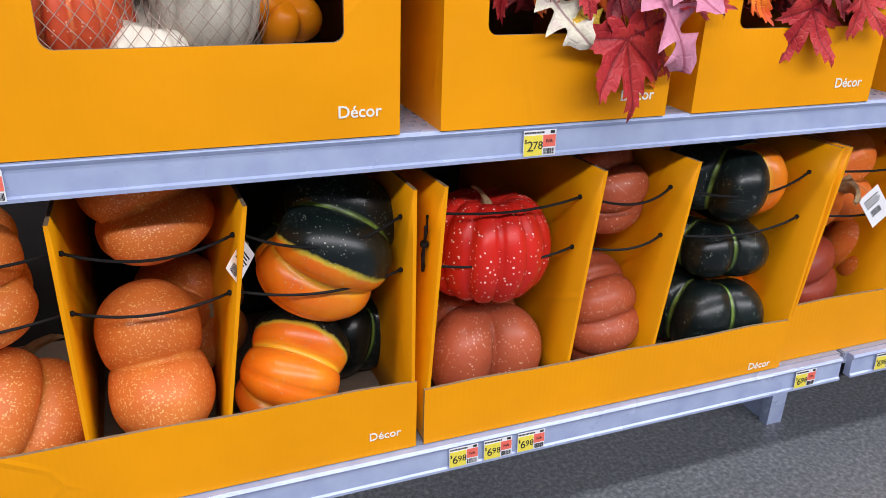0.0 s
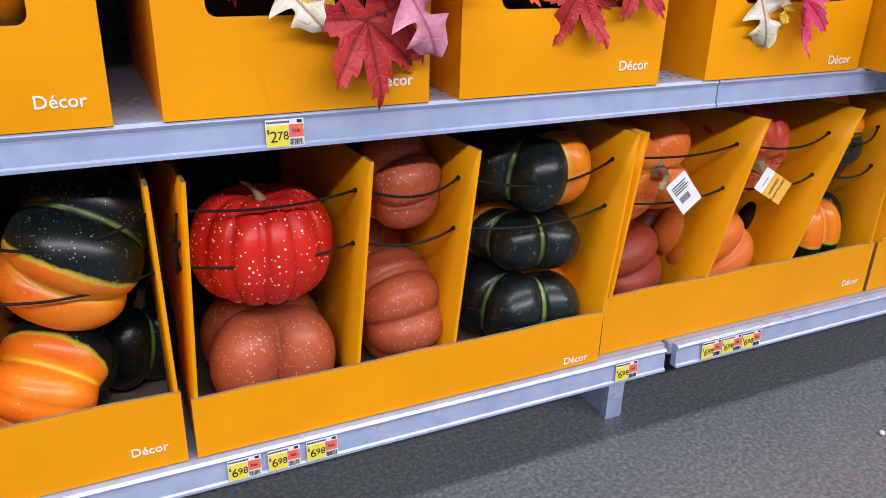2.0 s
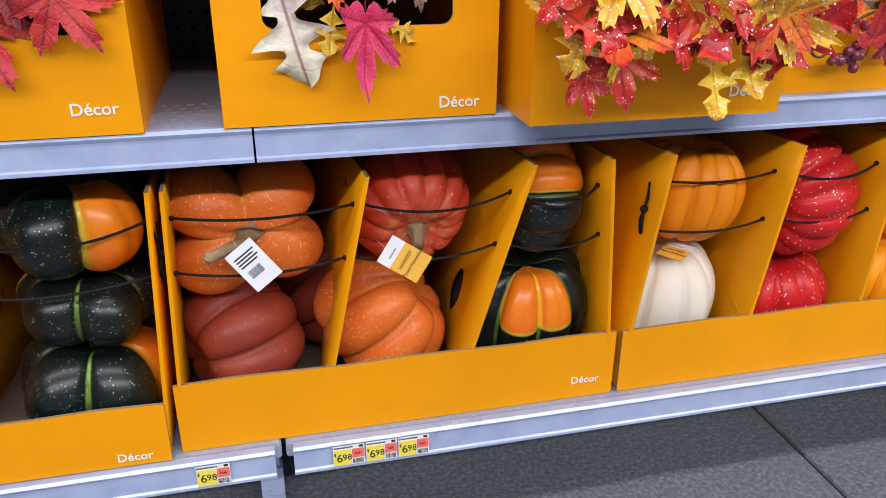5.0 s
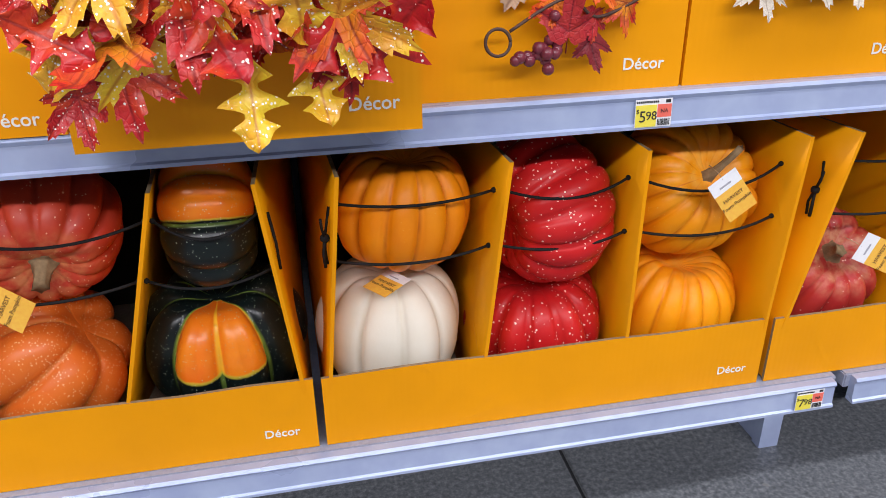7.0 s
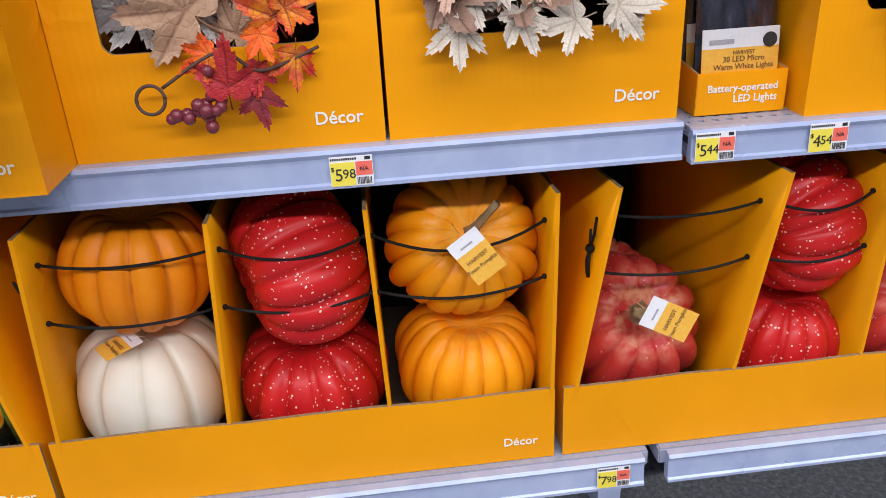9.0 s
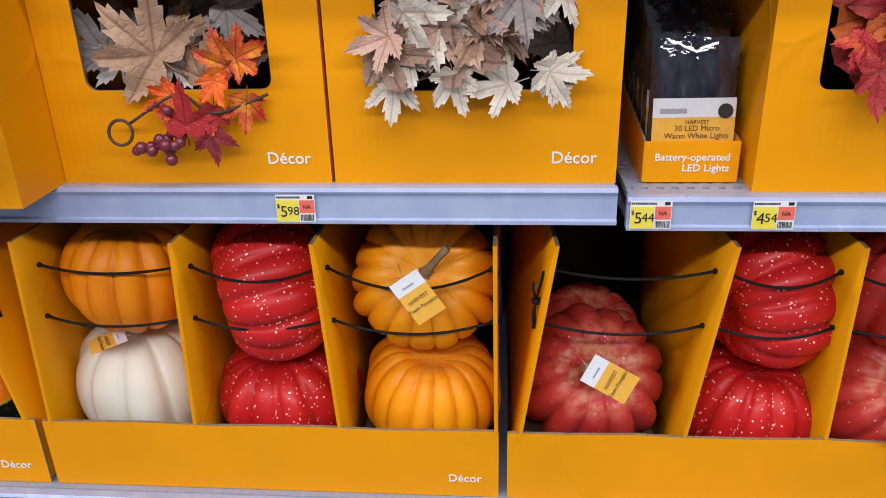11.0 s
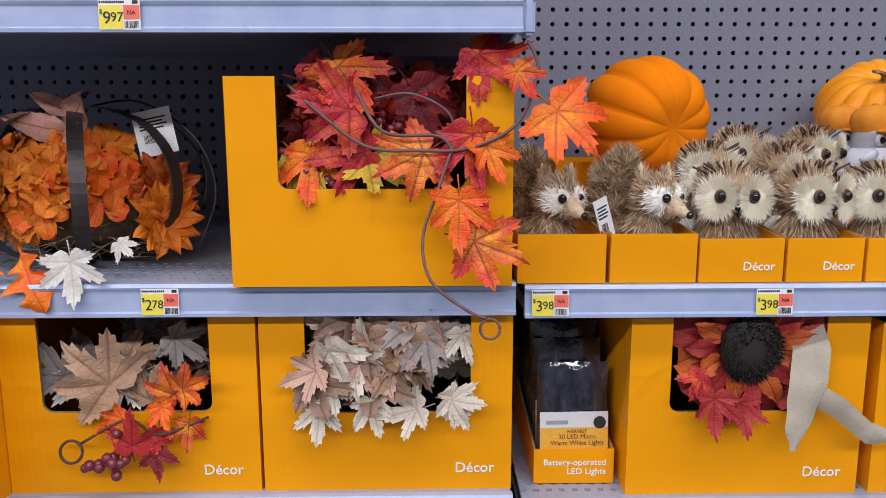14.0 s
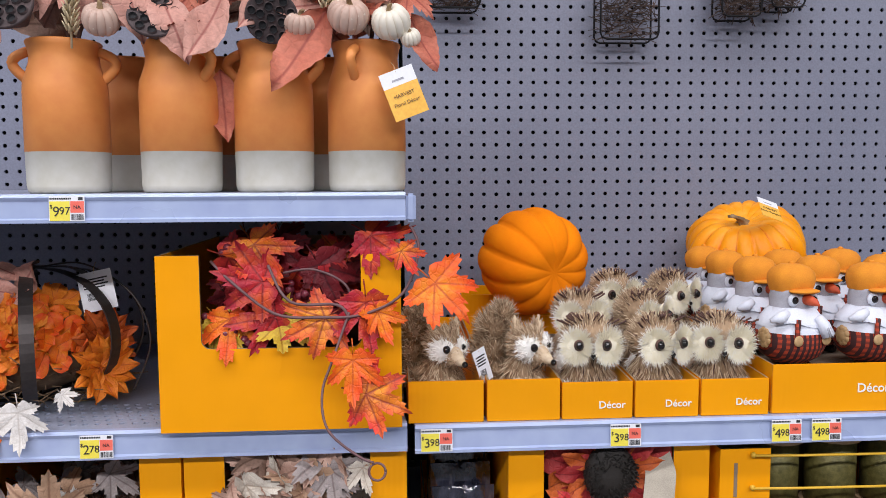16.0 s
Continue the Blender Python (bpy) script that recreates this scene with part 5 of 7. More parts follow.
for x, tn in ((0.764, 6), (0.915, -38), (1.041, -10), (1.168, 74)):
    jug(x, 0.072, tn)
for x, tn in ((0.80, 30), (0.945, 10), (1.10, 60)):
    jug(x, 0.225, tn)
POD = mottled("lotus_pod", (0.045, 0.032, 0.034), (0.085, 0.060, 0.058), 50, 0.8, 0, 200, 0.8)
WHEAT = mottled("wheat", (0.50, 0.40, 0.24), (0.60, 0.50, 0.32), 50, 0.8)


def lotus_pod(x, y, z, r, tilt):
    s = thing("lotus_pod", "dried brown lotus pod with open seed holes", "dried pod", pose(x, y, z, *tilt), "lotus pods")
    bm = bmesh.new()
    seg = 28
    rings = [[bm.verts.new((q * r * math.cos(2 * math.pi * k / seg), q * r * math.sin(2 * math.pi * k / seg), h * r)) for k in range(seg)] for q, h in ((0.15, -1.3), (0.55, -0.7), (0.92, -0.15), (1.0, 0.0), (0.96, 0.08))]
    for a, b in zip(rings, rings[1:]):
        for k in range(seg):
            bm.faces.new((a[k], a[(k + 1) % seg], b[(k + 1) % seg], b[k])).smooth = True
    bm.faces.new(rings[-1])
    part("shell", bm, POD, s)
    for ring_, n in ((0.0, 1), (0.42, 6), (0.76, 10)):
        for i in range(n):
            a = 2 * math.pi * i / n
            bm = bmesh.new()
            q = 0.155 * r
            c = Vector((ring_ * r * math.cos(a), ring_ * r * math.sin(a), 0.082 * r))
            o = [bm.verts.new(c + Vector((q * math.cos(t), q * math.sin(t), 0.10 * r))) for t in [math.pi * k / 5 for k in range(10)]]
            w = [bm.verts.new(c + Vector((1.2 * q * math.cos(t), 1.2 * q * math.sin(t), 0))) for t in [math.pi * k / 5 for k in range(10)]]
            d = [bm.verts.new(c + Vector((0.75 * q * math.cos(t), 0.75 * q * math.sin(t), 0.003 * r))) for t in [math.pi * k / 5 for k in range(10)]]
            # inner wall and floor are near-black: the hole's shade is in the colour
            for k in range(10):
                k2 = (k + 1) % 10
                bm.faces.new((w[k], w[k2], o[k2], o[k]))
                bm.faces.new((o[k], o[k2], d[k2], d[k])).material_index = 1
            bm.faces.new(d).material_index = 1
            part("seed_hole", bm, (POD, HOLE), s)


g = thing("foliage_bouquet", "dusty rose and rust silk foliage standing in the jugs", "artificial foliage")
spray(g, (0.72, 1.20, 0.02, 0.16, 1.43, 1.56), ("blade", "blade", "oak", "maple"), ("dusty", "rust", "dusty", "rust", "mocha"), 110, 0.095, 9, 0.15, 0.6, rest=1.415)
for b, tp, p, sd in (((0.99, 0.02, 1.47), (0.955, -0.01, 1.395), "dusty", 1), ((0.905, 0.02, 1.475), (0.94, -0.008, 1.40), "dusty", 2), ((1.12, 0.02, 1.45), (1.065, -0.012, 1.36), "rust", 3),
                     ((1.075, 0.03, 1.50), (1.02, 0.0, 1.44), "dusty", 0), ((1.225, 0.03, 1.45), (1.255, 0.01, 1.385), "rust", 1), ((1.21, 0.03, 1.49), (1.265, 0.01, 1.44), "rust", 4),
                     ((0.70, 0.03, 1.43), (0.665, 0.0, 1.37), "dusty", 2), ((0.97, 0.07, 1.38), (0.978, 0.06, 1.30), "rust", 3), ((0.86, 0.02, 1.50), (0.885, 0.0, 1.425), "dusty", 2)):
    leaf(g, "blade" if sd != 4 else "maple", p, b, tp, (0.1, -1, 0.3), (Vector(tp) - Vector(b)).length * (1.25 if sd != 4 else 0.8), sd)
for x in (0.764, 0.915, 1.041, 1.168):
    twig(g, [(x, 0.07, 1.39), (x + 0.01, 0.06, 1.45), (x - 0.015, 0.05, 1.53)], 0.003)
    twig(g, [(x + 0.01, 0.075, 1.39), (x + 0.03, 0.07, 1.46), (x + 0.045, 0.06, 1.54)], 0.0025)
lotus_pod(0.722, 0.005, 1.452, 0.036, (70, -10, 0))
lotus_pod(0.902, 0.010, 1.440, 0.034, (60, 20, 0))
lotus_pod(1.050, 0.005, 1.438, 0.034, (110, 20, 10))
for x, z in ((0.795, 1.44), (1.12, 1.47)):
    w = thing("wheat_ear", "pale straw wheat ear among the leaves", "dried grass", pose(x, 0.02, z, 12, 6, 0), "wheat ears")
    bm = bmesh.new()
    for i in range(44):
        h = -0.022 + 0.05 * i / 44
        a = i * 2.4
        b0 = Vector((0.004 * math.cos(a), 0.004 * math.sin(a), h))
        tube(bm, [b0, b0 + Vector((0.007 * math.cos(a), 0.007 * math.sin(a), 0.011))], [0.0022, 0.0006], 5)
    tube(bm, [(0, 0, -0.04), (0, 0, 0.03)], 0.0015, 6)
    part("ear", bm, WHEAT, w)
for x, z, r, pk in ((1.148, 1.442, 0.027, "dusty"), (1.203, 1.435, 0.026, "cream"), (1.228, 1.415, 0.014, "cream"), (0.835, 1.435, 0.024, "dusty"), (1.085, 1.432, 0.020, "dusty")):
    if pk == "dusty":
        PAINTS.setdefault("dusty", gourd_paint("dusty_paint", (0.50, 0.34, 0.27), (0.58, 0.42, 0.34), (0.44, 0.26, 0.2), (0.7, 0.6, 0.5), 0.1))
        WORDS["dusty"] = "dusty pink"
    pumpkin(x, 0.012, z, r, r * 0.85, "round", pk, (35, 10 if x < 1.2 else -15, 0), True, (0, 0), (0.012, 0.003, 0.004), " among dried leaves")


# ---- metal pumpkin filled with orange blooms ----
BAND = mottled("dark_metal_band", (0.045, 0.038, 0.036), (0.075, 0.062, 0.058), 20, 0.5, 0.6)
RAFFIA = mottled("raffia", (0.12, 0.07, 0.035), (0.26, 0.17, 0.09), 40, 0.85)
mp = thing("metal_pumpkin", "dark metal band pumpkin filled with orange silk flowers", "pumpkin decoration")
MX, MY, MZ = 0.660, 0.165, 0.904
for i in range(8):
    a = math.radians(22 + 45 * i)
    bm = bmesh.new()
    rows = []
    for k in range(25):
        u = math.pi * k / 24
        r = 0.145 * math.sin(u) ** 0.8 + 0.012
        h = 0.100 - 0.099 * math.cos(u)
        w = 0.009
        t = Vector((-math.sin(a), math.cos(a), 0))
        c = Vector((MX + r * math.cos(a), MY + r * math.sin(a), MZ + h))
        nrm = Vector((math.cos(a), math.sin(a), 0)) * 0.0012
        rows.append([bm.verts.new(c - t * w - nrm), bm.verts.new(c + t * w - nrm), bm.verts.new(c + t * w + nrm), bm.verts.new(c - t * w + nrm)])
    for p, q in zip(rows, rows[1:]):
        for k in range(4):
            bm.faces.new((p[k], p[(k + 1) % 4], q[(k + 1) % 4], q[k])).smooth = False
    bm.faces.new(rows[0][::-1])
    bm.faces.new(rows[-1])
    part("metal_band", bm, BAND, mp, "curved dark metal band")
bm = bmesh.new()
bmesh.ops.create_icosphere(bm, subdivisions=3, radius=1.0, matrix=Matrix.Translation((MX, MY, MZ + 0.075)) @ Matrix.Diagonal((0.105, 0.105, 0.06, 1)))
rnd = random.Random(3)
for i in range(260):
    a, h = rnd.uniform(0, 6.28), rnd.uniform(-0.05, 0.0)
    p = Vector((MX + 0.11 * math.cos(a), MY + 0.11 * math.sin(a), MZ + 0.062 + h))
    tube(bm, [p, p + Vector((rnd.gauss(0, 0.02), rnd.gauss(0, 0.02), rnd.gauss(0, 0.012)))], 0.0008, 3)
part("raffia_nest", bm, RAFFIA, mp, "dry raffia nest")


def bloom(parent, c, d, r, n, paint, seed, kind="petal"):
    """A silk flower facing along d."""
    d = Vector(d).normalized()
    u = d.cross(Vector((0.2, 0.1, 1))).normalized()
    w = d.cross(u)
    for i in range(n):
        a = 2 * math.pi * i / n + seed
        e = u * math.cos(a) + w * math.sin(a)
        leaf(parent, kind, paint, Vector(c), Vector(c) + e * r + d * r * 0.35, d, r * 1.1, seed + i, "petal")


rnd = random.Random(8)
for i in range(58):
    a, e = rnd.uniform(-2.9, 0.35), rnd.uniform(-0.35, 1.0)
    d = Vector((math.cos(a) * math.cos(e), math.sin(a) * math.cos(e), math.sin(e)))
    c = Vector((MX, MY, MZ + 0.088)) + Vector((d.x * 0.108, d.y * 0.108, d.z * 0.072))
    bloom(mp, c, d, 0.036, 5, "petal" if i % 4 else "orange", i)
for k, (x, y, z) in enumerate(((MX + 0.115, MY - 0.04, MZ + 0.095), (MX + 0.12, MY - 0.06, MZ + 0.06))):
    bloom(mp, (x, y, z), (0.8, -0.6, 0.1), 0.05, 14, "sun" if k == 0 else "petal", k, "blade")
leaf(mp, "maple", "white", (MX + 0.045, MY - 0.15, MZ + 0.042), (MX + 0.055, MY - 0.17, MZ - 0.012), (0.1, -1, 0.3), 0.058, 1)
leaf(mp, "maple", "white", (MX + 0.09, MY - 0.13, MZ + 0.045), (MX + 0.125, MY - 0.15, MZ + 0.016), (0.2, -1, 0.3), 0.026, 2)
leaf(mp, "oak", "orange", (MX - 0.02, MY - 0.14, MZ + 0.04), (MX + 0.02, MY - 0.178, MZ - 0.03), (0, -1, 0.4), 0.09, 0)
leaf(mp, "oak", "orange", (MX - 0.05, MY - 0.14, MZ + 0.05), (MX - 0.05, MY - 0.175, MZ + 0.005), (0, -1, 0.4), 0.08, 1)
for b, tp in (((MX + 0.0, MY - 0.05, MZ + 0.16), (MX + 0.055, MY - 0.085, MZ + 0.218)), ((MX + 0.01, MY - 0.07, MZ + 0.16), (MX + 0.05, MY - 0.10, MZ + 0.178)), ((MX + 0.02, MY - 0.06, MZ + 0.165), (MX - 0.05, MY - 0.09, MZ + 0.185)), ((MX + 0.02, MY - 0.06, MZ + 0.19), (MX - 0.02, MY - 0.08, MZ + 0.215))):
    leaf(mp, "blade", "dusty", b, tp, (0, -1, 0.3), None, 3)
twig(mp, [(MX, MY, MZ + 0.19), (MX + 0.02, MY - 0.05, MZ + 0.205), (MX + 0.05, MY - 0.08, MZ + 0.215)], 0.0022)
twig(mp, [(MX + 0.02, MY, MZ + 0.2), (MX + 0.09, MY - 0.02, MZ + 0.205), (MX + 0.16, MY - 0.03, MZ + 0.16), (MX + 0.185, MY - 0.035, MZ + 0.09), (MX + 0.16, MY - 0.04, MZ + 0.02)], 0.0014, BAND, "wire_loop")


# ---- string light packs in a small tray ----
SLEEVE, st_, sb_ = nt("clear_sleeve", 0.08, 0, (0.02, 0.02, 0.03))
sb_.inputs["Coat Weight"].default_value = 1.0
sb_.inputs["Coat Roughness"].default_value = 0.05
sv_ = coords(st_)
st_.links.new(ramp(st_, noise_of(st_, coords(st_, (1, 1, 0.35)), 60, 5), [(0.4, (0.010, 0.011, 0.018)), (0.62, (0.035, 0.038, 0.06)), (0.75, (0.10, 0.10, 0.12))]), sb_.inputs["Base Color"])
bump(st_, sb_, noise_of(st_, sv_, 26, 3), 0.9, 0.006)
CARD_WHITE = mottled("card_white", (0.74, 0.75, 0.78), (0.80, 0.81, 0.83), 20, 0.4)
CARD_YELLOW = mottled("card_yellow", (0.80, 0.42, 0.05), (0.84, 0.47, 0.07), 20, 0.4)
TAG_YELLOW = mottled("tag_yellow", (0.78, 0.66, 0.06), (0.82, 0.71, 0.09), 40, 0.5)
TAG_RED = mottled("tag_red", (0.78, 0.13, 0.09), (0.82, 0.17, 0.12), 40, 0.5)
GREYF = mottled("grey_felt", (0.33, 0.33, 0.37), (0.40, 0.40, 0.44), 40, 0.95, 0, 500, 0.6)
INK = mottled("black_ink", (0.015, 0.015, 0.016), (0.03, 0.03, 0.03), 60, 0.6)
BROWN_INK = mottled("brown_ink", (0.16, 0.08, 0.02), (0.20, 0.10, 0.03), 60, 0.6)


def small_tray(x0, x1, z, front, deep, h, words=(), size=0.014, lab="", back_h=None):
    s = thing("small_tray", lab or "small yellow corrugated shelf tray", "display box", group="small trays")
    b = 0.0025
    board = part("front_board", block(x0, x1, front, front + b, z, z + h, 0.0006), YELLOW, s)
    for x in (x0, x1 - b):
        bm = bmesh.new()
        bh = back_h or h
        panel(bm, [(x + b / 2, front + b, z), (x + b / 2, front + deep, z), (x + b / 2, front + deep, z + bh), (x + b / 2, front + b, z + h)], b, (0, 0, 1))
        part("side_board", bm, (YELLOW, BOARD_EDGE), s)
    part("back_board", block(x0, x1, front + deep, front + deep + b, z, z + (back_h or h)), YELLOW, s)
    part("tray_floor", block(x0 + b, x1 - b, front + b, front + deep, z, z + b), BROWN, s)
    for i, wd in enumerate(words):
        lettering("lettering", wd, size, x1 - 0.010, front - 0.0005, z + h * 0.28 + (len(words) - 1 - i) * size * 1.05, WHITE_INK, board, bold=0.012)
    return s


small_tray(1.250, 1.352, 0.629, 0.048, 0.32, 0.046, ("Battery-operated", "LED Lights"), 0.0115, "small yellow tray printed Battery-operated LED Lights", 0.085)


def light_pack(y, z, lean, words=False, tall=0.145):
    s = thing("light_pack", "clear bag of black string lights with a white and yellow card", "light pack", pose(1.303, y, z, lean, 0, 1.5), "light packs")
    bm = bmesh.new()
    n = 10
    A, B = [], []
    for i in range(n + 1):
        for j in range(n + 1):
            u, v = i / n, j / n
            bulge = 0.010 * (math.sin(math.pi * u) * math.sin(math.pi * v)) ** 0.5 + 0.0012 * math.sin(19 * u + 7 * v)
            A.append(bm.verts.new((-0.046 + 0.092 * u, -bulge - 0.001, tall * v)))
            B.append(bm.verts.new((-0.046 + 0.092 * u, bulge + 0.001, tall * v)))
    for i in range(n):
        for j in range(n):
            q = (i * (n + 1) + j, (i + 1) * (n + 1) + j, (i + 1) * (n + 1) + j + 1, i * (n + 1) + j + 1)
            bm.faces.new([A[k] for k in q]).smooth = True
            bm.faces.new([B[k] for k in q[::-1]]).smooth = True
    part("sleeve", bm, SLEEVE, s, "shiny clear bag with dark wires")
    part("card_top", block(-0.044, 0.044, -0.0135, -0.0125, 0.0625, 0.083), CARD_WHITE, s)
    cd = part("card", block(-0.044, 0.044, -0.0135, -0.0125, 0.006, 0.0625), CARD_YELLOW, s)
    if words:
        lettering("lettering", "HARVEST", 0.0062, 0.004, -0.0142, 0.0555, BROWN_INK, cd, "CENTER")
        lettering("lettering", "30 LED Micro", 0.0085, 0.004, -0.0142, 0.0480, BROWN_INK, cd, "CENTER")
        lettering("lettering", "Warm White Lights", 0.0085, 0.004, -0.0142, 0.0400, BROWN_INK, cd, "CENTER")
        bm = block(-0.036, -0.008, -0.0142, -0.0136, 0.067, 0.072)
        part("print_bar", bm, GREYF, s)
        bm = bmesh.new()
        bmesh.ops.create_cone(bm, cap_ends=True, segments=20, radius1=0.008, radius2=0.008, depth=0.0008, matrix=Matrix.Translation((0.033, -0.0142, 0.069)) @ Matrix.Rotation(math.pi / 2, 4, "X"))
        part("round_badge", bm, INK, s)
    return s


light_pack(0.072, 0.6335, -6, True)
for i in range(1, 6):
    light_pack(0.078 + 0.034 * i, 0.634, -8 + (i % 3), False, 0.150 + 0.014 * i)

# carton with a tie-down slot and yellow elastic, ribbon spools inside
c8 = carton(1.664, 2.06, 0.628, 0.02, (1.738, 2.0), 0.846, 0.736)
part("slot", block(1.6845, 1.6895, 0.0195, 0.0199, 0.775, 0.825), BROWN, c8, "narrow tie slot")
GOLD_CORD = mottled("yellow_elastic", (0.62, 0.36, 0.02), (0.7, 0.42, 0.04), 60, 0.5)
for z in (0.79, 0.838):
    bm = bmesh.new()
    tube(bm, [(1.71, 0.012, z), (1.78, 0.008, z), (2.02, 0.008, z - 0.002)], 0.002, 7)
    bmesh.ops.create_uvsphere(bm, u_segments=8, v_segments=6, radius=0.0042, matrix=Matrix.Translation((1.71, 0.015, z)))
    part("elastic", bm, GOLD_CORD, c8, "yellow elastic cord", True)
SPOOL = mottled("olive_ribbon", (0.09, 0.08, 0.02), (0.20, 0.17, 0.05), 120, 0.45, 0.3, 500, 0.6)
KRAFT = mottled("kraft_wood", (0.42, 0.27, 0.14), (0.5, 0.33, 0.18), 20, 0.7)
for x, z in ((1.775, 0.6335), (1.865, 0.6335), (1.955, 0.6335)):
    s = thing("ribbon_spool", "olive gold ribbon wound on a kraft spool", "ribbon spool", pose(x, 0.085, z), "ribbon spools")
    bm = bmesh.new()
    bmesh.ops.create_cone(bm, cap_ends=True, segments=32, radius1=0.036, radius2=0.036, depth=0.10, matrix=Matrix.Translation((0, 0, 0.156)))
    part("ribbon", bm, SPOOL, s, "", True)
    for zz in (0.103, 0.208):
        bm = bmesh.new()
        bmesh.ops.create_cone(bm, cap_ends=True, segments=32, radius1=0.042, radius2=0.042, depth=0.005, matrix=Matrix.Translation((0, 0, zz)))
        part("flange", bm, KRAFT, s, "kraft board disc")
    bm = bmesh.new()
    bmesh.ops.create_cone(bm, cap_ends=True, segments=24, radius1=0.04, radius2=0.04, depth=0.1, matrix=Matrix.Translation((0, 0, 0.05)))
    part("lower_ribbon", bm, SPOOL, s, "", True)

# ---- small bristle animals ----
STRAW = mottled("sisal_brown", (0.23, 0.145, 0.080), (0.42, 0.29, 0.175), 120, 0.85)
STRAW_L = mottled("sisal_pale", (0.50, 0.365, 0.23), (0.68, 0.54, 0.38), 120, 0.85)
FUZZ = mottled("white_fuzz", (0.78, 0.76, 0.70), (0.86, 0.84, 0.79), 80, 0.9)
CREAM_F = mottled("cream_fuzz", (0.76, 0.70, 0.53), (0.84, 0.79, 0.64), 80, 0.9)
BEAD, _bt, _bb = nt("black_bead", 0.06, 0, (0.012, 0.010, 0.010))
DARKTIP = mottled("dark_tips", (0.06, 0.028, 0.022), (0.12, 0.055, 0.04), 60, 0.7)
ACORN = mottled("acorn_red", (0.22, 0.05, 0.025), (0.3, 0.08, 0.04), 60, 0.5)


def ball(bm, c, r, mi=0, seg=16):
    m = Matrix.Translation(c) @ Matrix.Diagonal((*(r if isinstance(r, tuple) else (r, r, r)), 1))
    out = bmesh.ops.create_uvsphere(bm, u_segments=seg, v_segments=seg * 5 // 8, radius=1.0, matrix=m)
    for v in out["verts"]:
        for f in v.link_faces:
            f.material_index, f.smooth = mi, True


def bristles(bm, c, r, n, length, mi, rnd, lean=(0, 0, 0.3), keep=None, thick=0.0007):
    r = r if isinstance(r, tuple) else (r, r, r)
    for i in range(n):
        z = rnd.uniform(-1, 1)
        a = rnd.uniform(0, 6.283)
        q = math.sqrt(1 - z * z)
        d = Vector((q * math.cos(a), q * math.sin(a), z))
        if keep and not keep(d):
            continue
        p = Vector(c) + Vector((d.x * r[0], d.y * r[1], d.z * r[2])) * 0.96
        e = (d + Vector(lean) + Vector((rnd.gauss(0, 0.3), rnd.gauss(0, 0.3), rnd.gauss(0, 0.3)))).normalized()
        u = e.cross(Vector((0.3, 0.5, 0.8))).normalized() * thick
        w = e.cross(u).normalized() * thick
        tip = bm.verts.new(p + e * length * rnd.uniform(0.6, 1.25))
        b = [bm.verts.new(p + u), bm.verts.new(p - u * 0.5 + w), bm.verts.new(p - u * 0.5 - w)]
        for k in range(3):
            bm.faces.new((b[k], b[(k + 1) % 3], tip)).material_index = mi


def eye_disc(bm, c, r, out, n, mi, rnd):
    """A round fan of fibres about c, standing out along `out`."""
    o = Vector(out).normalized()
    u = o.cross(Vector((0, 0, 1))).normalized()
    w = o.cross(u)
    for i in range(n):
        a, q = rnd.uniform(0, 6.283), r * math.sqrt(rnd.uniform(0.05, 1))
        e = u * math.cos(a) + w * math.sin(a)
        p = Vector(c) + e * q * 0.8
        d = (e + o * rnd.uniform(0.15, 0.55)).normalized() * r * rnd.uniform(0.32, 0.62)
        side = e.cross(o) * 0.0007
        tip = bm.verts.new(p + d)
        b = [bm.verts.new(p + side), bm.verts.new(p - side * 0.5 + o * 0.0008), bm.verts.new(p - side * 0.5 - o * 0.0008)]
        for k in range(3):
            bm.faces.new((b[k], b[(k + 1) % 3], tip)).material_index = mi


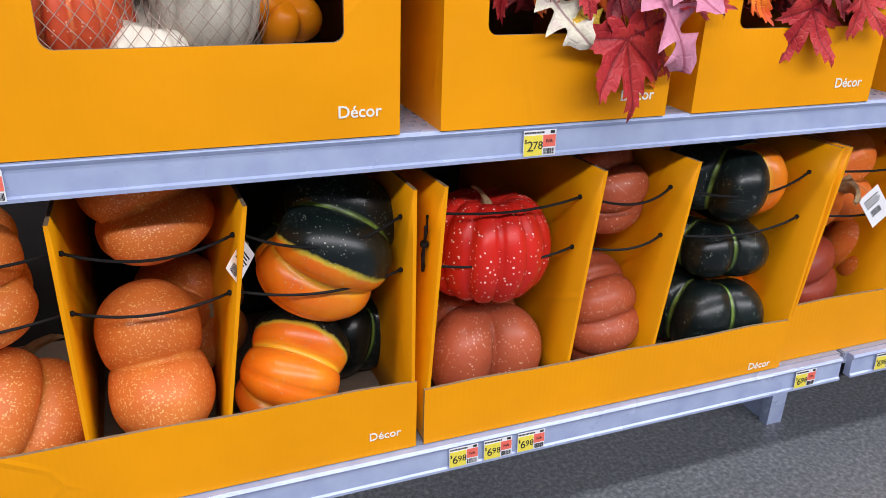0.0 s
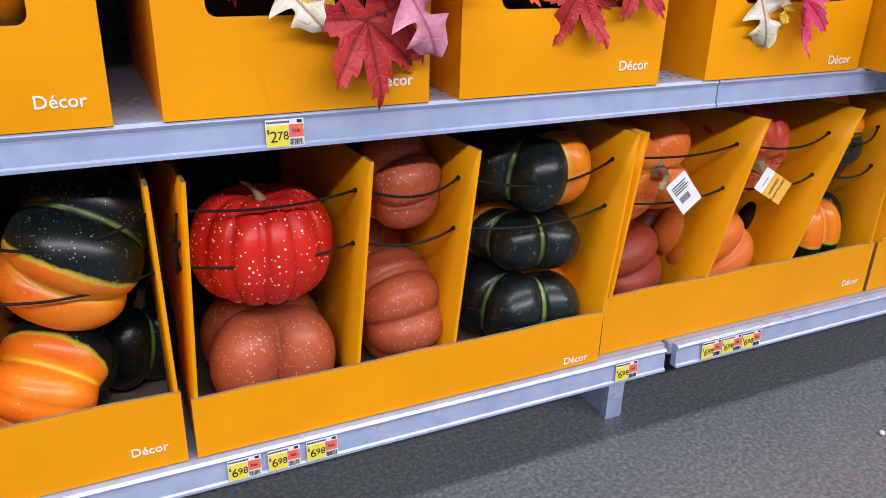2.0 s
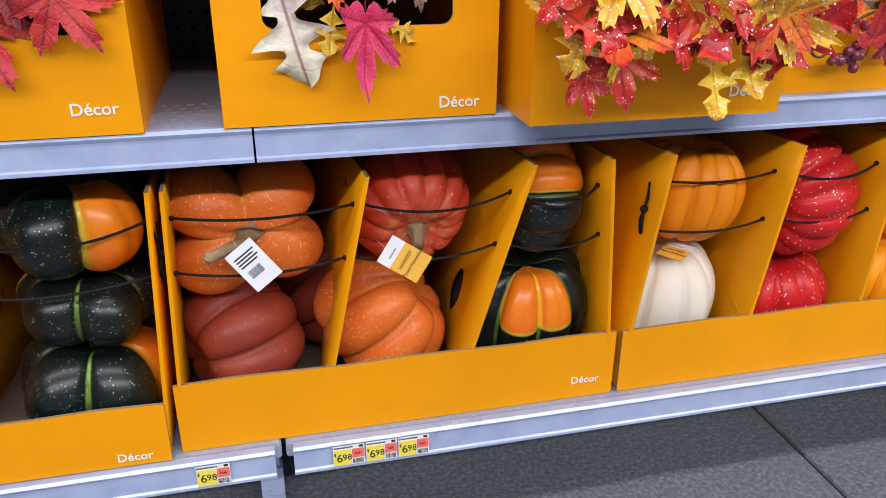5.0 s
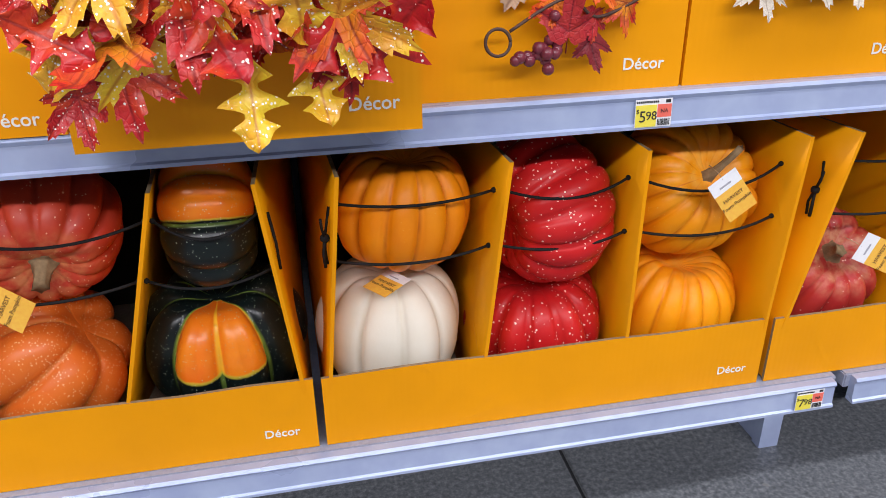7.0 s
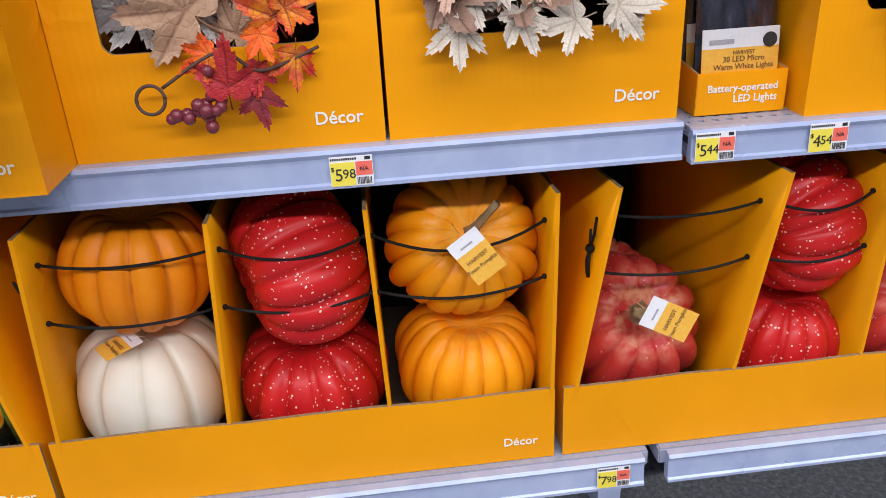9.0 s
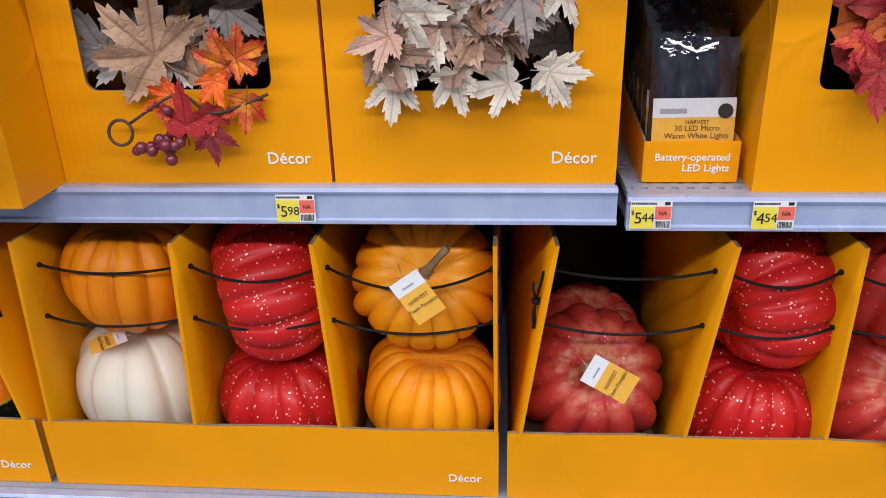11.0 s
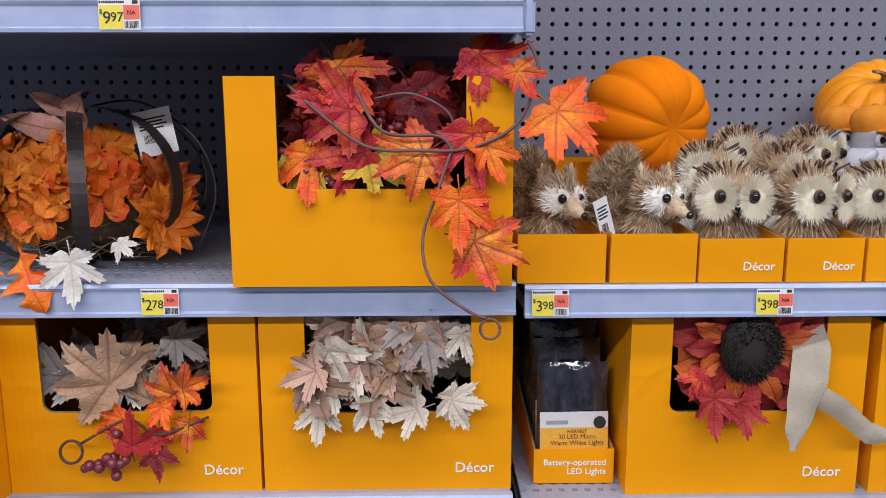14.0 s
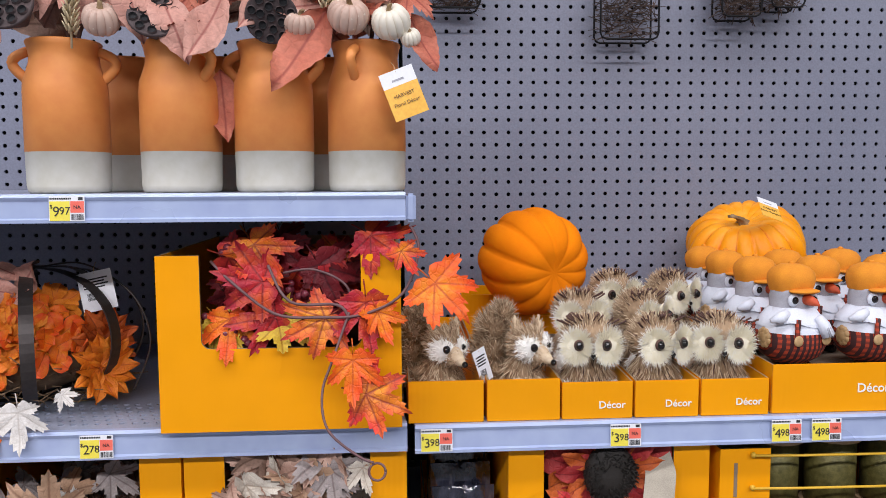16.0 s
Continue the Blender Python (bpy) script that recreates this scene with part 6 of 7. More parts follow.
def owl_mesh(seed):
    """Facing -y, standing on z = 0, about 11 cm high."""
    rnd = random.Random(seed)
    bm = bmesh.new()
    ball(bm, (0, 0, 0.034), (0.034, 0.032, 0.036), 0)
    for mi, n in ((1, 620), (0, 520), (5, 120)):
        bristles(bm, (0, 0, 0.036), (0.034, 0.032, 0.036), n, 0.018, mi, rnd, (0, -0.1, -1.6), None, 0.0009)
    ball(bm, (0, 0, 0.085), (0.036, 0.033, 0.027), 0)
    for mi, n in ((0, 820), (1, 560), (5, 90)):
        bristles(bm, (0, 0, 0.085), (0.036, 0.033, 0.027), n, 0.012, mi, rnd, (0, 0.9, 0.5), lambda d: d.y > -0.25 or d.z > 0.62, 0.0009)
    for s in (-1, 1):
        out = (s * 0.32, -1, 0.05)
        c = Vector((s * 0.0205, -0.033, 0.081))
        ball(bm, c, (0.016, 0.006, 0.017), 2, 18)
        eye_disc(bm, c + Vector((s * 0.002, -0.005, 0)), 0.0205, out, 760, 2, rnd)
        eye_disc(bm, c + Vector((s * 0.002, -0.003, 0)), 0.0235, out, 420, 3, rnd)
        ball(bm, c + Vector((-s * 0.001, -0.0085, 0.002)), (0.0072, 0.004, 0.0072), 5, 14)
        ball(bm, c + Vector((-s * 0.001, -0.0110, 0.002)), 0.0056, 4, 14)
        ball(bm, (s * 0.030, -0.020, 0.018), (0.012, 0.014, 0.016), 3)
        bristles(bm, (s * 0.030, -0.020, 0.018), (0.012, 0.014, 0.016), 220, 0.009, 3, rnd, (0, -0.2, -0.6), None, 0.0008)
    tube(bm, [(0, -0.039, 0.074), (0, -0.047, 0.070), (0, -0.045, 0.063)], [0.0042, 0.0034, 0.0006], 8, 4)
    for i in range(20):
        x = rnd.uniform(-0.036, 0.036)
        p = Vector((x, rnd.uniform(-0.024, 0.004), 0.110 - 9 * x * x))
        q = p + Vector((x * 0.5 + rnd.gauss(0, 0.003), rnd.gauss(-0.006, 0.004), 0.008))
        tube(bm, [p, q], [0.0008, 0.0013], 4, 5)
    return bm


def squirrel_mesh(seed):
    """Facing right and forward, tail behind, about 13 cm high."""
    rnd = random.Random(seed)
    bm = bmesh.new()
    ball(bm, (0, 0, 0.036), (0.027, 0.030, 0.040), 0)
    for mi, n in ((0, 560), (1, 620)):
        bristles(bm, (0, 0, 0.038), (0.027, 0.030, 0.040), n, 0.015, mi, rnd, (0, 0, -1.4), None, 0.0009)
    ball(bm, (0.006, -0.020, 0.026), (0.017, 0.014, 0.026), 1)
    bristles(bm, (0.006, -0.022, 0.026), (0.017, 0.014, 0.026), 260, 0.009, 1, rnd, (0, -0.2, -1.0), None, 0.0008)
    ball(bm, (0.006, -0.006, 0.086), (0.025, 0.028, 0.024), 0)
    for mi, n in ((0, 520), (1, 480)):
        bristles(bm, (0.006, -0.006, 0.086), (0.025, 0.028, 0.024), n, 0.012, mi, rnd, (-0.6, 0.8, 0.3), lambda d: not (d.y < -0.55 and d.z < 0.35), 0.0008)
    for c, r in (((0.000, -0.029, 0.085), (0.017, 0.010, 0.015)), ((0.026, -0.019, 0.086), (0.009, 0.011, 0.014))):
        ball(bm, c, r, 2)
        bristles(bm, c, r, 240, 0.008, 2, rnd, (-0.5, 0.2, 0.1), None, 0.0008)
    tube(bm, [(0.012, -0.020, 0.080), (0.018, -0.036, 0.076), (0.026, -0.052, 0.071)], [0.0155, 0.0115, 0.0035], 14, 1)
    bristles(bm, (0.016, -0.032, 0.074), (0.012, 0.014, 0.009), 220, 0.010, 0, rnd, (-0.3, 0.7, -0.3), None, 0.0007)
    ball(bm, (0.0268, -0.054, 0.0708), 0.0042, 4, 10)
    ball(bm, (0.004, -0.0405, 0.0885), 0.0054, 4, 12)
    ball(bm, (0.0285, -0.0265, 0.0885), 0.0045, 4, 12)
    for i in range(10):
        p = Vector((0.020, -0.044, 0.071))
        tube(bm, [p, p + Vector((rnd.uniform(-0.03, 0.03), -0.004, rnd.uniform(-0.016, -0.004)))], [0.0004, 0.0002], 3, 4)
    for s in (-1, 1):
        e = Vector((0.006 + 0.015 * s, 0.0, 0.108))
        tube(bm, [e - Vector((0, 0, 0.010)), e, e + Vector((0.003 * s, 0, 0.018))], [0.007, 0.0075, 0.001], 8, 1)
        bristles(bm, e, (0.006, 0.006, 0.010), 130, 0.010, 1, rnd, (0, 0, 1.2), None, 0.0008)
    path = [(-0.014, 0.030, 0.018), (-0.030, 0.036, 0.044), (-0.038, 0.036, 0.076), (-0.036, 0.030, 0.106), (-0.022, 0.026, 0.124)]
    for k, p in enumerate(path):
        r = (0.020, 0.023, 0.024, 0.021, 0.014)[k]
        ball(bm, p, r, 0)
        for mi, n in ((0, 420), (1, 320)):
            bristles(bm, p, r, n, 0.013, mi, rnd, (-0.1, 0.1, 0.5), None, 0.0008)
    for s in (-1, 1):
        ball(bm, (0.016 * s, -0.030, 0.009), (0.011, 0.013, 0.009), 1)
        ball(bm, (0.014 * s, -0.030, 0.040), (0.006, 0.012, 0.007), 1)
    ball(bm, (0.002, -0.040, 0.028), (0.009, 0.008, 0.010), 5)
    return bm


PLAID, pt, pb = nt("plaid_cloth", 0.85, 0, (0.2, 0.03, 0.02))
pv = coords(pt)
w1 = node(pt, "ShaderNodeTexWave", Scale=38.0)
w2 = node(pt, "ShaderNodeTexWave", Scale=38.0)
w2.bands_direction = "Z"
for w in (w1, w2):
    pt.links.new(pv, w.inputs["Vector"])
pc = mixc(pt, ramp(pt, w1.outputs["Fac"], [(0.45, (0, 0, 0)), (0.55, (1, 1, 1))]), (0.42, 0.050, 0.018), (0.05, 0.012, 0.012))
pc = mixc(pt, mathn(pt, "MULTIPLY", ramp(pt, w2.outputs["Fac"], [(0.45, (0, 0, 0)), (0.55, (1, 1, 1))]), 0.6), pc, (0.04, 0.012, 0.012))
pt.links.new(pc, pb.inputs["Base Color"])
FELT = mottled("white_felt", (0.64, 0.67, 0.75), (0.72, 0.75, 0.82), 40, 0.95, 0, 500, 0.6)
CAPC = mottled("cap_orange", (0.66, 0.22, 0.012), (0.74, 0.28, 0.020), 40, 0.9, 0, 500, 0.6)
BEAK = mottled("beak_red", (0.52, 0.06, 0.02), (0.6, 0.1, 0.03), 40, 0.6)
BUTTON = mottled("wood_button", (0.42, 0.26, 0.11), (0.5, 0.33, 0.16), 60, 0.5)


def bird_mesh(seed):
    """Plump stuffed bird in a flat cap, scarf and plaid trousers; faces -y, about 15 cm high."""
    rnd = random.Random(seed)
    bm = bmesh.new()
    prof = [(0.0, 0.010, 1), (0.026, 0.012, 1), (0.044, 0.024, 1), (0.052, 0.040, 1), (0.0525, 0.052, 1), (0.051, 0.060, 0), (0.047, 0.074, 0), (0.039, 0.088, 0), (0.032, 0.096, 2), (0.0325, 0.110, 2), (0.030, 0.122, 2), (0.018, 0.132, 2), (0.0, 0.134, 2)]
    seg = 32
    rings = [[bm.verts.new((r * math.cos(2 * math.pi * k / seg), r * math.sin(2 * math.pi * k / seg), h)) for k in range(seg)] if r else [bm.verts.new((0, 0, h))] for r, h, _ in prof]
    for (a, b), (_, _, mi) in zip(zip(rings, rings[1:]), prof):
        for k in range(seg):
            k2 = (k + 1) % seg
            f = bm.faces.new((a[0], b[k2], b[k]) if len(a) == 1 else (a[k], a[k2], b[0]) if len(b) == 1 else (a[k], a[k2], b[k2], b[k]))
            f.material_index, f.smooth = mi, True
    # scarf: a broad folded collar with one hanging end
    rows = []
    for h, r, am in ((0.070, 0.0505, 0.005), (0.077, 0.0490, 0.004), (0.085, 0.043, 0.002), (0.093, 0.036, 0.0015), (0.096, 0.032, 0.001)):
        rows.append([bm.verts.new(((r + 0.0015 * math.sin(5 * a)) * math.cos(a), (r + 0.0015 * math.sin(5 * a)) * math.sin(a), h + am * math.sin(2 * a + 0.7 + seed) + am * 0.5 * math.sin(5 * a))) for a in [2 * math.pi * k / 36 for k in range(36)]])
    for a, b in zip(rows, rows[1:]):
        for k in range(36):
            f = bm.faces.new((a[k], a[(k + 1) % 36], b[(k + 1) % 36], b[k]))
            f.material_index, f.smooth = 0, True
    tube(bm, [(0.012, -0.046, 0.086), (0.018, -0.052, 0.074), (0.024, -0.056, 0.058)], [0.006, 0.009, 0.010], 6, 0)
    for k in range(3):
        tube(bm, [(0.014 + 0.004 * k, -0.0635 + 0.001 * k, 0.072), (0.018 + 0.004 * k, -0.0665 + 0.001 * k, 0.058)], 0.0008, 4, 2)
    tube(bm, [(-0.030, -0.030, 0.090), (-0.044, -0.034, 0.084), (-0.058, -0.030, 0.080)], [0.007, 0.009, 0.003], 8, 0)
    # cap: puffed crown in wedges, band, brim and button
    n, top = 40, []
    for h, r in ((0.120, 0.0315), (0.126, 0.0335), (0.136, 0.0360), (0.146, 0.0345), (0.154, 0.0275), (0.159, 0.016), (0.1605, 0.004)):
        top.append([bm.verts.new((r * (1 - 0.05 * abs(math.cos(4 * a)) ** 6) * math.cos(a), 0.002 + r * (1 - 0.05 * abs(math.cos(4 * a)) ** 6) * math.sin(a), h)) for a in [2 * math.pi * k / n for k in range(n)]])
    for a, b in zip(top, top[1:]):
        for k in range(n):
            f = bm.faces.new((a[k], a[(k + 1) % n], b[(k + 1) % n], b[k]))
            f.material_index, f.smooth = 3, True
    ball(bm, (0, -0.030, 0.1215), (0.025, 0.016, 0.004), 3, 20)
    ball(bm, (0, 0.002, 0.161), (0.005, 0.005, 0.003), 3, 10)
    tube(bm, [(0.003, -0.030, 0.110), (0.006, -0.046, 0.107), (0.008, -0.054, 0.103)], [0.009, 0.006, 0.001], 12, 4)
    for s in (-1, 1):
        ball(bm, (s * 0.0165, -0.0270, 0.1085), (0.0100, 0.0045, 0.0100), 0, 14)
        ball(bm, (s * 0.0165, -0.0312, 0.1085), (0.0055, 0.003, 0.0055), 5, 12)
        tube(bm, [(s * 0.024, -0.0490, 0.046), (s * 0.023, -0.0470, 0.066), (s * 0.020, -0.0440, 0.082)], 0.0042, 6, 1)
        ball(bm, (s * 0.024, -0.0515, 0.052), (0.0080, 0.0025, 0.0080), 6, 16)
        ball(bm, (s * 0.018, -0.012, 0.006), (0.010, 0.018, 0.008), 5, 10)
        for k in range(9):
            a = 2 * math.pi * k / 9
            ball(bm, (s * 0.0535, -0.010 + 0.010 * math.cos(a), 0.052 + 0.010 * math.sin(a)), (0.003, 0.006, 0.006), 6, 8)
        ball(bm, (s * 0.0545, -0.010, 0.052), (0.003, 0.010, 0.010), 6, 12)
    return bm


def figure(name, me, x, y, z, turn, label, cat, group):
    ob = new(name, me)
    ob.matrix_basis = pose(x, y, z, 0, 0, turn)
    return tagged(ob, label, cat, group)


def store_mesh(name, bm, mats):
    me = bpy.data.meshes.new(name)
    bm.to_mesh(me)
    bm.free()
    for m in mats:
        me.materials.append(m)
    return me


FUR = (STRAW, STRAW_L, CREAM_F, FUZZ, BEAD, DARKTIP)
owls = [store_mesh("owl", owl_mesh(k), FUR) for k in (1, 2)]
sqs = [store_mesh("squirrel", squirrel_mesh(k), (STRAW, STRAW_L, FUZZ, FUZZ, BEAD, ACORN)) for k in (3, 4)]
birds = [store_mesh("bird", bird_mesh(k), (FELT, PLAID, GREYF, CAPC, BEAK, BEAD, BUTTON)) for k in (5, 6)]
TZ = 0.8985
for x0, x1, h, wd in ((1.221, 1.324, 0.058, ()), (1.329, 1.430, 0.058, ()), (1.433, 1.532, 0.052, ("Décor",)), (1.536, 1.626, 0.052, ("Décor",)), (1.630, 1.727, 0.052, ("Décor",))):
    small_tray(x0, x1, TZ, 0.010, 0.40, h, wd, 0.0145, "small yellow tray holding bristle animal ornaments", 0.075)
small_tray(1.733, 2.10, TZ, 0.012, 0.40, 0.070, (), 0.0175, "wide yellow tray holding stuffed bird ornaments", 0.085)
tray_print = bpy.data.objects["small_tray.006"]
lettering("lettering", "Décor", 0.0185, 1.905, 0.0115, TZ + 0.028, WHITE_INK, [c for c in tray_print.children if c.name.startswith("front_board")][0], bold=0.012)
FZ = TZ + 0.0027
for k, (x0, x1) in enumerate(((1.224, 1.321), (1.332, 1.427), (1.436, 1.529), (1.539, 1.623), (1.633, 1.724), (1.736, 2.097))):
    tr = bpy.data.objects["small_tray" + ".%03d" % (k + 1)]
    if k == 5:
        part("riser", block(x0, x1, 0.016, 0.405, FZ - 0.0001, FZ + 0.046), BROWN, tr, "bare board platform")
    elif k > 1:
        part("riser", block(x0, x1, 0.125, 0.230, FZ - 0.0001, FZ + 0.020), BROWN, tr, "bare board step")
        part("riser", block(x0, x1, 0.2302, 0.405, FZ - 0.0001, FZ + 0.038), BROWN, tr, "bare board step")


def step(y):
    return FZ + (0.0383 if y > 0.23 else 0.0203 if y > 0.125 else 0.0)


for k, (x, y, tn) in enumerate(((1.268, 0.072, 4), (1.388, 0.072, 8))):
    ob = figure("squirrel_ornament", sqs[k % 2], x, y, step(y), tn, "brown sisal squirrel ornament with a white face and acorn", "ornament", "squirrels")
    ob.scale = (1.02, 1.02, 1.06)
for k, (x, y, tn) in enumerate(((1.483, 0.070, -4), (1.581, 0.068, 16), (1.678, 0.070, -12), (1.494, 0.182, 2), (1.592, 0.172, 34), (1.582, 0.29, 10), (1.676, 0.27, 30))):
    ob = figure("owl_ornament", owls[k % 2], x, y, step(y), tn, "brown sisal owl ornament with round cream eye discs", "ornament", "owls")
    ob.scale = (1.0, 1.0, 1.16)
for k, (x, y, tn) in enumerate(((1.790, 0.075, 10), (1.912, 0.075, 6), (2.03, 0.075, 6), (1.788, 0.185, 14), (1.895, 0.190, 2), (2.01, 0.19, 10), (1.786, 0.292, 20), (1.893, 0.297, 12), (2.00, 0.30, 8), (1.784, 0.382, 16))):
    ob = figure("bird_ornament", birds[k % 2], x, y, FZ + 0.0462, tn, "stuffed bird in orange cap, white scarf and plaid trousers", "ornament", "birds")
    ob.scale = (0.96, 0.93, 0.98)

# large pumpkins behind the trays
small_tray(1.33, 1.55, TZ, 0.420, 0.13, 0.115, (), 0.0175, "yellow carton tray under a pumpkin against the back panel")
PAINTS["flock"] = mottled("flocked_orange", (0.86, 0.205, 0.003), (0.92, 0.25, 0.004), 10, 0.95, 0, 900, 0.5, 0.1)
WORDS["flock"] = "flocked bright orange"
KINDS["ten"] = (11, 0.10, 0.6, 0.16)
pumpkin(1.453, 0.345, 1.083, 0.098, 0.090, "ten", "flock", (100, 0, 20), False, note=" by the back panel")
small_tray(1.72, 2.05, TZ, 0.425, 0.12, 0.11, (), 0.0175, "yellow carton tray under a golden pumpkin")
pumpkin(1.890, 0.440, 1.092, 0.112, 0.085, "many", "gold", (22, -16, 0), True, (0, 0), (0.032, 0.006, 0.03), note=" behind birds")

# scarecrow-like brown plush at the far end
PLUSH = mottled("plush_brown", (0.07, 0.035, 0.025), (0.12, 0.06, 0.045), 30, 0.95, 0, 300, 0.8)
p = thing("plush_gnome", "dark brown plush gnome with an orange knitted cap", "ornament", pose(2.16, 0.16, TZ))
bm = bmesh.new()
ball(bm, (0, 0, 0.075), (0.055, 0.05, 0.075), 0, 24)
part("body", bm, PLUSH, p)
bm = bmesh.new()
ball(bm, (0, 0, 0.17), (0.042, 0.04, 0.042), 0, 20)
part("head", bm, PLUSH, p)
bm = bmesh.new()
tube(bm, [(0, 0, 0.175), (0, 0, 0.21), (0.012, 0, 0.25), (0.03, -0.005, 0.28)], [0.046, 0.038, 0.020, 0.006], 20)
part("cap", bm, CAPC, p, "orange cap", True)

# twig brushes hanging in wire frames on the back panel
TWIGS = mottled("dark_twigs", (0.045, 0.028, 0.022), (0.10, 0.065, 0.05), 80, 0.9)
for x, z, w, h in ((1.671, 1.503, 0.058, 0.16), (1.896, 1.549, 0.040, 0.13), (1.990, 1.567, 0.034, 0.13), (1.327, 1.560, 0.050, 0.13)):
    s = thing("twig_hanger", "dark twig bundle in a black wire frame", "wall decoration", pose(x, BACK_Y - 0.05, z), "twig hangers")
    bm = bmesh.new()
    rnd = random.Random(int(x * 100))
    for i in range(260):
        a = Vector((rnd.uniform(-w, w) * 0.9, rnd.uniform(-0.022, 0.022), rnd.uniform(0.006, h * 0.85)))
        d = Vector((rnd.gauss(0, 1), rnd.gauss(0, 0.4), rnd.gauss(0, 0.45))).normalized() * rnd.uniform(0.012, 0.03)
        tube(bm, [a - d, a + d], 0.0009, 3)
    part("twigs", bm, TWIGS, s)
    bm = bmesh.new()
    r = 0.012
    loop = [(-w, 0.0, h), (-w, 0, r), (-w + r * 0.3, 0, r * 0.3), (-w + r, 0, 0), (w - r, 0, 0), (w - r * 0.3, 0, r * 0.3), (w, 0, r), (w, 0, h), (-w, 0, h)]
    tube(bm, [(a, b - 0.024, c) for a, b, c in loop], 0.002, 6)
    tube(bm, [(a, b + 0.024, c) for a, b, c in loop], 0.002, 6)
    part("wire_frame", bm, CORD, s)
    bm = bmesh.new()
    tube(bm, [(0, 0, h), (0, 0.01, h + 0.02), (0, 0.049, h + 0.02)], 0.002, 6)
    part("hook", bm, RAIL, s)

# ---- mini pumpkins in net bags ----
PAINTS["minired"] = gourd_paint("mini_red", (0.55, 0.055, 0.02), (0.64, 0.10, 0.03), (0.8, 0.3, 0.1), (0.9, 0.6, 0.4), 0.4, 260, 0.4)
WORDS["minired"] = "small orange-red"
PAINTS["knit"] = mottled("knit_cream", (0.50, 0.46, 0.38), (0.58, 0.54, 0.45), 20, 0.9, 0, 500, 0.9)
WORDS["knit"] = "small knitted cream"
M0 = 0.6430
pumpkin(-1.118, 0.075, M0 + 0.115, 0.062, 0.060, "round", "minired", (8, 0, 0), False, note=" in a net bag")
pumpkin(-1.050, 0.070, M0 + 0.075, 0.055, 0.045, "round", "cream", (10, 12, 0), False, note=" in a net bag")
pumpkin(-0.985, 0.085, M0 + 0.125, 0.055, 0.060, "ten", "knit", (0, 8, 0), False, note=" in a net bag")
pumpkin(-0.905, 0.100, M0 + 0.118, 0.045, 0.038, "fat", "amber", (60, 0, 10), False, note=" in a carton")
for x, y, z, r in ((-1.118, 0.075, M0 + 0.03, 0.05), (-0.985, 0.09, M0 + 0.034, 0.05), (-0.905, 0.10, M0 + 0.040, 0.05), (-0.925, 0.20, M0 + 0.09, 0.07), (-1.02, 0.21, M0 + 0.09, 0.07)):
    pumpkin(x, y, z, r, r * 0.75, "round", "knit" if x > -1.05 else "minired", (0, 0, 0), False, note=" in a carton")
NET = mottled("net_cord", (0.35, 0.25, 0.2), (0.45, 0.33, 0.27), 50, 0.7)
nb = thing("net_bag", "fine mesh net bag round small pumpkins", "net bag")
bm = bmesh.new()
rnd = random.Random(2)
for (cx_, cz_, r_) in ((-1.118, M0 + 0.115, 0.066), (-1.050, M0 + 0.078, 0.060), (-0.985, M0 + 0.125, 0.062)):
    for s in (-1, 1):
        for i in range(12):
            pts = []
            for k in range(15):
                v = -1 + 2 * k / 14
                a = math.radians(-178 + 15 * i + s * 50 * v)
                q = math.sqrt(max(0.02, 1 - v * v * 0.92))
                pts.append((cx_ + r_ * q * math.cos(a), 0.075 + r_ * q * math.sin(a), cz_ + r_ * v))
            tube(bm, pts, 0.00045, 3)
part("mesh_net", bm, NET, nb)


# ---- price tickets on the rails ----
def price_ticket(x, z, dollars, cents, y=-0.0022, w=0.043, h=0.031, shown=True):
    s = thing("price_ticket", f"yellow and red rail price ticket{' reading ' + dollars + '.' + cents if shown else ''}", "price ticket", pose(x, y, z, -3), "price tickets")
    part("card", block(0, w, -0.0004, 0, 0, h), CARD_WHITE, s)
    pp = part("price_panel", block(0.0006, w * 0.58, -0.0007, -0.0004, 0.0006, h * 0.80), TAG_YELLOW, s, "yellow panel")
    cp = part("code_panel", block(w * 0.60, w - 0.0006, -0.0007, -0.0004, h * 0.34, h * 0.80), TAG_RED, s, "red panel")
    if shown:
        lettering("lettering", "$", 0.0065, 0.0010, -0.0010, h * 0.52, INK, pp, "LEFT")
        lettering("lettering", dollars, 0.0178, 0.0042, -0.0010, h * 0.20, INK, pp, "LEFT")
        lettering("lettering", cents, 0.0135, 0.0122, -0.0010, h * 0.27, INK, pp, "LEFT")
    lettering("lettering", "NA", 0.0062, w * 0.79, -0.0010, h * 0.50, INK, cp, "CENTER")
    bm = bmesh.new()
    rnd = random.Random(int(x * 1000))
    u = w * 0.62
    while u < w - 0.002:
        k = rnd.choice((0.0004, 0.0008))
        cuboid(bm, u, u + k, -0.0008, -0.0004, h * 0.05, h * 0.28)
        u += k + rnd.choice((0.0004, 0.0007))
    cuboid(bm, w * 0.82, w * 0.95, -0.0008, -0.0004, h * 0.85, h * 0.96)
    u = 0.001
    while u < w * 0.6:
        cuboid(bm, u, u + 0.0016, -0.0008, -0.0004, h * 0.87, h * 0.94)
        u += 0.0022
    part("print", bm, INK, s, "black bar code and small print bars")
    return s


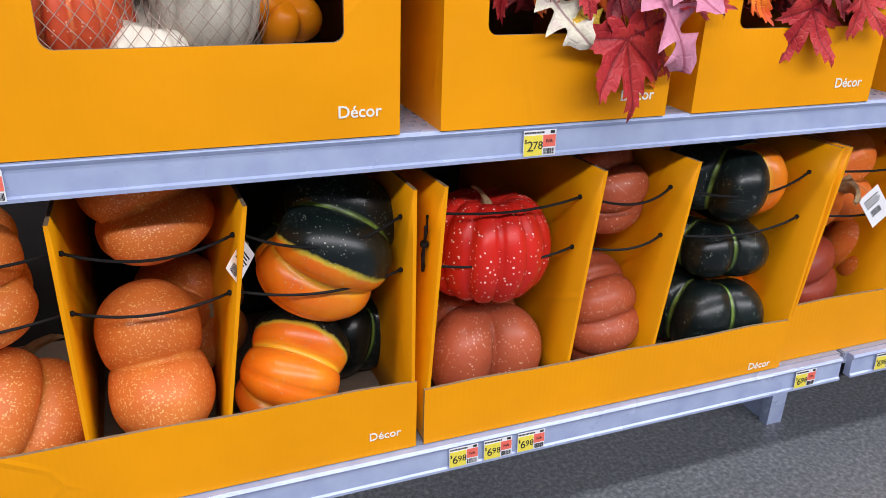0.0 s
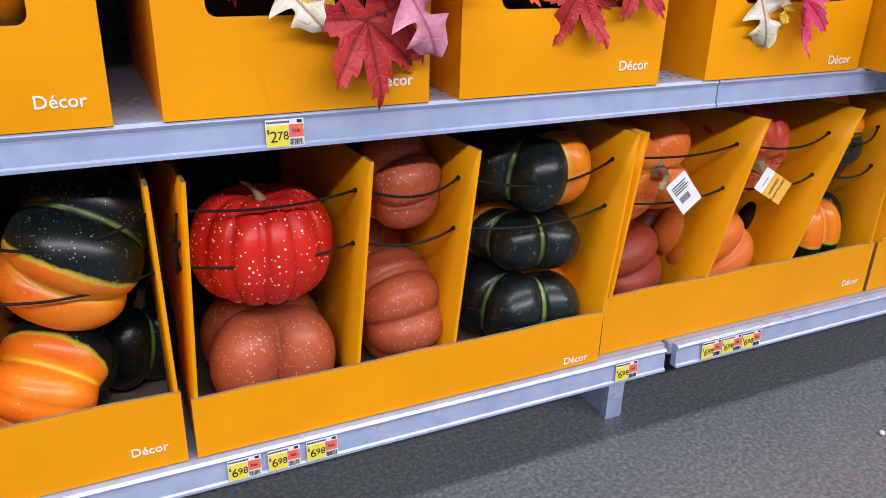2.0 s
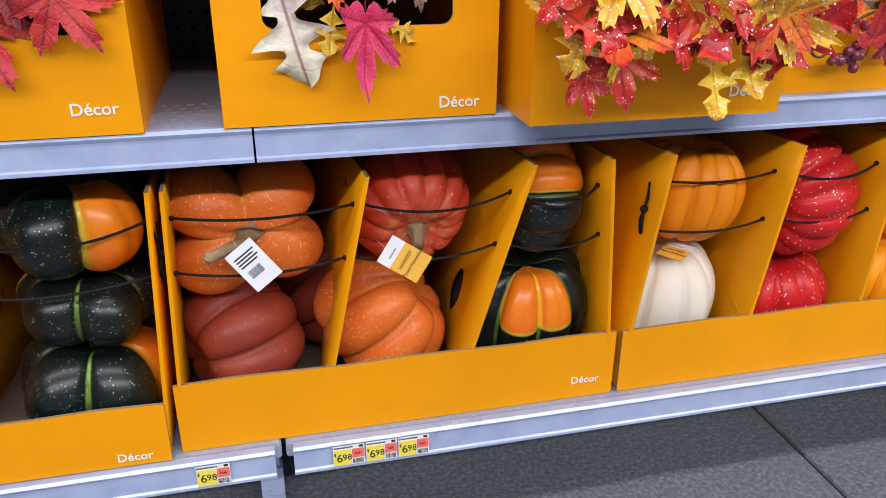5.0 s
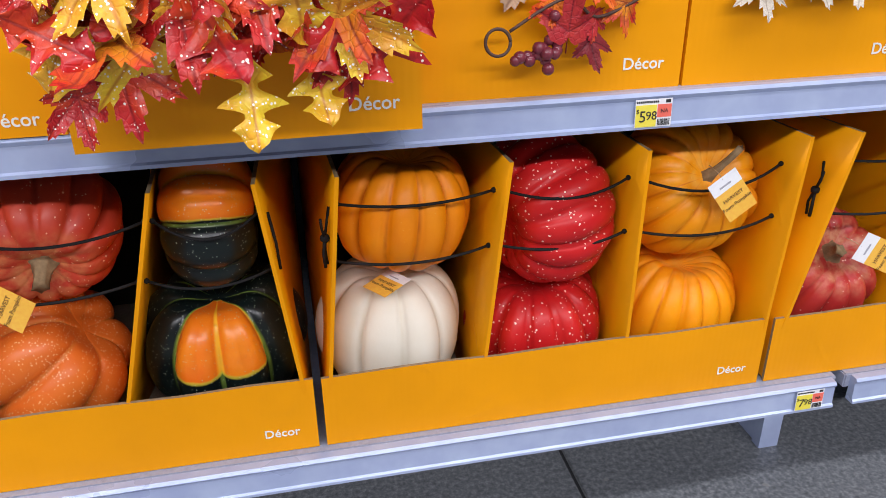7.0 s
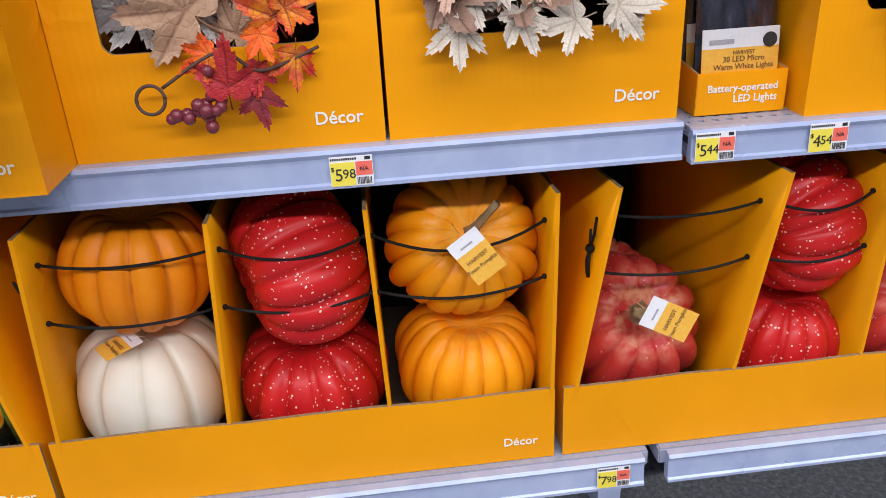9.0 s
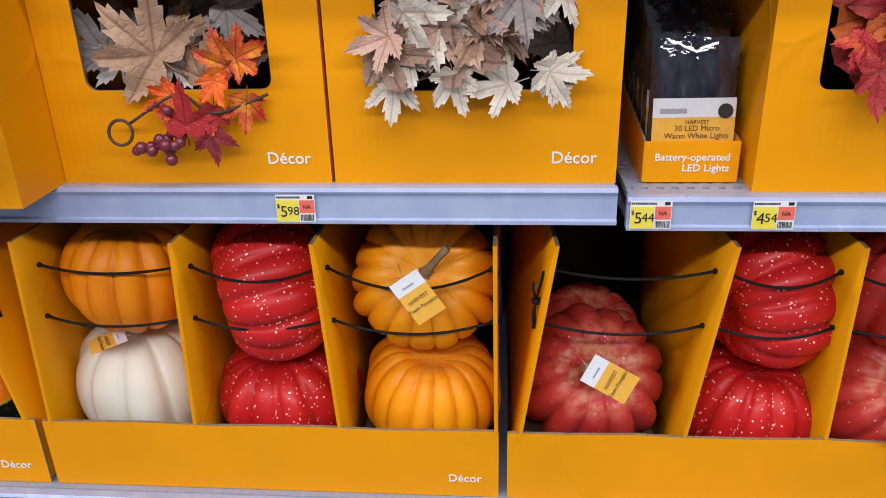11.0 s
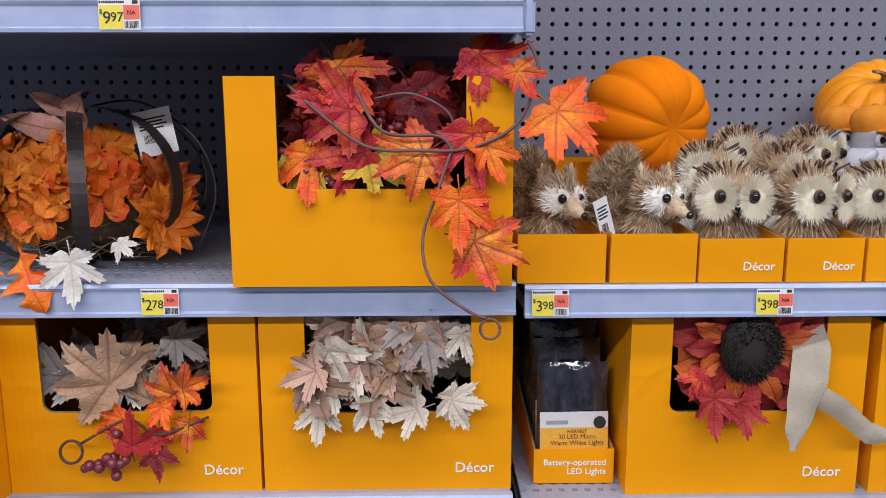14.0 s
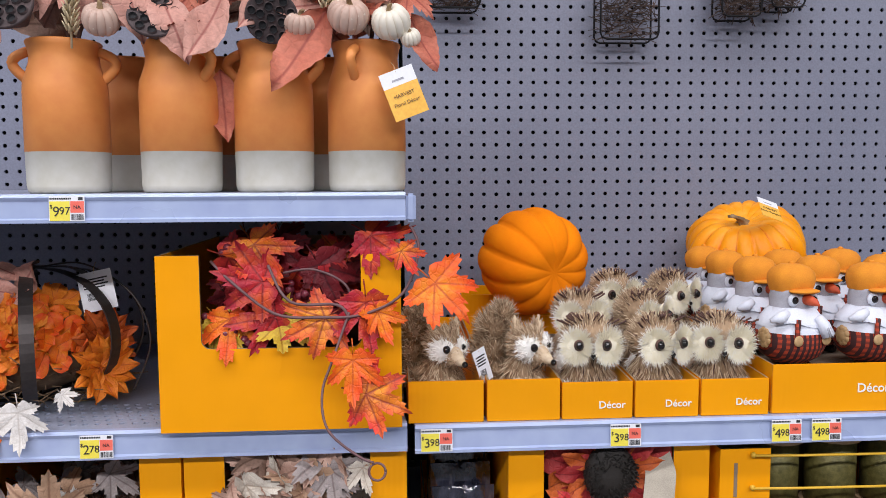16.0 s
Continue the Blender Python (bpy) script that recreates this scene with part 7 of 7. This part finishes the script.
for x, d, c in ((-1.232, "2", "78"), (-0.648, "2", "78"), (0.853, "5", "98"), (1.232, "5", "44"), (1.357, "4", "54")):
    price_ticket(x, 0.6005 if x < 1.2 else 0.5945, d, c)
for x, d, c in ((0.789, "2", "78"), (1.237, "3", "98"), (1.498, "3", "98"), (1.727, "4", "98"), (1.785, "4", "98")):
    price_ticket(x, 0.8665 if x < 1.2 else 0.8625, d, c)
price_ticket(0.777, 1.1805, "9", "97", -0.0302)
for x in (-0.724, -0.672, -0.620, 0.064, 0.109, 0.154):
    price_ticket(x, 0.160, "6", "98", 0.0038)
price_ticket(-0.114, 0.160, "6", "98", 0.0038)
price_ticket(1.145, 0.160, "7", "98", 0.0038)


# ---- hang tags ----
def hang_tag(x, y, z, rot, back=False, words=("HARVEST", "Foam Pumpkin"), w=0.040, h=0.058):
    s = thing("hang_tag", "white barcode side of a swing tag" if back else "white and yellow swing tag reading HARVEST", "swing tag", pose(x, y, z, *rot), "swing tags")
    if back:
        part("card", block(-w / 2, w / 2, -0.0005, 0, -h, 0, 0.0002), CARD_WHITE, s)
        bm = bmesh.new()
        rnd = random.Random(3)
        for k in range(4):
            cuboid(bm, -w * 0.36, w * (0.36 - 0.1 * (k % 2)), -0.0008, -0.0005, -0.012 - 0.0042 * k, -0.0100 - 0.0042 * k)
        u = -w * 0.3
        while u < w * 0.15:
            k = rnd.choice((0.0005, 0.001))
            cuboid(bm, u, u + k, -0.0008, -0.0005, -0.042, -0.031)
            u += k + 0.0007
        part("print", bm, INK, s, "bar code and print bars")
    else:
        part("card_top", block(-w / 2, w / 2, -0.0005, 0, -h * 0.32, 0), CARD_WHITE, s)
        cd = part("card", block(-w / 2, w / 2, -0.0005, 0, -h, -h * 0.32), CARD_YELLOW, s)
        for k, wd in enumerate(words):
            lettering("lettering", wd, 0.0068, 0, -0.0010, -h * (0.56 + 0.17 * k), BROWN_INK, cd, "CENTER")
        part("print_bar", block(-0.009, 0.007, -0.0008, -0.0005, -h * 0.225, -h * 0.185), GREYF, s)
    bm = bmesh.new()
    tube(bm, [(0, -0.0006, -0.003), (0.001, 0.004, 0.006), (0, 0.016, 0.014)], 0.0005, 5)
    part("string", bm, KRAFT, s, "thin string")
    return s


hang_tag(-0.032, 0.026, 0.486, (-8, -38, 0), True)
hang_tag(0.146, 0.026, 0.468, (-12, -58, 0))
hang_tag(0.984, 0.022, 0.522, (-6, -36, 0))
hang_tag(1.200, 0.020, 0.408, (-14, -66, 0))
hang_tag(1.585, 0.020, 0.365, (-6, 4, 0))
hang_tag(1.207, 0.003, 1.372, (-4, -21, 0), False, ("HARVEST", "Floral Décor"), w=0.046, h=0.064)
hang_tag(MX + 0.105, MY - 0.03, MZ + 0.195, (-6, -12, 0), True, w=0.05)
hang_tag(1.415, 0.075, 1.010, (0, 8, 20), True, w=0.026, h=0.034)
hang_tag(1.318, 0.030, 0.995, (0, -20, 30), True, w=0.022, h=0.05)
hang_tag(-0.965, 0.05, 0.505, (-20, 60, 30), True, w=0.03, h=0.045)
hang_tag(1.885, 0.350, 1.190, (-55, 20, 0))
hang_tag(0.600, 0.085, 0.404, (-82, 0, -55), h=0.045)

# a scrap of foam on the floor
s = thing("foam_crumb", "tiny white crumb of foam on the concrete", "litter", pose(0.398, -0.13, 0.0))
bm = bmesh.new()
bmesh.ops.create_icosphere(bm, subdivisions=2, radius=0.005, matrix=Matrix.Translation((0, 0, 0.0045)))
part("crumb", bm, FUZZ, s)
